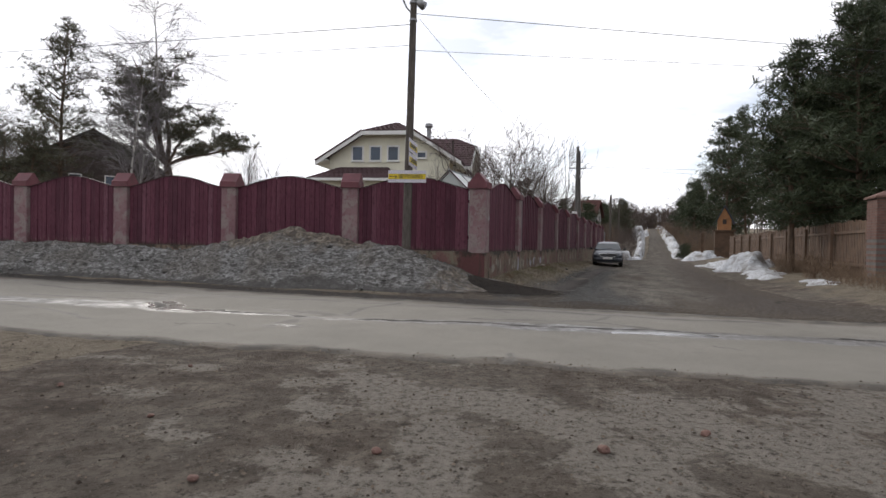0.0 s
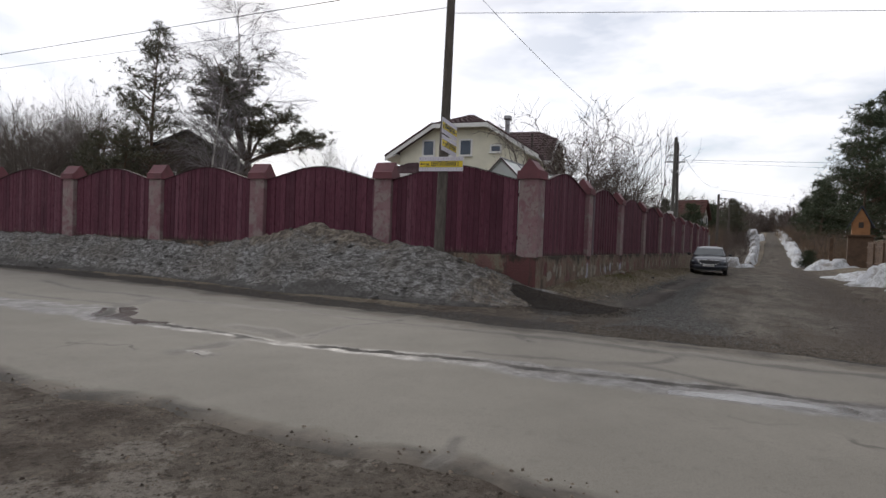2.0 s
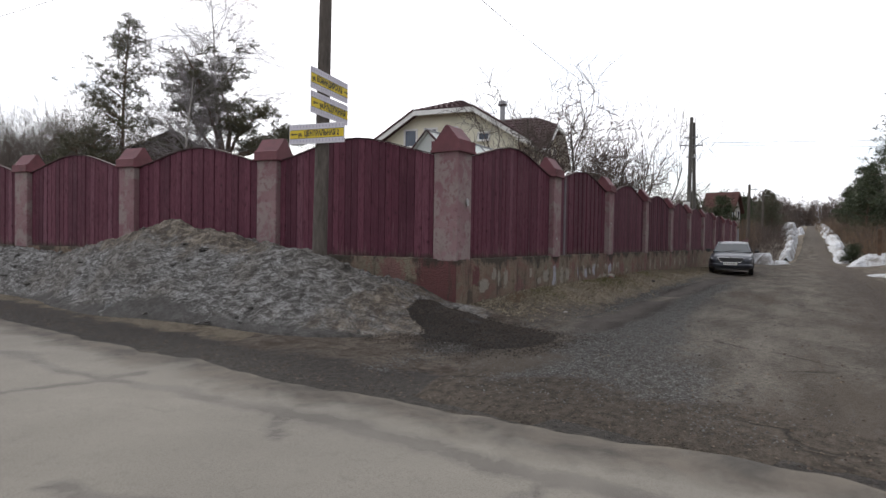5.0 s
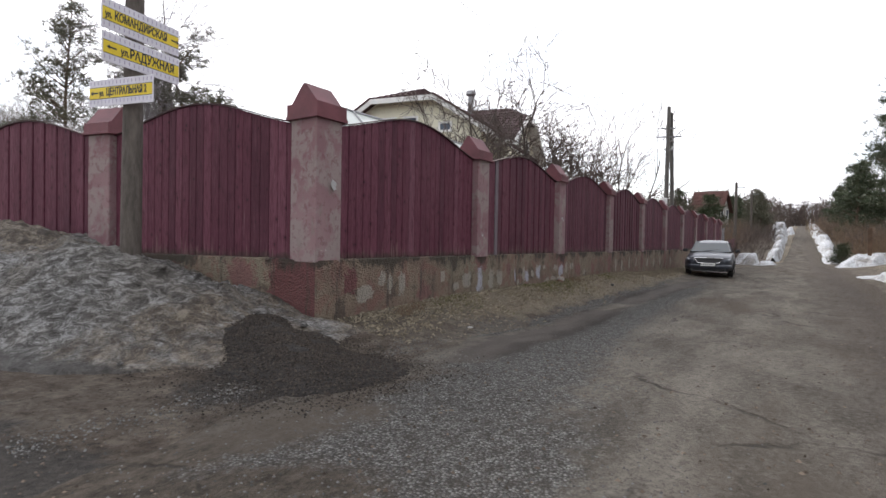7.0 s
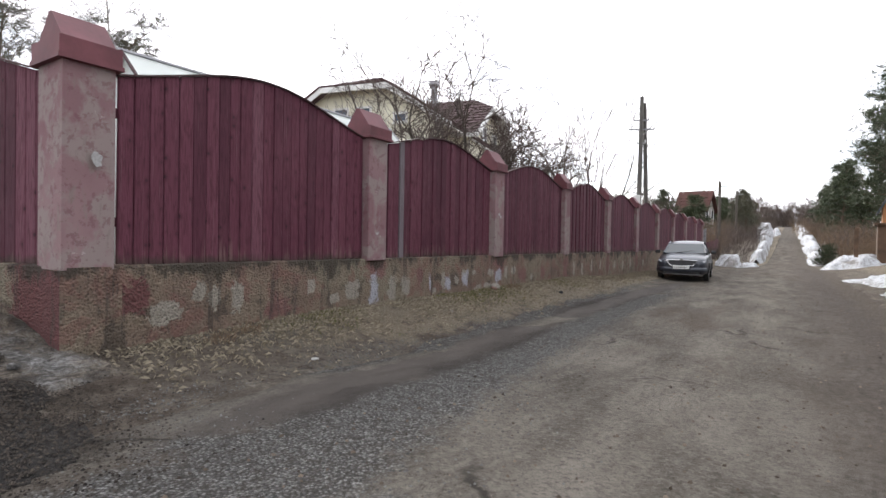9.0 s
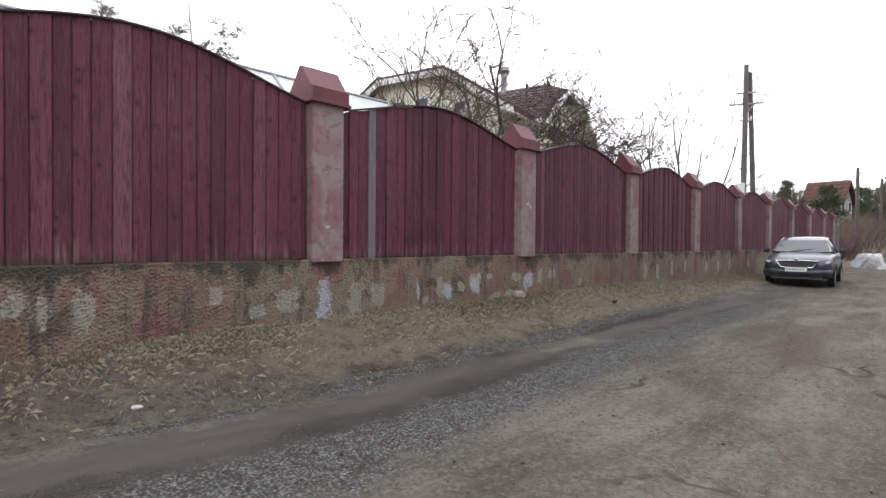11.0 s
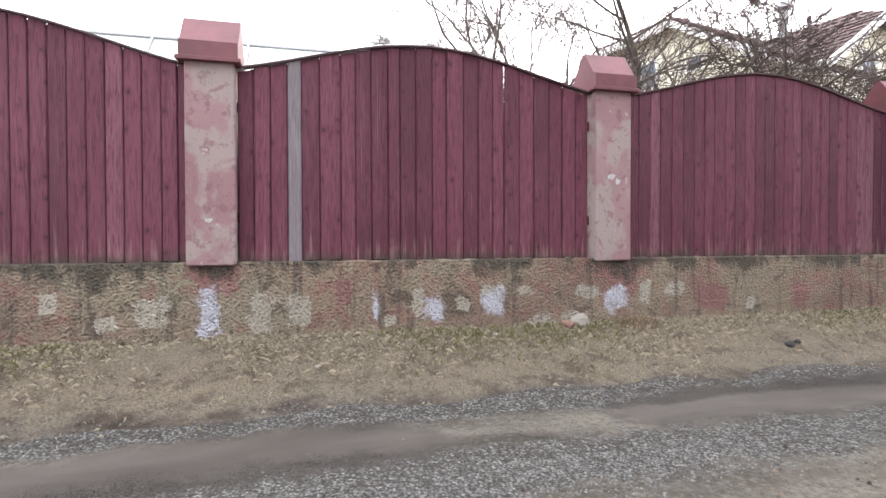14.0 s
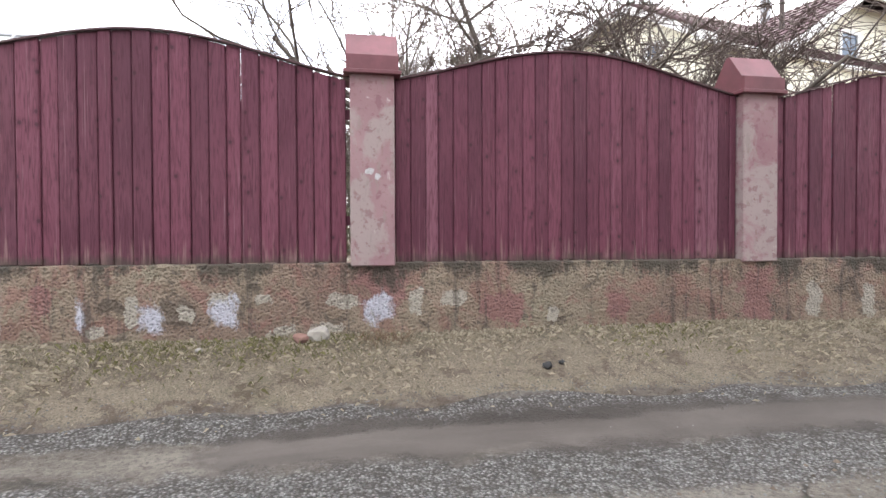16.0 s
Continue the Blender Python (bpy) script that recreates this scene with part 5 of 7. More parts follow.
def tuft(geo, p, size, count, rr, up=0.35, width=0.10):
    for _ in range(count):
        d = Vector((rr.gauss(0, 1), rr.gauss(0, 1), rr.gauss(0, 0.8) + up)).normalized() * size * rr.uniform(0.6, 1.15)
        q = d.cross(Vector((rr.gauss(0, 1), rr.gauss(0, 1), rr.gauss(0, 1)))).normalized() * size * width
        n = len(geo.v)
        geo.v += [tuple(p - q * 0.5 + d * 0.1), tuple(p + q * 0.5 + d * 0.1), tuple(p + d + q * 0.25), tuple(p + d - q * 0.25)]
        geo.f.append((n, n + 1, n + 2, n + 3))


def build_pine(x, y, height, seed, label, bare=0.3, reach=2.6, whorls=16, needle=None, dense=1.0, tsize=0.3, r=0.16, droop=0.0, top=0.35, z0=None, inner=0.3):
    rr = random.Random(seed)
    h = thing("pine_tree", Matrix.Translation((x, y, gz(x, y) if z0 is None else z0)), label, "tree")
    wood, leaf = Geo(), Geo()
    tr = wander((0, 0, -0.2), (rr.uniform(-0.06, 0.06), rr.uniform(-0.06, 0.06), 1), height * 0.98, 14, 0.025, 0.08, rr)
    limb(wood, tr, r, 0.025, 9)
    for w in range(whorls):
        f = bare + (1 - bare) * (w + rr.uniform(0, 0.8)) / whorls
        i = min(0.999, f) * (len(tr) - 1)
        q = tr[int(i)].lerp(tr[min(int(i) + 1, len(tr) - 1)], i - int(i))
        g = (f - bare) / (1 - bare)
        prof = (0.55 + 0.6 * smooth(0, 0.3, g)) * (1 - g) ** 0.75 + top * 0.25
        for _ in range(rr.choice((3, 4, 5))):
            a = rr.uniform(0, 2 * math.pi)
            ln = max(0.35, reach * prof * rr.uniform(0.55, 1.15))
            pts = wander(q, (math.cos(a), math.sin(a), 0.12 + 0.55 * g - droop), ln, 6, 0.13, 0.06, rr)
            limb(wood, pts, 0.010 + 0.012 * ln, 0.005, 4)
            n = max(5, int(ln * 9 * dense))
            for _k in range(n):
                u = rr.uniform(inner, 1.0) * (len(pts) - 1)
                b = pts[int(u)].lerp(pts[min(int(u) + 1, len(pts) - 1)], u - int(u))
                sp = ln * 0.26 * (1.15 - u / len(pts)) + 0.1
                c = b + Vector((rr.gauss(0, sp), rr.gauss(0, sp), abs(rr.gauss(0, sp * 0.6))))
                if rr.random() < 0.3:
                    limb(wood, [b, b.lerp(c, 0.6), c], 0.008, 0.003, 3)
                tuft(leaf, c, tsize * rr.uniform(0.7, 1.2), 11, rr, 0.45)
    part("trunk", wood, M_PBARK, h, "", None, False, True)
    part("crown", leaf, needle or M_NEEDLE, h, "clumps of dark green needles", None, False)
    return h


def build_old_pine(x, y, seed):
    """A spreading pine with bent limbs and flat cloud-like crowns."""
    rr = random.Random(seed)
    h = thing("pine_tree", Matrix.Translation((x, y, gz(x, y))), "old spreading pine with crooked forked trunk and open crown", "tree")
    wood, leaf = Geo(), Geo()
    low = wander((0, 0, -0.2), (0.02, 0, 1), 6.4, 6, 0.05, 0.02, rr)
    limb(wood, low, 0.34, 0.25, 9)
    heads = [((-0.45, 0.1, 1.0), 8.6, 0.2), ((0.12, 0.2, 1.0), 6.6, 0.19), ((0.95, 0.0, 0.55), 5.6, 0.13), ((-0.95, 0.0, 0.75), 6.4, 0.13), ((-0.8, 0.4, 0.40), 4.6, 0.1), ((0.55, -0.3, 0.8), 4.6, 0.12), ((-0.2, -0.4, 1.0), 7.6, 0.14), ((-0.7, -0.3, 1.0), 7.4, 0.12), ((0.75, 0.4, 0.62), 5.0, 0.1)]
    for d, ln, r in heads:
        pts = wander(low[-1 if d[2] > 0.5 else -2], d, ln, 9, 0.11, 0.02, rr)
        limb(wood, pts, r, 0.025, 7)
        for _ in range(17):
            i = rr.uniform(0.32, 1.0) * (len(pts) - 1)
            q = pts[int(i)].lerp(pts[min(int(i) + 1, len(pts) - 1)], i - int(i))
            a = rr.uniform(0, 2 * math.pi)
            sub = wander(q, (math.cos(a), math.sin(a), 0.15), rr.uniform(0.7, 2.1), 5, 0.18, 0.04, rr)
            limb(wood, sub, 0.028, 0.007, 4)
            for _k in range(30):
                u = rr.uniform(0.3, 1.0) * (len(sub) - 1)
                b = sub[int(u)].lerp(sub[min(int(u) + 1, len(sub) - 1)], u - int(u))
                c = b + Vector((rr.gauss(0, 0.26), rr.gauss(0, 0.26), abs(rr.gauss(0, 0.16))))
                tuft(leaf, c, rr.uniform(0.18, 0.34), 9, rr, 0.4, 0.12)
    part("trunk", wood, M_PBARK, h, "", None, False, True)
    part("crown", leaf, M_NEEDLE_L, h, "open clumps of grey-green needles", None, False)


BEHIND.clear()


def build_birch(x, y, height, seed, label="tall bare birch with white trunk and fine drooping twigs", fan=0.35):
    rr = random.Random(seed)
    h = thing("birch_tree", Matrix.Translation((x, y, gz(x, y))), label, "tree")
    wood, mid_, fine = Geo(), Geo(), Geo()
    BEHIND.clear()
    tr = wander((0, 0, -0.2), (0.02, 0.02, 1), height, 14, 0.025, 0.05, rr)
    limb(wood, tr, height * 0.0095, 0.02, 8)
    for _ in range(int(height * 3.4)):
        f = rr.uniform(0.3, 0.98)
        i = f * (len(tr) - 1)
        q = tr[int(i)].lerp(tr[min(int(i) + 1, len(tr) - 1)], i - int(i))
        a = rr.uniform(0, 2 * math.pi)
        ln = height * 0.26 * (1.15 - f) + (1.6 if fan > 0.3 else 0.7)
        fork(mid_, fine, q, (math.cos(a) * fan, math.sin(a) * fan, 0.5), ln, 0.022, 2, rr, 0.6, -0.07, 0.16, (0, 9, 10), 3)
    part("trunk", wood, M_BBARK, h, "", None, False, True)
    part("branch_crown", mid_, M_TWIGB, h, "", None, False)
    part("crown", fine, M_TWIGB, h, "haze of fine greyish twigs", None, False)


def build_apple_tree(s0, d0, trunk_h, limbs, seed, label, kids, r=0.085):
    """A gnarled fruit tree; limbs: heading along and across the street and up, length."""
    rr = random.Random(seed)
    x, y = at(s0, d0)
    BEHIND.clear()
    BEHIND.extend((x, y))
    h = thing("apple_tree", Matrix.Translation((x, y, gz(x, y))), label, "tree", "apple trees behind the fence")
    wood, fine = Geo(), Geo()
    tr = wander((0, 0, -0.15), (rr.uniform(-0.08, 0.08), rr.uniform(-0.08, 0.08), 1), trunk_h + 0.15, 5, 0.06, 0.1, rr)
    limb(wood, tr, r * 1.7, r * 1.2, 9)
    for a, c, up, ln in limbs:
        v = SN * a + SR * c
        i = rr.uniform(0.72, 1.0) * (len(tr) - 1)
        q = tr[int(i)].lerp(tr[min(int(i) + 1, len(tr) - 1)], i - int(i))
        fork(wood, fine, q, (v.x, v.y, up), ln, r * rr.uniform(0.6, 0.9), 3, rr, 0.95, 0.015, 0.19, kids, 6)
    part("trunk", wood, M_ABARK, h, "", None, False, True)
    part("crown", fine, M_TWIG, h, "tangle of bare twigs", None, False)


build_apple_tree(9.5, -2.4, 1.7, ((-1.0, -0.1, 0.85, 3.3), (-0.6, 0.2, 1.1, 3.6), (-0.3, -0.3, 1.3, 3.8), (0.1, 0.1, 1.2, 3.7), (0.5, -0.2, 1.0, 3.6), (0.8, 0.1, 0.75, 3.7), (1.0, -0.1, 0.5, 3.5), (0.6, -0.7, 0.7, 2.9), (-0.8, -0.6, 0.7, 2.8)), 11, "tall bare apple tree behind the fence, gnarled upright limbs", (0, 6, 8, 9))
build_apple_tree(12.4, -1.9, 1.9, ((-0.9, 0.2, 0.45, 2.4), (1.0, 0.1, 0.35, 2.8), (0.4, -0.4, 0.8, 2.5), (-0.3, 0.2, 0.9, 2.4), (0.7, 0.4, 0.6, 2.6), (-0.5, -0.5, 0.7, 2.2)), 12, "bare crooked apple tree with a dense low crown", (0, 7, 8, 10), 0.075)
build_apple_tree(16.6, -2.0, 1.5, ((-0.8, 0.1, 0.7, 1.8), (0.9, 0.1, 0.6, 1.9), (0.1, -0.3, 1.0, 1.9), (-0.2, 0.3, 0.9, 1.7)), 19, "small bare apple tree reaching over the fence", (0, 6, 7, 8), 0.06)
build_bare_tree(*at(18.5, -2.0), 3.6, 15, "bare garden shrub tree with upright twigs", 5, 0.7, 0.04, None, None, 0.8, 0.06, (0, 5, 6, 6), 0.6, 0.12)
build_bare_tree(6.6, 37.5, 8.0, 13, "bare upright shrub tree near the utility pole", 6, 0.6, 0.05, None, None, 0.7, 0.06, (0, 5, 6, 6), 0.5, 0.1)
build_pine(-24.7, 34.6, 15.2, 21, "tall slender pine with open crown", 0.26, 3.5, 21, M_NEEDLE_L, 1.25, 0.28, 0.17, -0.12, 0.5, None, 0.35)
build_old_pine(-19.5, 38.0, 22)
build_birch(-20.5, 37.6, 17.4, 23, "tall bare birch with white trunk and fine drooping twigs", 0.6)
build_birch(-20.6, 34.5, 11.5, 24, "slim young bare birch beside the pine", 0.22)
build_birch(-20.1, 34.9, 10.8, 25, "slim young bare birch beside the pine", 0.22)
build_pine(-25.5, 33.0, 7.6, 26, "low dense pine behind the fence", 0.02, 2.4, 14, M_NEEDLE_L, 0.8, 0.36, 0.12)
build_pine(-28.5, 34.5, 8.2, 27, "low dense pine behind the fence", 0.02, 2.6, 14, M_NEEDLE_L, 0.7, 0.36, 0.12)
build_pine(-33, 38.0, 8.0, 28, "scraggy young pine behind the fence", 0.05, 2.4, 12, M_NEEDLE_L, 0.9, 0.36, 0.12)
for i, (x, y, hh) in enumerate(((-38.8, 41.5, 12.5), (-41, 46, 13.5), (-42, 51, 14), (-45, 44, 12), (-37.5, 37.5, 10.5), (-50, 45, 11))):
    build_bare_tree(x, y, hh * 0.9, 60 + i, "bare round-headed tree with upright twigs, far behind the fence", 9, 0.62, 0.04, M_TWIGL, M_TWIGL, 1.0, 0.085, (0, 7, 8, 9), 0.42, 0.10)
for i, (x, y, hh) in enumerate(((-36, 33.5, 7), (-14.5, 41, 7), (-15, 45, 8))):
    build_bare_tree(x, y, hh, 80 + i, "bare shrub between the garden trees", 6, 0.6, 0.04, None, None, 0.6, 0.06, (0, 5, 6, 6), 0.5, 0.1)

# the pines on the other side of the street
for i, (x, y, hh, re, ba) in enumerate(((13.3, 20.4, 8.8, 2.3, 0.22), (16.6, 25.0, 9.5, 2.6, 0.2), (14.6, 18.6, 9.8, 3.0, 0.16), (16.6, 20.2, 11.5, 3.3, 0.12), (17.6, 23.0, 12.5, 3.4, 0.12), (17.0, 16.6, 12.0, 3.4, 0.1),
                                        (21.2, 30.3, 11.5, 3.3, 0.12), (24.6, 36.5, 12.0, 3.3, 0.12), (28.0, 42.0, 12.5, 3.4, 0.2), (19.5, 26.5, 12.0, 3.2, 0.1), (21, 20, 13, 3.4, 0.1), (25.6, 49, 13.0, 4.0, 0.26), (29.5, 52, 14.5, 4.0, 0.2))):
    build_pine(x, y, hh, 100 + i, "dense dark green pine beside the street", ba, re, 19, M_NEEDLE, 1.7, 0.30, 0.13, 0.05)
for i, (s_, d_, hh) in enumerate(((62, 12, 8.5), (70, 10.5, 9), (80, 11.5, 8), (92, 11, 8), (108, 10, 8), (125, 11, 8), (58, 13.5, 9.5), (66, 9.6, 8.0), (76, 10.0, 9.0), (70, -8, 6.5), (76, -5.5, 6.2), (84, -7, 6.5), (98, -5, 6.5), (118, -6, 7))):
    build_pine(*at(s_, d_), hh, 130 + i, "distant dark conifer beside the street", 0.03, 2.5, 11, M_NEEDLE, 0.8, 0.6, 0.13)
for i, (s_, d_, hh) in enumerate(((66, 14, 10), (75, 13, 10.5), (88, 14, 11), (100, 13, 11), (60, 15, 9), (54, -6, 6), (62, -9, 7), (90, -8, 8), (105, -10, 9), (130, -8, 9), (170, 0, 9), (172, 6, 9), (50, -4.5, 4.2), (46, -6, 4.5))):
    build_bare_tree(*at(s_, d_), hh, 160 + i, "distant bare tree beside the street", 5, 0.6, 0.05, None, None, 1.5, 0.08, (0, 4, 5, 5), 0.45, 0.1)


build_pine(*at(40.2, 7.25), 1.35, 150, "small dark bushy juniper beside the snow", 0.0, 0.75, 10, M_NEEDLE, 3.0, 0.16, 0.04)
for i, (s_, d_, hh) in enumerate(((78, 0.2, 6.2), (82, -0.8, 7.0), (87, 0.0, 6.4), (92, -1.5, 7.2))):
    build_pine(*at(s_, d_), hh, 152 + i, "green garden pine beside the lane", 0.02, 1.9, 12, M_NEEDLE_L, 1.0, 0.4, 0.1)


def build_shrub(x, y, w, hh, seed, twig, label, stems=190):
    rr = random.Random(seed)
    g = Geo()
    for _ in range(stems):
        a, q = rr.uniform(0, 6.28), math.sqrt(rr.random()) * w * 0.5
        pts = wander((q * math.cos(a), q * math.sin(a), -0.05), (rr.gauss(0, 0.3), rr.gauss(0, 0.3), 1), hh * rr.uniform(0.5, 1.1), 4, 0.2, 0.0, rr)
        limb(g, pts, min(0.016, hh * 0.012), 0.003, 3)
        for _k in range(3):
            b = rr.choice(pts[1:])
            limb(g, [b, b + Vector((rr.gauss(0, 0.2), rr.gauss(0, 0.2), rr.uniform(0.05, 0.35))) * min(1.0, hh)], min(0.006, hh * 0.01), 0.0015, 3)
    ob = part("shrub", g, twig, None, "", Matrix.Translation((x, y, gz(x, y))), False)
    tagged(ob, label, "shrub", "roadside shrubs")


M_BRUSH = bark("brown_brush", (0.10, 0.066, 0.042), (0.22, 0.15, 0.095))
for i, (s_, d_, w, hh) in enumerate(((43, -1.5, 3, 2.2), (46, -2.5, 4, 2.6), (50, -1.5, 4, 2.4), (55, -2, 4, 2.4), (60, -2, 4, 2.8), (44, 9.5, 3, 2.0), (48, 10, 4, 2.2), (53, 10, 4, 2.3), (58, 9.5, 4, 2.4), (64, 9.5, 4, 2.5), (40, 10.5, 3, 2.0),
                                      (72, 9, 5, 2.8), (82, 9, 5, 2.8), (68, -2, 5, 3), (80, -2.5, 5, 3), (95, -2.5, 6, 3), (95, 9, 6, 3), (110, 8.5, 6, 3), (112, -2, 6, 3), (130, 8.5, 6, 3), (132, -2, 6, 3))):
    build_shrub(*at(s_, d_), w, hh, 200 + i, M_BRUSH, "tangled brown leafless brush beside the street")
for i in range(26):
    s_, side_ = 44 + 5.2 * i, i % 2
    build_shrub(*at(s_, 10.4 if side_ else -0.2), 5.5, 2.2 + 0.5 * (i % 3), 500 + i, M_TWIG, "tangled dark leafless brush beside the street", 260)
for i, (s_, d_, w, hh) in enumerate(((-3.5, 10.5, 2.2, 0.55), (-2.0, 11.5, 2.2, 0.6), (0.5, 9.9, 2.4, 0.5), (2.5, 9.4, 2.0, 0.45), (-5, 12, 2.5, 0.6), (5.5, 9.4, 1.6, 0.6), (9, 9.3, 1.6, 0.8))):
    build_shrub(*at(s_, d_), w, hh, 240 + i, M_BRUSH, "low heap of brown dead brush and leaves")


# ---- the yellow house ----
HOUSE = Matrix(((FX.x, -FOUT.x, 0, -3.5), (FX.y, -FOUT.y, 0, 33.5), (0, 0, 1, 0), (0, 0, 0, 1)))


def build_window(parent, x, z, w, h, y=-0.03, m=None):
    """A framed window on a wall that faces -y."""
    g = Geo()
    t = 0.09
    for lo, hi in (((x - w / 2 - t, y - 0.04, z - h / 2 - t), (x + w / 2 + t, y + 0.05, z - h / 2)), ((x - w / 2 - t, y - 0.04, z + h / 2), (x + w / 2 + t, y + 0.05, z + h / 2 + t)),
                   ((x - w / 2 - t, y - 0.04, z - h / 2), (x - w / 2, y + 0.05, z + h / 2)), ((x + w / 2, y - 0.04, z - h / 2), (x + w / 2 + t, y + 0.05, z + h / 2))):
        g.box(lo, hi)
    wi = part("window", g, M_WHITE, parent, "white-framed window", m)
    part("pane", Geo().box((x - w / 2, y + 0.005, z - h / 2), (x + w / 2, y + 0.02, z + h / 2)), M_GLASS, wi, "dark bluish glass")
    part("sill", Geo().box((x - w / 2 - 0.12, y - 0.12, z - h / 2 - 0.12), (x + w / 2 + 0.12, y + 0.03, z - h / 2 - 0.09)), M_WHITE, wi)


def tiled_roof(name, ring, material, parent, label="", thick=0.12, pitch=0.38, rows_along=0.3):
    """A roof plane: a slab, and on it each raised course of tiles. ring: eave a, eave b, ridge b, ridge a."""
    a, b, c, d = (Vector(p) for p in ring)
    nrm = (b - a).cross(d - a).normalized()
    if nrm.z < 0:
        nrm = -nrm
    base = part(name, Geo().slab([a, b, c, d], -nrm * thick), material, parent, label)
    n = max(2, int((d - a).length / pitch))
    for i in range(n):
        p0, p1 = a.lerp(d, i / n), a.lerp(d, (i + 1) / n)
        q0, q1 = b.lerp(c, i / n), b.lerp(c, (i + 1) / n)
        k = max(2, int((q0 - p0).length / rows_along))
        rows = [[p0.lerp(q0, j / (2 * k)) + nrm * 0.002 for j in range(2 * k + 1)]]
        for e, lift in ((0.0, 0.045), (1.0, 0.006)):
            rows.append([p0.lerp(p1, e).lerp(q0.lerp(q1, e), j / (2 * k)) + nrm * (lift + (0.03 if j % 2 else 0.0)) for j in range(2 * k + 1)])
        part("tile_course", Geo().grid(rows), material, base, "", None, False)
    return base


def build_yellow_house():
    h = thing("house", HOUSE, "two-storey pale yellow house with maroon tiled half-hipped roof", "house")
    W, E, EZ, CZ, CX, RZ, L = 3.85, 4.62, 6.08, 7.95, 1.62, 9.0, 10.0
    g = Geo()
    prof = [(-W, 0), (W, 0), (W, 6.35), (CX, CZ - 0.12), (-CX, CZ - 0.12), (-W, 6.35)]
    g.slab([(x, 0, z) for x, z in prof], (0, L, 0))
    wall = part("wall", g, M_YELLOWWALL, h)
    for k in range(34):
        z = 2.6 + 0.16 * k
        half = W if z < 6.35 else W - (z - 6.35) * (W - CX) / (CZ - 0.12 - 6.35)
        part("siding_board", Geo().slab([(-half, -0.022, z), (half, -0.022, z), (half, -0.006, z + 0.155), (-half, -0.006, z + 0.155)], (0, 0.02, 0)), M_YELLOWWALL, wall)
    f = -0.55
    for sx in (-1, 1):
        a, b = (sx * E, f, EZ), (sx * E, L + 0.5, EZ)
        c, d = (0.0, L + 0.5, RZ), (sx * CX, f, CZ)
        tiled_roof("roof", [a, b, (sx * 0.02, L + 0.5, RZ), (sx * CX, f, CZ)], M_ROOF, h, "maroon tiled slope")
        part("roof", Geo().slab([(sx * CX, f, CZ), (sx * 0.02, 2.1, RZ), (sx * 0.02, L + 0.5, RZ)], (0, 0, -0.1)), M_ROOF, h)
        part("bargeboard", Geo().slab([(sx * E, f - 0.03, EZ - 0.26), (sx * E, f - 0.03, EZ + 0.02), (sx * CX, f - 0.03, CZ + 0.02), (sx * CX, f - 0.03, CZ - 0.26)], (0, 0.06, 0)), M_WHITE, h, "broad white bargeboard")
        part("roof_edge", Geo().tube([(sx * E, f - 0.03, EZ + 0.05), (sx * CX, f - 0.03, CZ + 0.05)], [0.06, 0.06], 6), M_ROOF, h)
        part("soffit", Geo().slab([(sx * E, f, EZ - 0.2), (sx * W, f, EZ + 0.1), (sx * W, L, EZ + 0.1), (sx * E, L, EZ - 0.2)], (0, 0, 0.04)), M_WHITE, h)
    tiled_roof("half_hip", [(-CX, f - 0.05, CZ), (CX, f - 0.05, CZ), (0.1, 2.1, RZ), (-0.1, 2.1, RZ)], M_ROOF, h, "clipped gable roof of maroon tiles")
    part("fascia", Geo().box((-CX - 0.05, f - 0.06, CZ - 0.26), (CX + 0.05, f + 0.02, CZ - 0.02)), M_WHITE, h)
    for x in (-2.02, -0.86, 0.28):
        build_window(h, x, 6.62, 0.62, 0.82)
    build_window(h, 2.08, 6.52, 0.5, 0.3)
    for x in (-2.4, 0.4, 2.4):
        build_window(h, x, 3.4, 1.0, 1.3)
    # lean-to roof over the ground floor
    part("porch_wall", Geo().box((-3.9, -1.7, 0), (0.2, 0.02, 4.9)), M_YELLOWWALL, h)
    tiled_roof("porch_roof", [(-4.45, -2.2, 4.85), (0.75, -2.2, 4.85), (0.0, -0.02, 5.75), (-3.2, -0.02, 5.75)], M_ROOF, h, "lean-to roof of maroon tiles")
    part("porch_roof", Geo().slab([(-4.45, -2.2, 4.85), (-3.2, -0.02, 5.75), (-4.45, -0.02, 4.85)], (0, 0, -0.08)), M_ROOF, h)
    part("porch_roof", Geo().slab([(0.75, -2.2, 4.85), (0.0, -0.02, 5.75), (0.75, -0.02, 4.85)], (0, 0, -0.08)), M_ROOF, h)
    part("gutter", Geo().box((-4.5, -2.26, 4.68), (0.8, -2.16, 4.84)), M_WHITE, h)
    # wing with a half-hipped gable to the side street
    part("wing_wall", Geo().slab([(4.45, y, z) for y, z in ((2.2, 0), (9.2, 0), (9.2, 6.3), (6.9, 7.72), (4.5, 7.72), (2.2, 6.3))], (-3.0, 0, 0)), M_YELLOWWALL, h)
    for sy in (-1, 1):
        y0, y1, y2 = 5.7 + sy * 4.1, 5.7 + sy * 1.2, 5.7 + sy * 0.02
        tiled_roof("wing_roof", [(1.0, y0, 6.05), (5.0, y0, 6.05), (5.0, y1, 7.86), (0.2, y1, 7.86)], M_ROOF, h, "maroon tiled slope")
        tiled_roof("wing_roof", [(0.2, y1, 7.86), (5.0, y1, 7.86), (3.6, y2, 8.6), (0.0, y2, 8.6)], M_ROOF, h)
        part("bargeboard", Geo().slab([(5.0, y0, 5.79), (5.0, y0, 6.07), (5.0, y1, 7.88), (5.0, y1, 7.6)], (0.06, 0, 0)), M_WHITE, h, "broad white bargeboard")
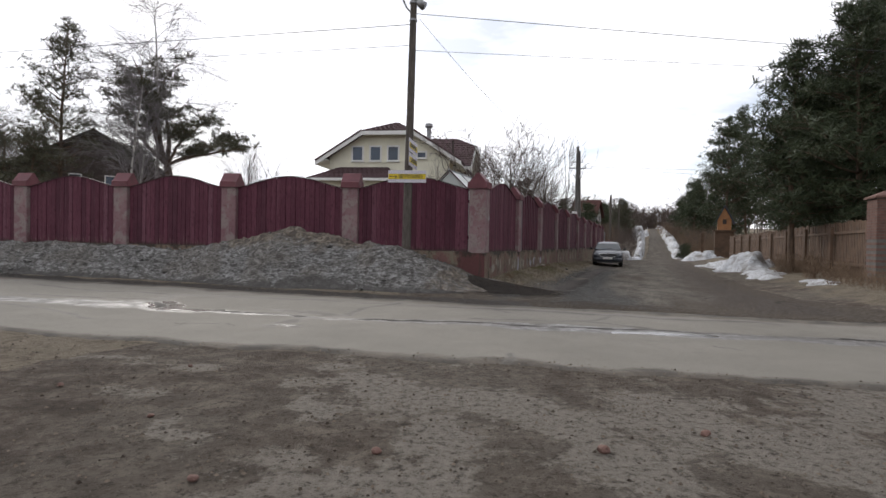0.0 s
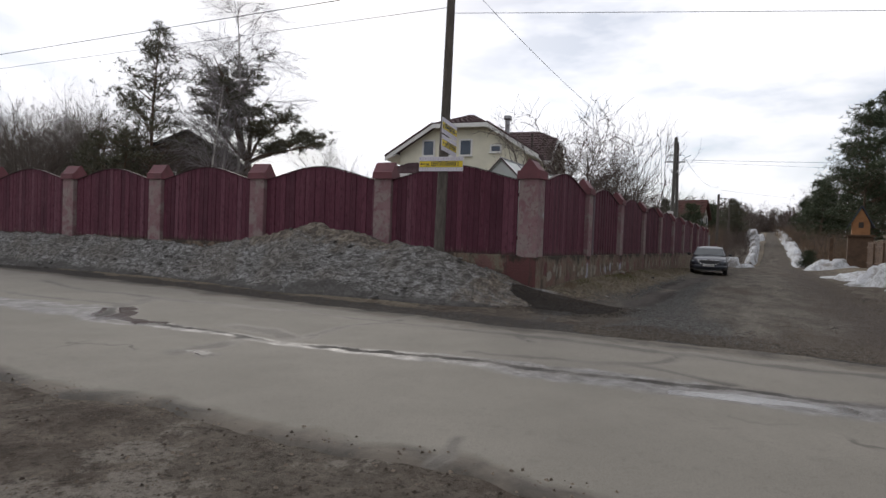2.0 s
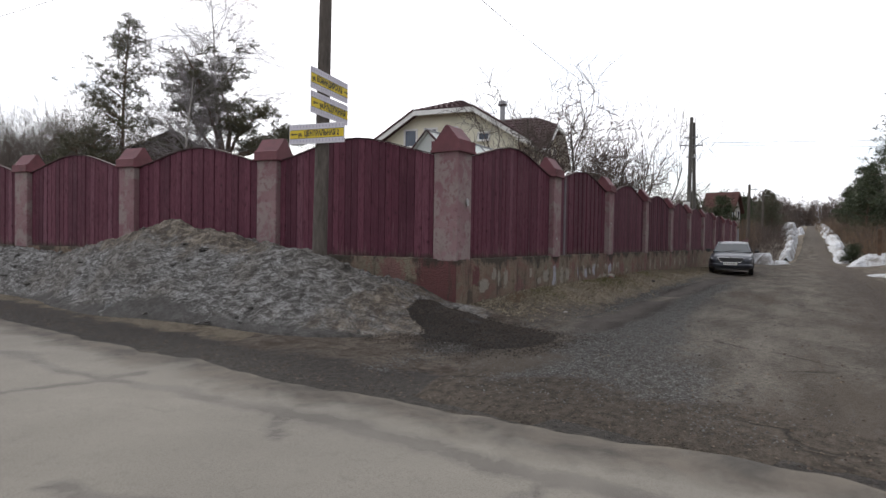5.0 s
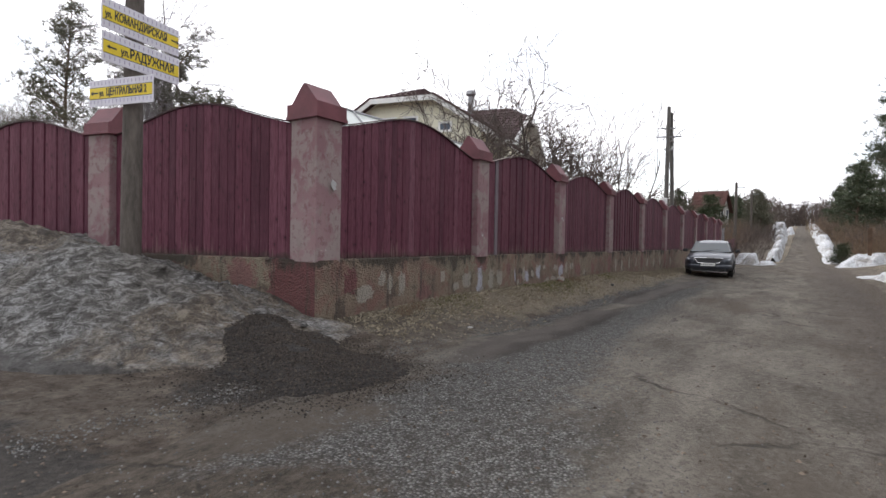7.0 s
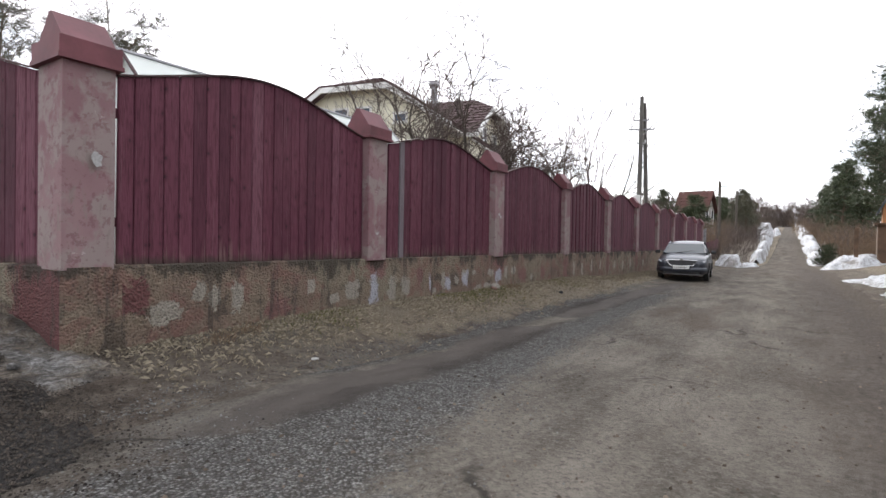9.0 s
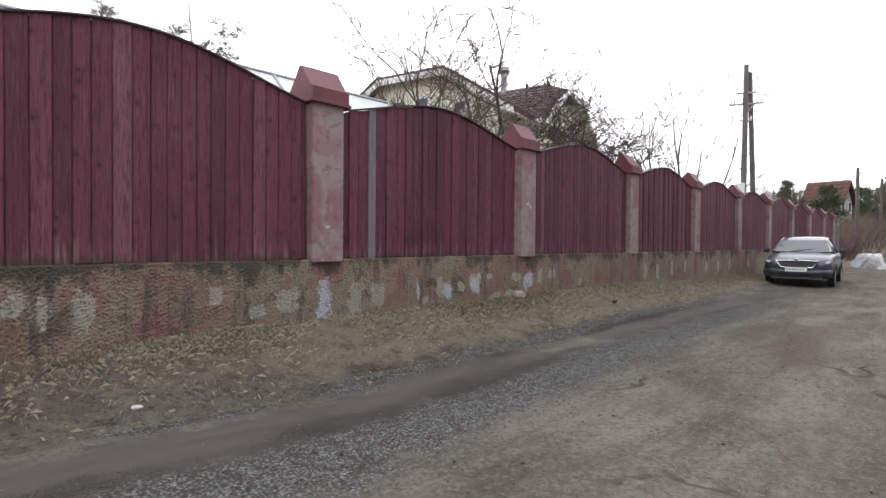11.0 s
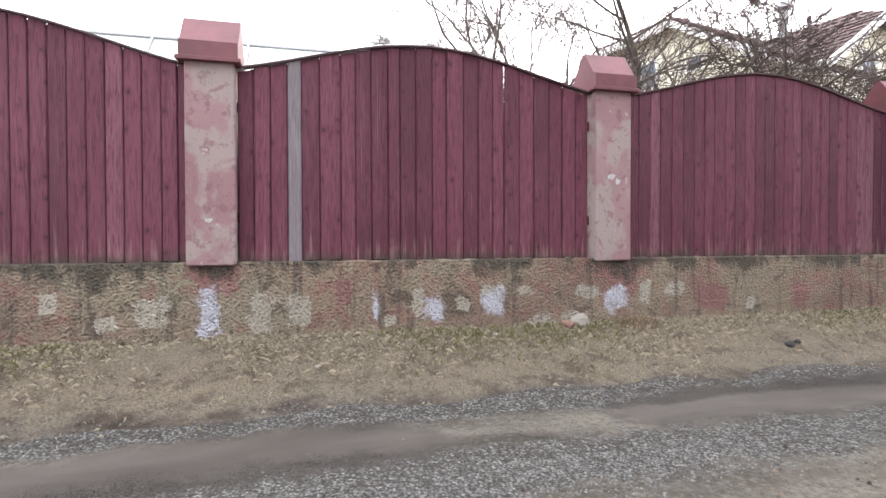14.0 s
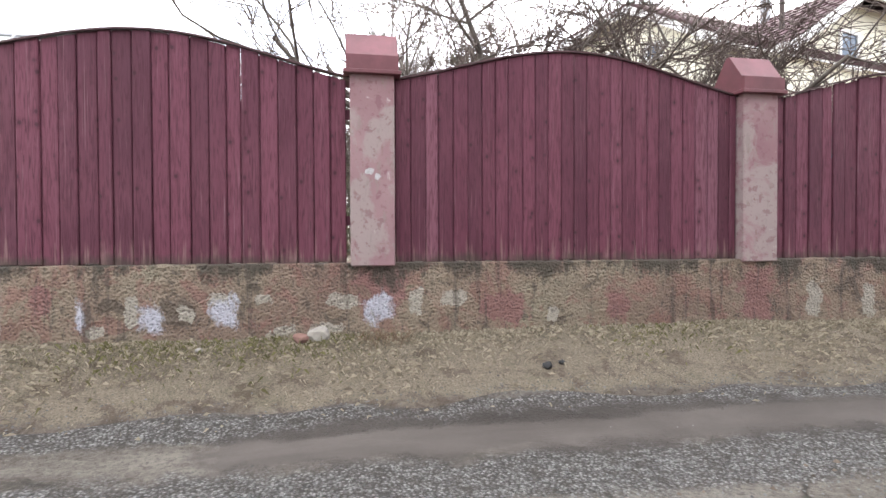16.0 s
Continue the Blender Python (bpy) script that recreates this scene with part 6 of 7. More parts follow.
        part("soffit", Geo().slab([(4.4, y0, 5.9), (5.0, y0, 5.9), (5.0, y1, 7.7), (4.4, y1, 7.7)], (0, 0, 0.04)), M_WHITE, h)
    part("half_hip", Geo().slab([(5.06, 4.5, 7.86), (5.06, 6.9, 7.86), (3.6, 5.7, 8.6)], (0, 0, -0.1)), M_ROOF, h)
    part("fascia", Geo().box((5.0, 4.45, 7.62), (5.07, 6.95, 7.86)), M_WHITE, h)
    part("wing_eave", Geo().box((2.5, 1.5, 5.85), (5.0, 1.6, 6.05)), M_WHITE, h)
    east = Matrix.Translation((4.45, 5.7, 0)) @ Matrix.Rotation(math.pi / 2, 4, "Z")
    for x in (-1.0, 1.0):
        build_window(h, x, 6.4, 0.7, 0.9, -0.03, east)
        build_window(h, x * 1.8, 3.4, 1.0, 1.3, -0.03, east)
    ch = part("chimney", Geo().tube([(1.55, 5.3, 8.0), (1.55, 5.3, 9.3)], [0.16, 0.16], 12), M_METAL, h, "grey metal flue pipe")
    part("chimney_cowl", Geo().tube([(1.55, 5.3, 9.33), (1.55, 5.3, 9.41), (1.55, 5.3, 9.62)], [0.2, 0.3, 0.26], 12), M_METAL, ch)
    part("vent_pipe", Geo().tube([(3.6, 3.2, 7.0), (3.6, 3.2, 8.0)], [0.07, 0.07], 8), M_DARKWALL, h)


build_yellow_house()


# ---- greenhouse behind the fence ----
def build_greenhouse():
    m = Matrix(((SR.x, SN.x, 0, 0.16), (SR.y, SN.y, 0, 16.3), (0, 0, 1, 0), (0, 0, 0, 1)))
    h = thing("greenhouse", m, "small white plastic greenhouse with a pitched roof", "greenhouse")
    L, w, ez, rz = 4.9, 1.25, 2.12, 3.35
    part("body", Geo().slab([(-w, 0, 0), (w, 0, 0), (w, 0, ez), (0, 0, rz - 0.03), (-w, 0, ez)], (0, L, 0)), M_GREENH, h)
    for sx in (-1, 1):
        part("roof_sheet", Geo().slab([(sx * (w + 0.1), -0.06, ez - 0.1), (sx * (w + 0.1), L + 0.06, ez - 0.1), (0, L + 0.06, rz), (0, -0.06, rz)], (0, 0, 0.02)), M_GREENH, h)
        for k in range(6):
            y = -0.06 + (L + 0.12) * k / 5
            part("bar", Geo().tube([(sx * (w + 0.1), y, ez - 0.07), (0, y, rz + 0.03)], [0.02, 0.02], 6), M_METAL if k else M_TRIM, h)
    part("ridge_bar", Geo().tube([(0, -0.1, rz + 0.03), (0, L + 0.1, rz + 0.03)], [0.025, 0.025], 6), M_METAL, h)


build_greenhouse()


# ---- the dark houses to the left, the red-roofed one up the street ----
def build_gable_house(m, w, l, eave, ridge, wall_m, roof_m, label, windows=(), over=0.5):
    h = thing("house", m, label, "house")
    part("wall", Geo().slab([(-w / 2, 0, 0), (w / 2, 0, 0), (w / 2, 0, eave), (0, 0, ridge - 0.15), (-w / 2, 0, eave)], (0, l, 0)), wall_m, h)
    drop = (ridge - eave) / (w / 2) * over
    for sx in (-1, 1):
        tiled_roof("roof", [(sx * (w / 2 + over), -over, eave - drop), (sx * (w / 2 + over), l + over, eave - drop), (0, l + over, ridge), (0, -over, ridge)], roof_m, h, "", 0.14, 0.6, 0.5)
    for x, z, ww, hh in windows:
        build_window(h, x, z, ww, hh)
    return h


build_gable_house(pose(-28.2, 43.0, 0, 0, 0, 32), 17.0, 10, 4.6, 9.6, M_DARKWALL, M_DARKROOF, "dark timber house with broad dark shingle roof", ((-1.2, 5.4, 0.7, 1.0), (1.2, 5.4, 0.7, 1.0)))
rx_, ry_ = at(80, -4.2)
build_gable_house(Matrix.Translation((rx_, ry_, gz(rx_, ry_) - 0.5)) @ pose(0, 0, 0, 0, 0, 60), 4.2, 3.6, 4.8, 7.2, plain("pale_grey_wall", (0.36, 0.335, 0.305), 0.85), roof_tile("brick_red_roof", (0.10, 0.052, 0.045)), "distant house with brick-red roof and pale walls", ((-1.2, 4.0, 0.9, 1.1), (1.2, 4.0, 0.9, 1.1)))


# ---- brown picket fence on the other side, brick posts, turret on the gate ----
def build_brick_post(s_, d_, w, hh, label):
    x, y = at(s_, d_)
    m = Matrix.Translation((x, y, gz(x, y) - 0.1)) @ Matrix.Rotation(math.atan2(SR.y, SR.x), 4, "Z")
    h = thing("brick_post", m, label, "gate post", "posts across the street")
    part("core", Geo().box((-w / 2 + 0.012, -w / 2 + 0.012, 0), (w / 2 - 0.012, w / 2 - 0.012, hh)), M_CONC, h)
    n = int(hh / 0.078)
    body = h
    per = max(2, int(w / 0.26))
    for k in range(n):
        z = k * 0.078
        for face in range(4):
            for j in range(per):
                a = -w / 2 + w * j / per + (0.03 if k % 2 else 0)
                b = min(w / 2, a + w / per - 0.012)
                mm = Matrix.Rotation(face * math.pi / 2, 4, "Z")
                if k > n - 14 or k % 2 == 0:
                    part("brick", Geo().box((a, -w / 2 - 0.004, z), (b, -w / 2 + 0.03, z + 0.066), 0, mm), M_BRICK, h)
    g = Geo().box((-w / 2 - 0.07, -w / 2 - 0.07, hh), (w / 2 + 0.07, w / 2 + 0.07, hh + 0.07), 0.01)
    n0 = len(g.v)
    q = w / 2 + 0.05
    g.v += [(-q, -q, hh + 0.07), (q, -q, hh + 0.07), (q, q, hh + 0.07), (-q, q, hh + 0.07), (-0.1, -0.1, hh + 0.22), (0.1, -0.1, hh + 0.22), (0.1, 0.1, hh + 0.22), (-0.1, 0.1, hh + 0.22)]
    g.f += [tuple(n0 + i for i in f_) for f_ in ((0, 1, 5, 4), (1, 2, 6, 5), (2, 3, 7, 6), (3, 0, 4, 7), (4, 5, 6, 7), (3, 2, 1, 0))]
    part("cap", g, M_BRICK, h)


build_brick_post(3.9, 10.2, 0.75, 2.35, "square brown brick fence post with a stone cap")


def build_pickets(s0, s1, d_, seed):
    rr = random.Random(seed)
    x, y = at(s0, d_)
    z = gz(*at((s0 + s1) / 2, d_))
    m = Matrix(((SN.x, -SR.x, 0, x), (SN.y, -SR.y, 0, y), (0, 0, 1, z), (0, 0, 0, 1)))
    h = thing("picket_fence", m, "fence of tall brown wooden pickets", "fence", "picket fence across the street")
    w = s1 - s0
    base_mesh = [Geo().box((0, 0, 0), (0.10, 0.022, 1.62 + 0.02 * k), 0.004).mesh("slat") for k in range(4)]
    a = 0.02
    while a < w - 0.08:
        me = rr.choice(base_mesh)
        part("slat", me, M_BROWNF, h, "", Matrix.Translation((a, rr.uniform(-0.004, 0.004), 0.08)) @ Matrix.Rotation(rr.gauss(0, 0.008), 4, "Y"))
        a += 0.135
    for zz in (0.35, 1.35):
        part("rail", Geo().box((0, 0.023, zz), (w, 0.06, zz + 0.08), 0.004), M_BROWNF, h)
    part("post", Geo().box((0, 0.06, -0.2), (0.09, 0.15, 1.6), 0.005), M_BROWNF, h)


for i in range(9):
    build_pickets(4.35 + 3.2 * i, 4.35 + 3.2 * (i + 1), 10.0, 300 + i)


def build_turret():
    x, y = 23.2, 44.2
    z = gz(x, y)
    h = thing("gate_turret", Matrix.Translation((x, y, z)) @ Matrix.Rotation(-0.45, 4, "Z"), "small wooden gate turret with steep blue-grey roof", "gate house")
    wood = plain("orange_wood", (0.36, 0.17, 0.07), 0.7, 0, 0.25, 3)
    roof = plain("blue_grey_roof", (0.06, 0.068, 0.09), 0.75, 0, 0.2, 3)
    part("base", Geo().box((-0.7, -0.5, -0.2), (0.7, 1.3, 2.15), 0.02), M_BROWNF, h)
    part("ledge", Geo().box((-0.85, -0.65, 2.15), (0.85, 1.45, 2.27), 0.01), M_BROWNF, h)
    part("gable", Geo().slab([(-0.5, -0.35, 2.27), (0.5, -0.35, 2.27), (0.5, -0.35, 3.1), (0, -0.35, 4.1), (-0.5, -0.35, 3.1)], (0, 1.5, 0)), wood, h, "orange wooden gable")
    # Dark sheet on the solid gable; the hole's inner shade is its colour.
    part("opening", Geo().box((-0.14, -0.362, 2.75), (0.14, -0.34, 3.15)), M_DARKWALL, h)
    for sx in (-1, 1):
        part("roof", Geo().slab([(sx * 0.72, -0.5, 2.75), (sx * 0.72, 1.3, 2.75), (0, 1.3, 4.25), (0, -0.5, 4.25)], (sx * 0.05, 0, 0.03)), roof, h)
    for sx in (-1, 1):
        part("post", Geo().box((sx * 1.6 - 0.1, -0.4, -0.2), (sx * 1.6 + 0.1, -0.2, 2.0), 0.01), M_BROWNF, h)


build_turret()


# ---- up the street on the fence's side: grey gate and low fence ----
def build_gate():
    m = SIDE @ Matrix.Translation((39.7, 0, 0.0))
    h = thing("metal_gate", m, "dark grey sheet metal gate between the fences", "gate")
    part("leaf", Geo().box((0, 0.08, 0.15), (1.9, 0.12, 2.4), 0.005), plain("grey_gate_sheet", (0.10, 0.105, 0.11), 0.6), h)
    for x in (0.0, 1.85):
        part("post", Geo().box((x, 0.05, -0.1), (x + 0.09, 0.16, 2.5), 0.005), M_METAL, h)
    for k in range(9):
        part("rib", Geo().box((0.15 + 0.2 * k, 0.06, 0.2), (0.18 + 0.2 * k, 0.08, 2.35)), M_METAL, h)
    for i in range(3):
        hh = thing("low_fence", SIDE @ Matrix.Translation((41.9 + 3.0 * i, 0.1, 0)), "low dark maroon board fence", "fence", "low fence up the street")
        zb = gz(*at(43 + 3 * i, 0))
        for k in range(15):
            part("board", Geo().box((0.02 + 0.2 * k, 0, zb), (0.2 + 0.2 * k, 0.025, zb + 1.35), 0.003), M_BOARD, hh)
        part("rail", Geo().box((0, 0.025, zb + 1.0), (3.0, 0.06, zb + 1.08)), M_BOARD, hh)


build_gate()


# ---- parked car ----
M_CARP = Mat("dark_grey_car_paint", 0.35, 0.15, 0.5)
M_CARP.color(M_CARP.ramp(M_CARP.noise(2.0, 4), (0.3, (0.020, 0.024, 0.034)), (0.7, (0.036, 0.041, 0.055))))
M_CARP.b.inputs["Coat Weight"].default_value = 0.3
M_CARP = M_CARP.m
M_LAMP = plain("headlamp_glass", (0.26, 0.27, 0.29), 0.12, 0.3, 0.3, 20, 0)
M_CHROME = plain("chrome_trim", (0.62, 0.62, 0.63), 0.2, 0.95, 0.05, 8, 0)
M_CARGLASS = Mat("car_glass", 0.03, 0, 0.6).color((0.022, 0.034, 0.042)).m
M_TRIMB = plain("black_plastic", (0.022, 0.022, 0.024), 0.55, 0, 0.2, 9)


def build_car():
    # local: nose at y = 0, tail at y = 4.3, x across, z up
    m = Matrix.Translation((9.62, 31.2, gz(10.1, 33.4) + 0.012)) @ Matrix.Rotation(radians(-17), 4, "Z")
    h = thing("car", m, "parked dark grey liftback car, dusty, facing down the street", "car")
    ys = (0.0, 0.06, 0.2, 0.45, 0.9, 1.25, 1.6, 2.2, 2.9, 3.5, 3.95, 4.2, 4.3)
    hw = (0.60, 0.70, 0.79, 0.84, 0.85, 0.85, 0.85, 0.85, 0.85, 0.85, 0.82, 0.76, 0.66)
    zb = (0.36, 0.27, 0.22, 0.20, 0.2, 0.2, 0.2, 0.2, 0.2, 0.2, 0.24, 0.3, 0.38)
    zt = (0.66, 0.72, 0.79, 0.86, 0.92, 0.97, 0.98, 0.97, 0.97, 0.98, 1.02, 1.0, 0.9)
    rows = []
    for y, w, b, t in zip(ys, hw, zb, zt):
        mid_z = b + (t - b) * 0.55
        half = [(0, b), (w * 0.75, b), (w * 0.96, b + 0.08), (w, mid_z), (w * 0.97, t - 0.10), (w * 0.86, t - 0.025), (w * 0.5, t + 0.012), (0, t + 0.02)]
        ring = half + [(-x, z) for x, z in half[-2:0:-1]]
        rows.append([(x, y, z) for x, z in ring] + [(ring[0][0], y, ring[0][1])])
    g = Geo().grid(rows)
    for r in (rows[0], rows[-1]):
        n = len(g.v)
        g.v += r[:-1]
        g.f.append(tuple(range(n, n + len(r) - 1)))
    body = part("body", g, M_CARP, h, "dusty dark grey metallic bodywork", None, True, True)
    # cabin
    cy = (1.2, 1.75, 2.05, 2.7, 3.3, 3.75, 4.1)
    cz = (0.96, 1.32, 1.42, 1.46, 1.42, 1.25, 1.0)
    cw = (0.72, 0.60, 0.57, 0.56, 0.55, 0.58, 0.66)
    rows = []
    for y, z, w in zip(cy, cz, cw):
        wb = 0.77
        rows.append([(-wb, y, 0.94), (-(wb + w) / 2 - 0.02, y, (0.94 + z) / 2), (-w, y, z - 0.04), (-w * 0.6, y, z - 0.005), (0, y, z), (w * 0.6, y, z - 0.005), (w, y, z - 0.04), ((wb + w) / 2 + 0.02, y, (0.94 + z) / 2), (wb, y, 0.94)])
    part("roof", Geo().grid(rows[1:6]), M_CARP, h, "", None, True, True)
    part("cabin", Geo().grid([[(x * 0.985, y, z - 0.008) for x, y, z in r] for r in rows]), M_CARGLASS, h, "dark glass all round", None, True, True)
    part("windscreen", Geo().slab([(-0.70, 1.22, 0.975), (0.70, 1.22, 0.975), (0.57, 1.76, 1.325), (-0.57, 1.76, 1.325)], (0, -0.012, 0.012)), M_CARGLASS, h, "sloping windscreen reflecting the sky")
    for sx in (-1, 1):
        part("pillar", Geo().tube([(sx * 0.73, 1.2, 0.97), (sx * 0.6, 1.77, 1.32), (sx * 0.57, 2.06, 1.40)], [0.035] * 3, 6), M_CARP, h)
        part("pillar", Geo().tube([(sx * 0.79, 2.55, 0.95), (sx * 0.58, 2.6, 1.42)], [0.035] * 2, 6), M_TRIMB, h)
        mi = part("mirror", Geo().box((sx * 0.97 - 0.09, 1.45, 0.96), (sx * 0.97 + 0.09, 1.57, 1.09), 0.03), M_TRIMB, h)
        part("headlight", Geo().slab([(sx * 0.46, 0.065, 0.655), (sx * 0.74, 0.15, 0.66), (sx * 0.80, 0.26, 0.755), (sx * 0.52, 0.10, 0.75)], (0, -0.03, 0.01)), M_LAMP, h, "clear swept-back headlamp")
        part("fog_light", Geo().slab([(sx * 0.50, 0.0, 0.36), (sx * 0.70, 0.06, 0.36), (sx * 0.70, 0.06, 0.41), (sx * 0.50, 0.0, 0.41)], (0, -0.02, 0)), M_LAMP, h)
        part("tail_light", Geo().box((sx * 0.62 - 0.12, 4.2, 0.75), (sx * 0.62 + 0.12, 4.27, 0.9), 0.01), plain("red_lens", (0.3, 0.02, 0.02), 0.2), h)
        for y in (0.80, 3.42):
            wx = sx * 0.76
            tyre = part("wheel", Geo().tube([(wx - 0.09, y, 0.30), (wx - 0.07, y, 0.30), (wx + 0.07, y, 0.30), (wx + 0.09, y, 0.30)], [0.27, 0.30, 0.30, 0.27], 28), M_BLACK, h, "black tyre", None, True, False)
            part("rim", Geo().tube([(wx + sx * 0.085, y, 0.30), (wx + sx * 0.1, y, 0.30)], [0.2, 0.18], 20), M_METAL, tyre, "silver alloy rim")
            part("wheel_arch", Geo().tube([(sx * 0.84, y + 0.36 * math.cos(a), 0.31 + 0.36 * math.sin(a)) for a in np.linspace(0, math.pi, 13)], [0.035] * 13, 6), M_TRIMB, h)
    part("grille", Geo().slab([(-0.36, 0.01, 0.555), (0.36, 0.01, 0.555), (0.50, 0.06, 0.735), (-0.50, 0.06, 0.735)], (0, -0.055, 0)), M_TRIMB, h, "black grille with chrome frame")
    part("grille_trim", Geo().tube([(-0.51, 0.0, 0.735), (-0.37, -0.045, 0.55), (0, -0.055, 0.545), (0.37, -0.045, 0.55), (0.51, 0.0, 0.735), (0, -0.03, 0.75), (-0.51, 0.0, 0.735)], [0.017] * 7, 6), M_CHROME, h)
    for k in range(11):
        part("grille_bar", Geo().box((-0.36 + 0.072 * k - 0.006, -0.045, 0.585), (-0.36 + 0.072 * k + 0.006, -0.02, 0.69)), M_TRIMB, h)
    part("badge", Geo().tube([(0, -0.02, 0.765), (0, -0.06, 0.76)], [0.05, 0.048], 14), M_CHROME, h)
    part("bumper", Geo().tube([(-0.78, 0.16, 0.40), (-0.6, 0.0, 0.40), (0, -0.06, 0.40), (0.6, 0.0, 0.40), (0.78, 0.16, 0.40)], [0.10] * 5, 10), M_CARP, h, "", None, True, True)
    part("air_intake", Geo().box((-0.60, -0.085, 0.265), (0.60, -0.02, 0.375), 0.02), M_TRIMB, h)
    part("lower_lip", Geo().box((-0.62, -0.05, 0.235), (0.62, 0.05, 0.262), 0.008), M_METAL, h)
    pl = part("number_plate", Geo().box((-0.26, -0.185, 0.435), (0.26, -0.165, 0.55), 0.004), M_WHITE, h, "white number plate, unreadable")
    for k in range(7):
        part("mark", Geo().box((-0.22 + 0.062 * k, -0.1885, 0.478), (-0.192 + 0.062 * k, -0.1855, 0.512)), M_INK, pl)
    part("plate_holder", Geo().box((-0.27, -0.165, 0.425), (0.27, -0.05, 0.56), 0.004), M_TRIMB, h)
    part("wiper", Geo().tube([(-0.3, 1.19, 0.99), (0.3, 1.35, 1.08)], [0.01, 0.008], 5), M_TRIMB, h)


build_car()


# ---- far woods that close the view ----
def build_far_woods():
    rr = random.Random(77)
    g = Geo()
    spots = []
    for _ in range(520):
        r_, a_ = rr.uniform(175, 260), rr.uniform(-80, 100)
        spots.append((r_ * math.sin(radians(a_)), 15 + r_ * math.cos(radians(a_)), rr.uniform(8, 13)))
    for _ in range(150):
        sx_, dd = rr.uniform(118, 200), rr.choice((-1, 1)) * rr.uniform(6, 45) + 4
        spots.append((*at(sx_, dd), rr.uniform(6, 10)))
    for _ in range(240):
        spots.append((*at(rr.uniform(150, 240), rr.uniform(-14, 22)), rr.uniform(5, 9)))
    for _ in range(90):
        spots.append((*at(rr.uniform(206, 235), rr.uniform(-3, 11)), rr.uniform(5, 9)))
    spots = [q for q in spots if sd(q[0], q[1])[0] > 205 or not -0.5 < sd(q[0], q[1])[1] < 9]
    for x, y, hh in spots:
        z = gz(x, y)
        g.tube([(x, y, z - 0.5), (x, y, z + hh)], [0.14, 0.03], 3, False)
        for _ in range(16):
            f = rr.uniform(0.15, 1.0)
            w = hh * 0.26 * (1.1 - f) + 0.5
            tuft(g, Vector((x + rr.gauss(0, w * 0.6), y + rr.gauss(0, w * 0.6), z + f * hh)), rr.uniform(0.8, 1.7), 5, rr, 0.9, 0.07)
    ob = part("far_woods", g, M_TWIG, None, "", None, False)
    tagged(ob, "far band of leafless brown woods on the horizon", "woods", "", "stuff")


build_far_woods()


# ---- loose stones, straw and litter ----
def stones(name, spots, material, label, category, seed):
    """spots: x, y, radius. Angular little stones, half sunk."""
    rr = random.Random(seed)
    g = Geo()
    for x, y, r in spots:
        n = len(g.v)
        z = gz(x, y) + 0.012
        a = rr.uniform(0, 6.28)
        ca_, sa_ = math.cos(a) * r, math.sin(a) * r
        k = rr.uniform(0.6, 1.0)
        h_ = r * rr.uniform(0.45, 0.9)
        q = rr.uniform(-0.3, 0.3)
        g.v += [(x + ca_, y + sa_, z), (x - sa_ * k, y + ca_ * k, z), (x - ca_, y - sa_, z), (x + sa_ * k, y - ca_ * k, z), (x + q * ca_ * 1.2 + sa_ * 0.3, y + q * sa_ * 1.2, z + h_), (x - q * ca_ - sa_ * 0.4, y - q * sa_, z + h_ * 0.85)]
        g.f += [(n, n + 1, n + 4), (n + 1, n + 5, n + 4), (n + 1, n + 2, n + 5), (n + 2, n + 3, n + 5), (n + 3, n + 4, n + 5), (n + 3, n, n + 4)]
    tagged(part(name, g, material, None, "", None, False), label, category, "", "stuff")


def stone_paint(name, lo, hi):
    k = Mat(name, 0.9, 0, 0.2)
    k.color(k.ramp(k.island(), (0.0, lo), (1.0, hi)))
    return k.m


rs = random.Random(91)
M_ST1, M_ST2 = stone_paint("grey_chippings", (0.06, 0.058, 0.055), (0.20, 0.197, 0.188)), stone_paint("brown_pebbles", (0.04, 0.03, 0.023), (0.20, 0.16, 0.125))
M_ST3 = stone_paint("black_chippings", (0.012, 0.010, 0.009), (0.082, 0.067, 0.055))
spots = []
for _ in range(30000):
    s_ = rs.uniform(-3.5, 15)
    band = rs.random()
    c_ = interp(s_, (-4, 0, 4, 8, 16), (3.6, 2.8, 2.55, 2.4, 2.4))
    d_ = rs.gauss(c_, interp(s_, (-4, 0, 3, 16), (1.0, 0.6, 0.30, 0.24))) if band < 0.75 else rs.gauss(1.3, 0.13)
    if nz(s_, d_, 3, 0.9) + rs.uniform(-0.5, 0.5) < -0.15:
        continue
    x, y = at(s_, d_)
    rut_ = interp(s_, (-1, 1.7, 3.5, 6, 9, 20), (2.05, 1.95, 1.95, 1.8, 1.72, 2.1))
    if 0.3 < s_ and abs(d_ - rut_) < 0.52 and rs.random() < 0.96:
        continue
    if y > far_edge(x) + 0.1:
        spots.append((x, y, rs.uniform(0.005, 0.012)))
stones("grey_gravel", spots, M_ST1, "scattered grey crushed-stone gravel along the street", "gravel", 1)
spots = []
for _ in range(9000):
    x, y = rs.uniform(-7, 6), rs.uniform(0.2, 6.3)
    if y < near_edge(x) + 0.25:
        spots.append((x, y, rs.choice((0.005, 0.007, 0.009, 0.012, 0.016))))
for _ in range(2600):
    x = rs.uniform(-9, 7)
    spots.append((x, far_edge(x) + abs(rs.gauss(0.0, 0.55)) + 0.05, rs.uniform(0.005, 0.013)))
for _ in range(2500):
    s_, d_ = rs.uniform(-3, 20), rs.uniform(2.5, 7.5)
    x, y = at(s_, d_)
    if y > far_edge(x):
        spots.append((x, y, rs.uniform(0.006, 0.02)))
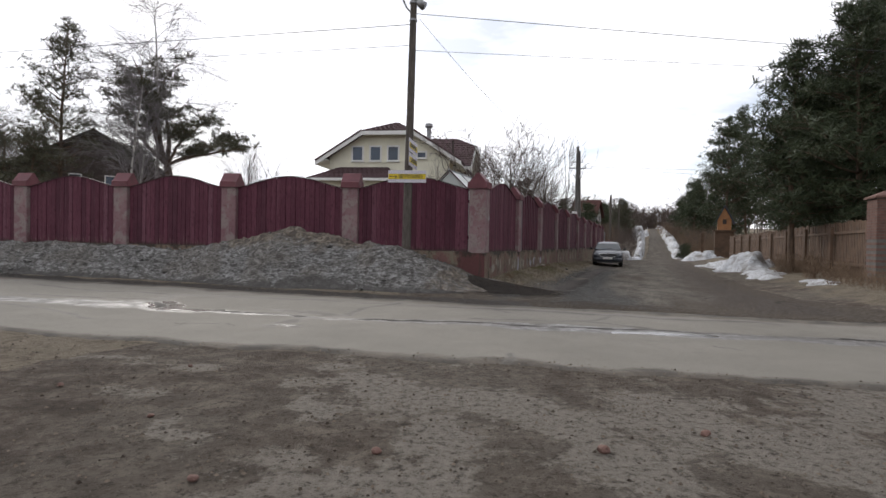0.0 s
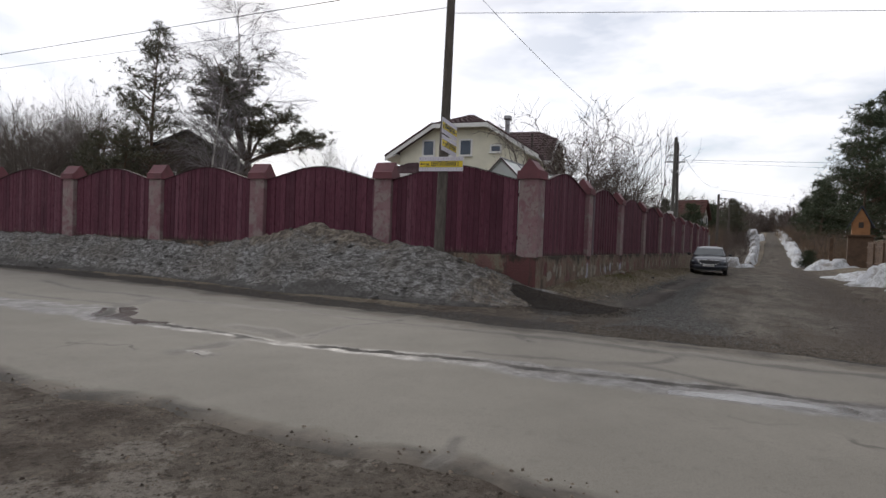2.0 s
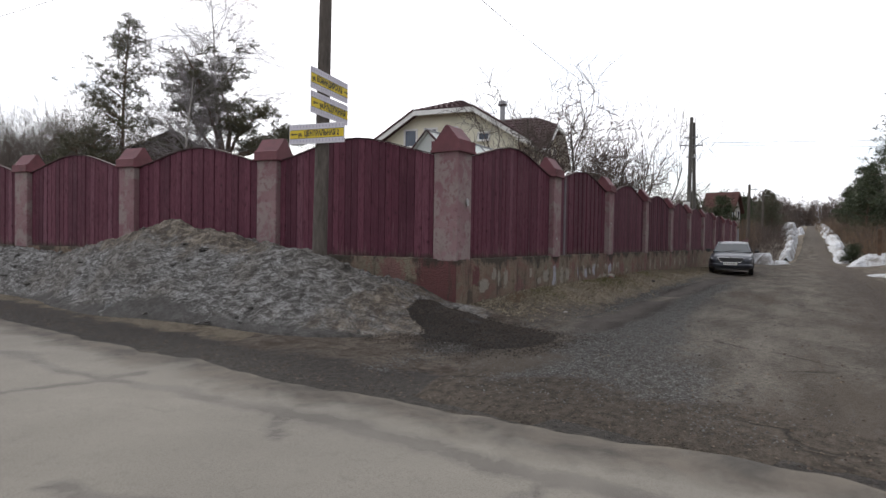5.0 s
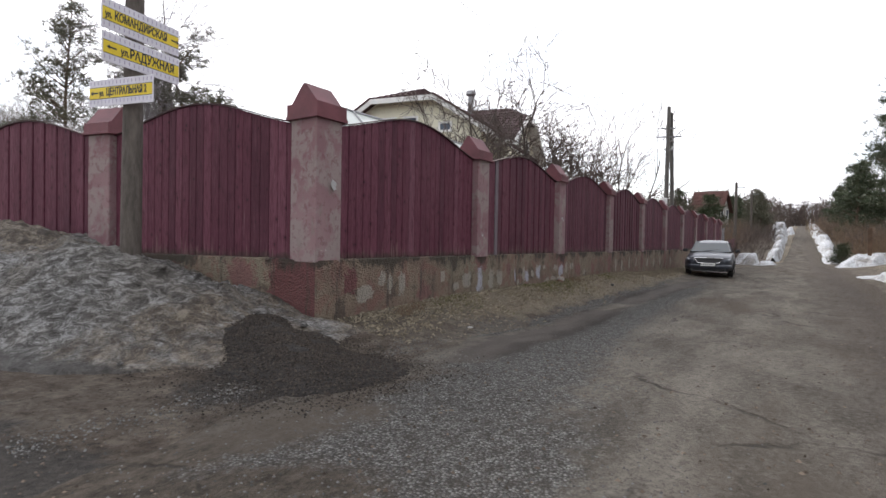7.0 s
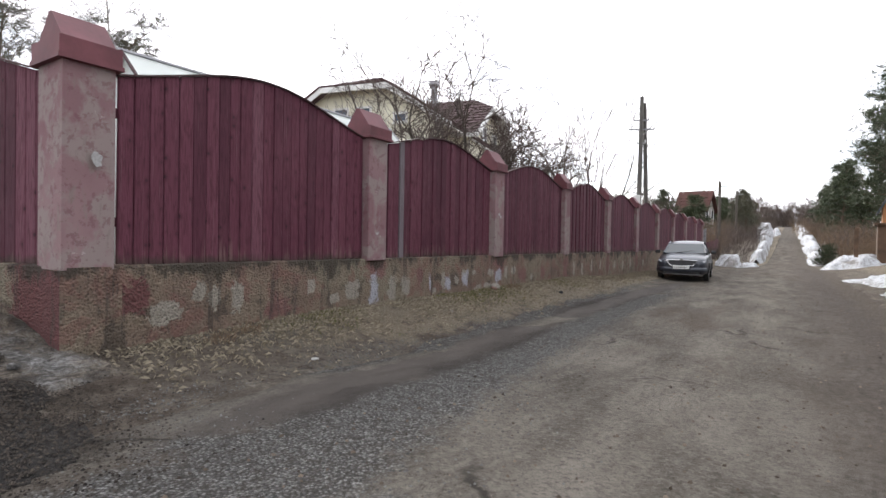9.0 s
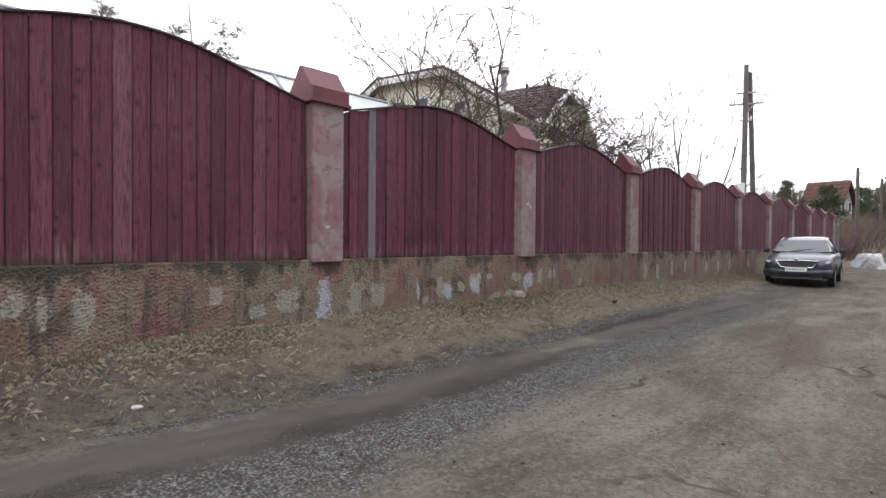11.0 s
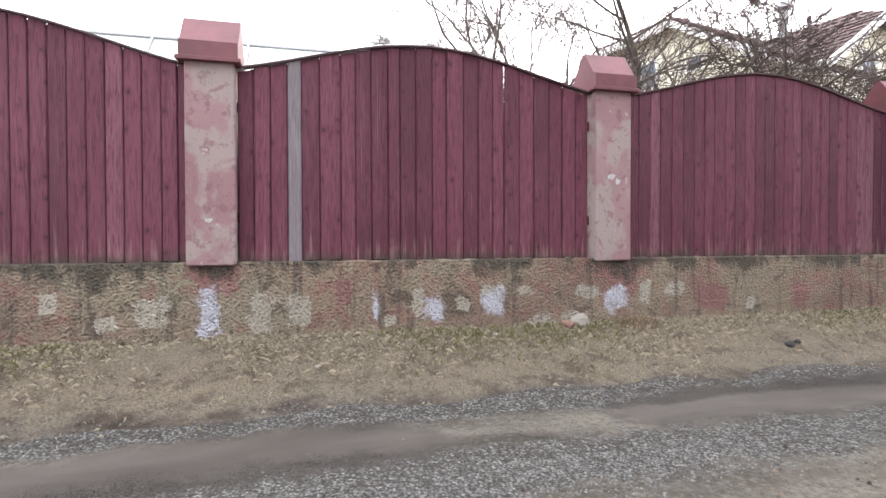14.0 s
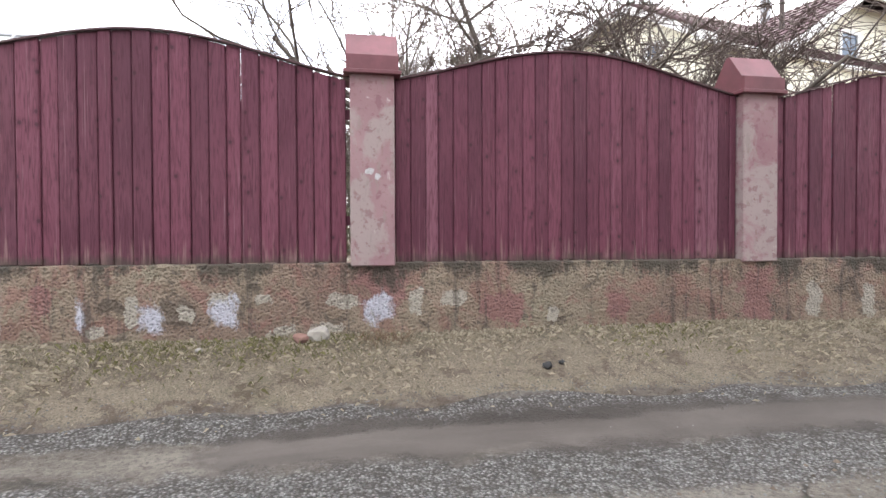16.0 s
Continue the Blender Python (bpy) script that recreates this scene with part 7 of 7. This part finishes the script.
stones("pebbles", spots, M_ST2, "brown pebbles and clods strewn over the soil", "pebbles", 2)
spots = []
for _ in range(20000):
    t_ = rs.betavariate(1.7, 1.7) * 3.4 - 0.4
    w_ = rs.gauss(-0.12, 0.5)
    ax_ = (Vector((2.5, 12.75)) - Vector((0.45, 14.15))).normalized()
    p_ = Vector((0.45, 14.15)) + ax_ * t_ + Vector((-ax_.y, ax_.x)) * w_
    spots.append((p_.x, p_.y, rs.choice((0.005, 0.006, 0.008, 0.010, 0.013))))


def heap_top(x, y):
    v = Vector((x, y)) - Vector((0.45, 14.15))
    ax_ = (Vector((2.5, 12.75)) - Vector((0.45, 14.15))).normalized()
    t, w = v.dot(ax_), v.dot(Vector((-ax_.y, ax_.x)))
    top = interp(t, (-0.35, 0.1, 0.5, 1.1, 1.8, 2.4, 2.65), (0.08, 0.22, 0.24, 0.20, 0.14, 0.06, 0))
    return top * (1 - smooth(0.6, 1.0, abs(w) + 0.25 * nz(x, y, 7, 2.4))) * (1 - smooth(0.0, 0.95 - 0.12 * math.sin(t * 2) + 0.5 * nz(x, y, 2, 2.0), abs(w + 0.1)))


gz_bare = gz


def gz(x, y):
    return gz_bare(x, y) + heap_top(x, y)


stones("heap_chippings", spots, M_ST3, "black chippings over the dark heap", "gravel", 3)
gz = gz_bare


def straw(name, count, spot, lo, hi, h0, h1, label, seed, flat):
    rr = random.Random(seed)
    g = Geo()
    for _ in range(count):
        x, y = spot(rr)
        z = gz(x, y)
        a, hh = rr.uniform(0, 6.28), rr.uniform(h0, h1)
        lean = rr.uniform(0.2, 1.0) * flat
        dx, dy = math.cos(a) * hh * lean, math.sin(a) * hh * lean
        w = rr.uniform(0.0007, 0.0015)
        n = len(g.v)
        g.v += [(x - dy / hh * w - w, y + dx / hh * w, z - 0.01), (x + dy / hh * w + w, y - dx / hh * w, z - 0.01), (x + dx * 0.6 + w, y + dy * 0.6, z + hh * 0.6 * max(0.1, 1 - lean * 0.4)), (x + dx * 1.1, y + dy * 1.1, z + hh * 0.75 * max(0.1, 1 - lean * 0.75))]
        g.f += [(n, n + 1, n + 2), (n, n + 2, n + 3)]
    tagged(part(name, g, stone_paint(name + "_colour", lo, hi), None, "", None, False), label, "grass", "", "stuff")


def verge_spot(rr):
    while True:
        s_, d_ = 0.2 + 21.8 * rr.random() ** 0.8, abs(rr.gauss(0.0, 0.5))
        if d_ < 1.5 and nz(s_, d_, 8, 1.3) + rr.uniform(-0.6, 0.6) > -0.1:
            return at(s_, d_)


def green_spot(rr):
    return at(rr.choice((5.9, 6.3, 7.1, 7.4, 2.6, 10.6)) + rr.gauss(0, 0.35), 0.12 + abs(rr.gauss(0, 0.32)))


straw("dry_grass", 30000, verge_spot, (0.13, 0.108, 0.078), (0.38, 0.33, 0.245), 0.025, 0.085, "flattened dry straw-coloured grass along the plinth", 5, 1.3)
straw("green_grass", 1700, green_spot, (0.08, 0.078, 0.032), (0.18, 0.165, 0.075), 0.03, 0.10, "first tufts of green grass by the plinth", 6, 0.7)


def build_rock(x, y, r, material, name, label, seed, squash=0.7):
    bm = bmesh.new()
    bmesh.ops.create_icosphere(bm, subdivisions=2, radius=r)
    for v in bm.verts:
        v.co *= 1 + 0.4 * noise.noise(v.co / r * 0.9 + Vector((seed * 5.3, 0, 0))) + 0.2 * noise.noise(v.co / r * 2.5 + Vector((seed * 5.3, 0, 0)))
        v.co.z *= squash
    me = bpy.data.meshes.new(name); bm.to_mesh(me); bm.free()
    ob = part(name, me, material, None, "", Matrix.Translation((x, y, gz(x, y) + r * squash * 0.6)))
    tagged(ob, label, name.replace("_", " "), "", "")


M_SPOT_PAPER = plain("grubby_paper", (0.42, 0.41, 0.39), 0.8, 0, 0.2, 30)
M_PALE = plain("pale_stone", (0.24, 0.22, 0.19), 0.9, 0, 0.25, 12)
build_rock(2.85, 15.79, 0.032, M_SPOT_PAPER, "crumpled_paper", "scrap of crumpled white paper on the gravel", 2, 0.5)
build_rock(*at(7.45, 0.16), 0.10, M_PALE, "rubble_stone", "pale lump of rubble against the plinth", 3)
build_rock(*at(7.30, 0.22), 0.07, M_BRICK, "brick_fragment", "broken brick fragment against the plinth", 4)
build_rock(*at(6.5, 0.35), 0.03, M_PALE, "pale_stone", "small pale stone lying on the verge", 5)
build_rock(*at(4.9, 0.75), 0.025, M_PALE, "pale_stone", "small pale stone lying on the verge", 6)
build_rock(*at(9.3, 0.85), 0.045, M_BLACK, "dark_clod", "dark clod of earth on the verge", 7)
build_rock(*at(9.45, 0.8), 0.03, M_BLACK, "dark_clod", "dark clod of earth on the verge", 8)
build_rock(0.55, 14.32, 0.13, M_SNOWC, "snow_clump", "last clump of clean snow by the corner plinth", 9)
build_rock(0.95, 13.95, 0.10, M_SNOWC, "snow_clump", "last clump of clean snow by the corner plinth", 10, 0.5)
for i, (x, y) in enumerate(((-2.3, 4.9), (-3.0, 4.2), (-0.35, 3.0), (0.95, 3.05), (-1.9, 3.5), (-1.2, 2.6), (1.7, 3.4), (-4.1, 4.7))):
    build_rock(x, y, 0.022 + 0.005 * (i % 4), M_BRICK, "earth_clod", "dark clod of earth on the bare soil", 20 + i)
for i, (s_, d_) in enumerate(((7.95, 0.3), (8.1, 0.28), (1.6, 0.3), (1.2, 0.35))):
    build_shrub(*at(s_, d_), 0.3, 0.16, 400 + i, M_BRUSH, "small clump of dry dark weed stalks", 40)


def paint_spot(m, x, z, w, t, seed, material):
    """A splash of old paint on a pillar's face."""
    ring = []
    for k in range(16):
        a = 2 * math.pi * k / 16
        r = 1 + 0.7 * nz(math.cos(a), math.sin(a), seed, 1.7)
        ring.append((x + math.cos(a) * w * r, -0.0025, z + math.sin(a) * t * r))
    ob = part("paint_spot", Geo().slab(ring, (0, 0.006, 0)), material, None, "", m)
    tagged(ob, "splash of whitish paint on the pillar plaster", "paint mark", "paint marks on pillars")


M_SPOT = plain("whitish_paint", (0.36, 0.35, 0.345), 0.9, 0, 0.25, 40, 0.3)
paint_spot(SIDE, 0.21, 1.86, 0.045, 0.06, 1, M_SPOT)
paint_spot(SIDE, 7.90, 1.78, 0.05, 0.03, 2, M_SPOT)
paint_spot(SIDE, 7.98, 1.73, 0.03, 0.03, 3, M_SPOT)
paint_spot(SIDE, 3.99, 1.3, 0.03, 0.02, 4, M_SPOT)
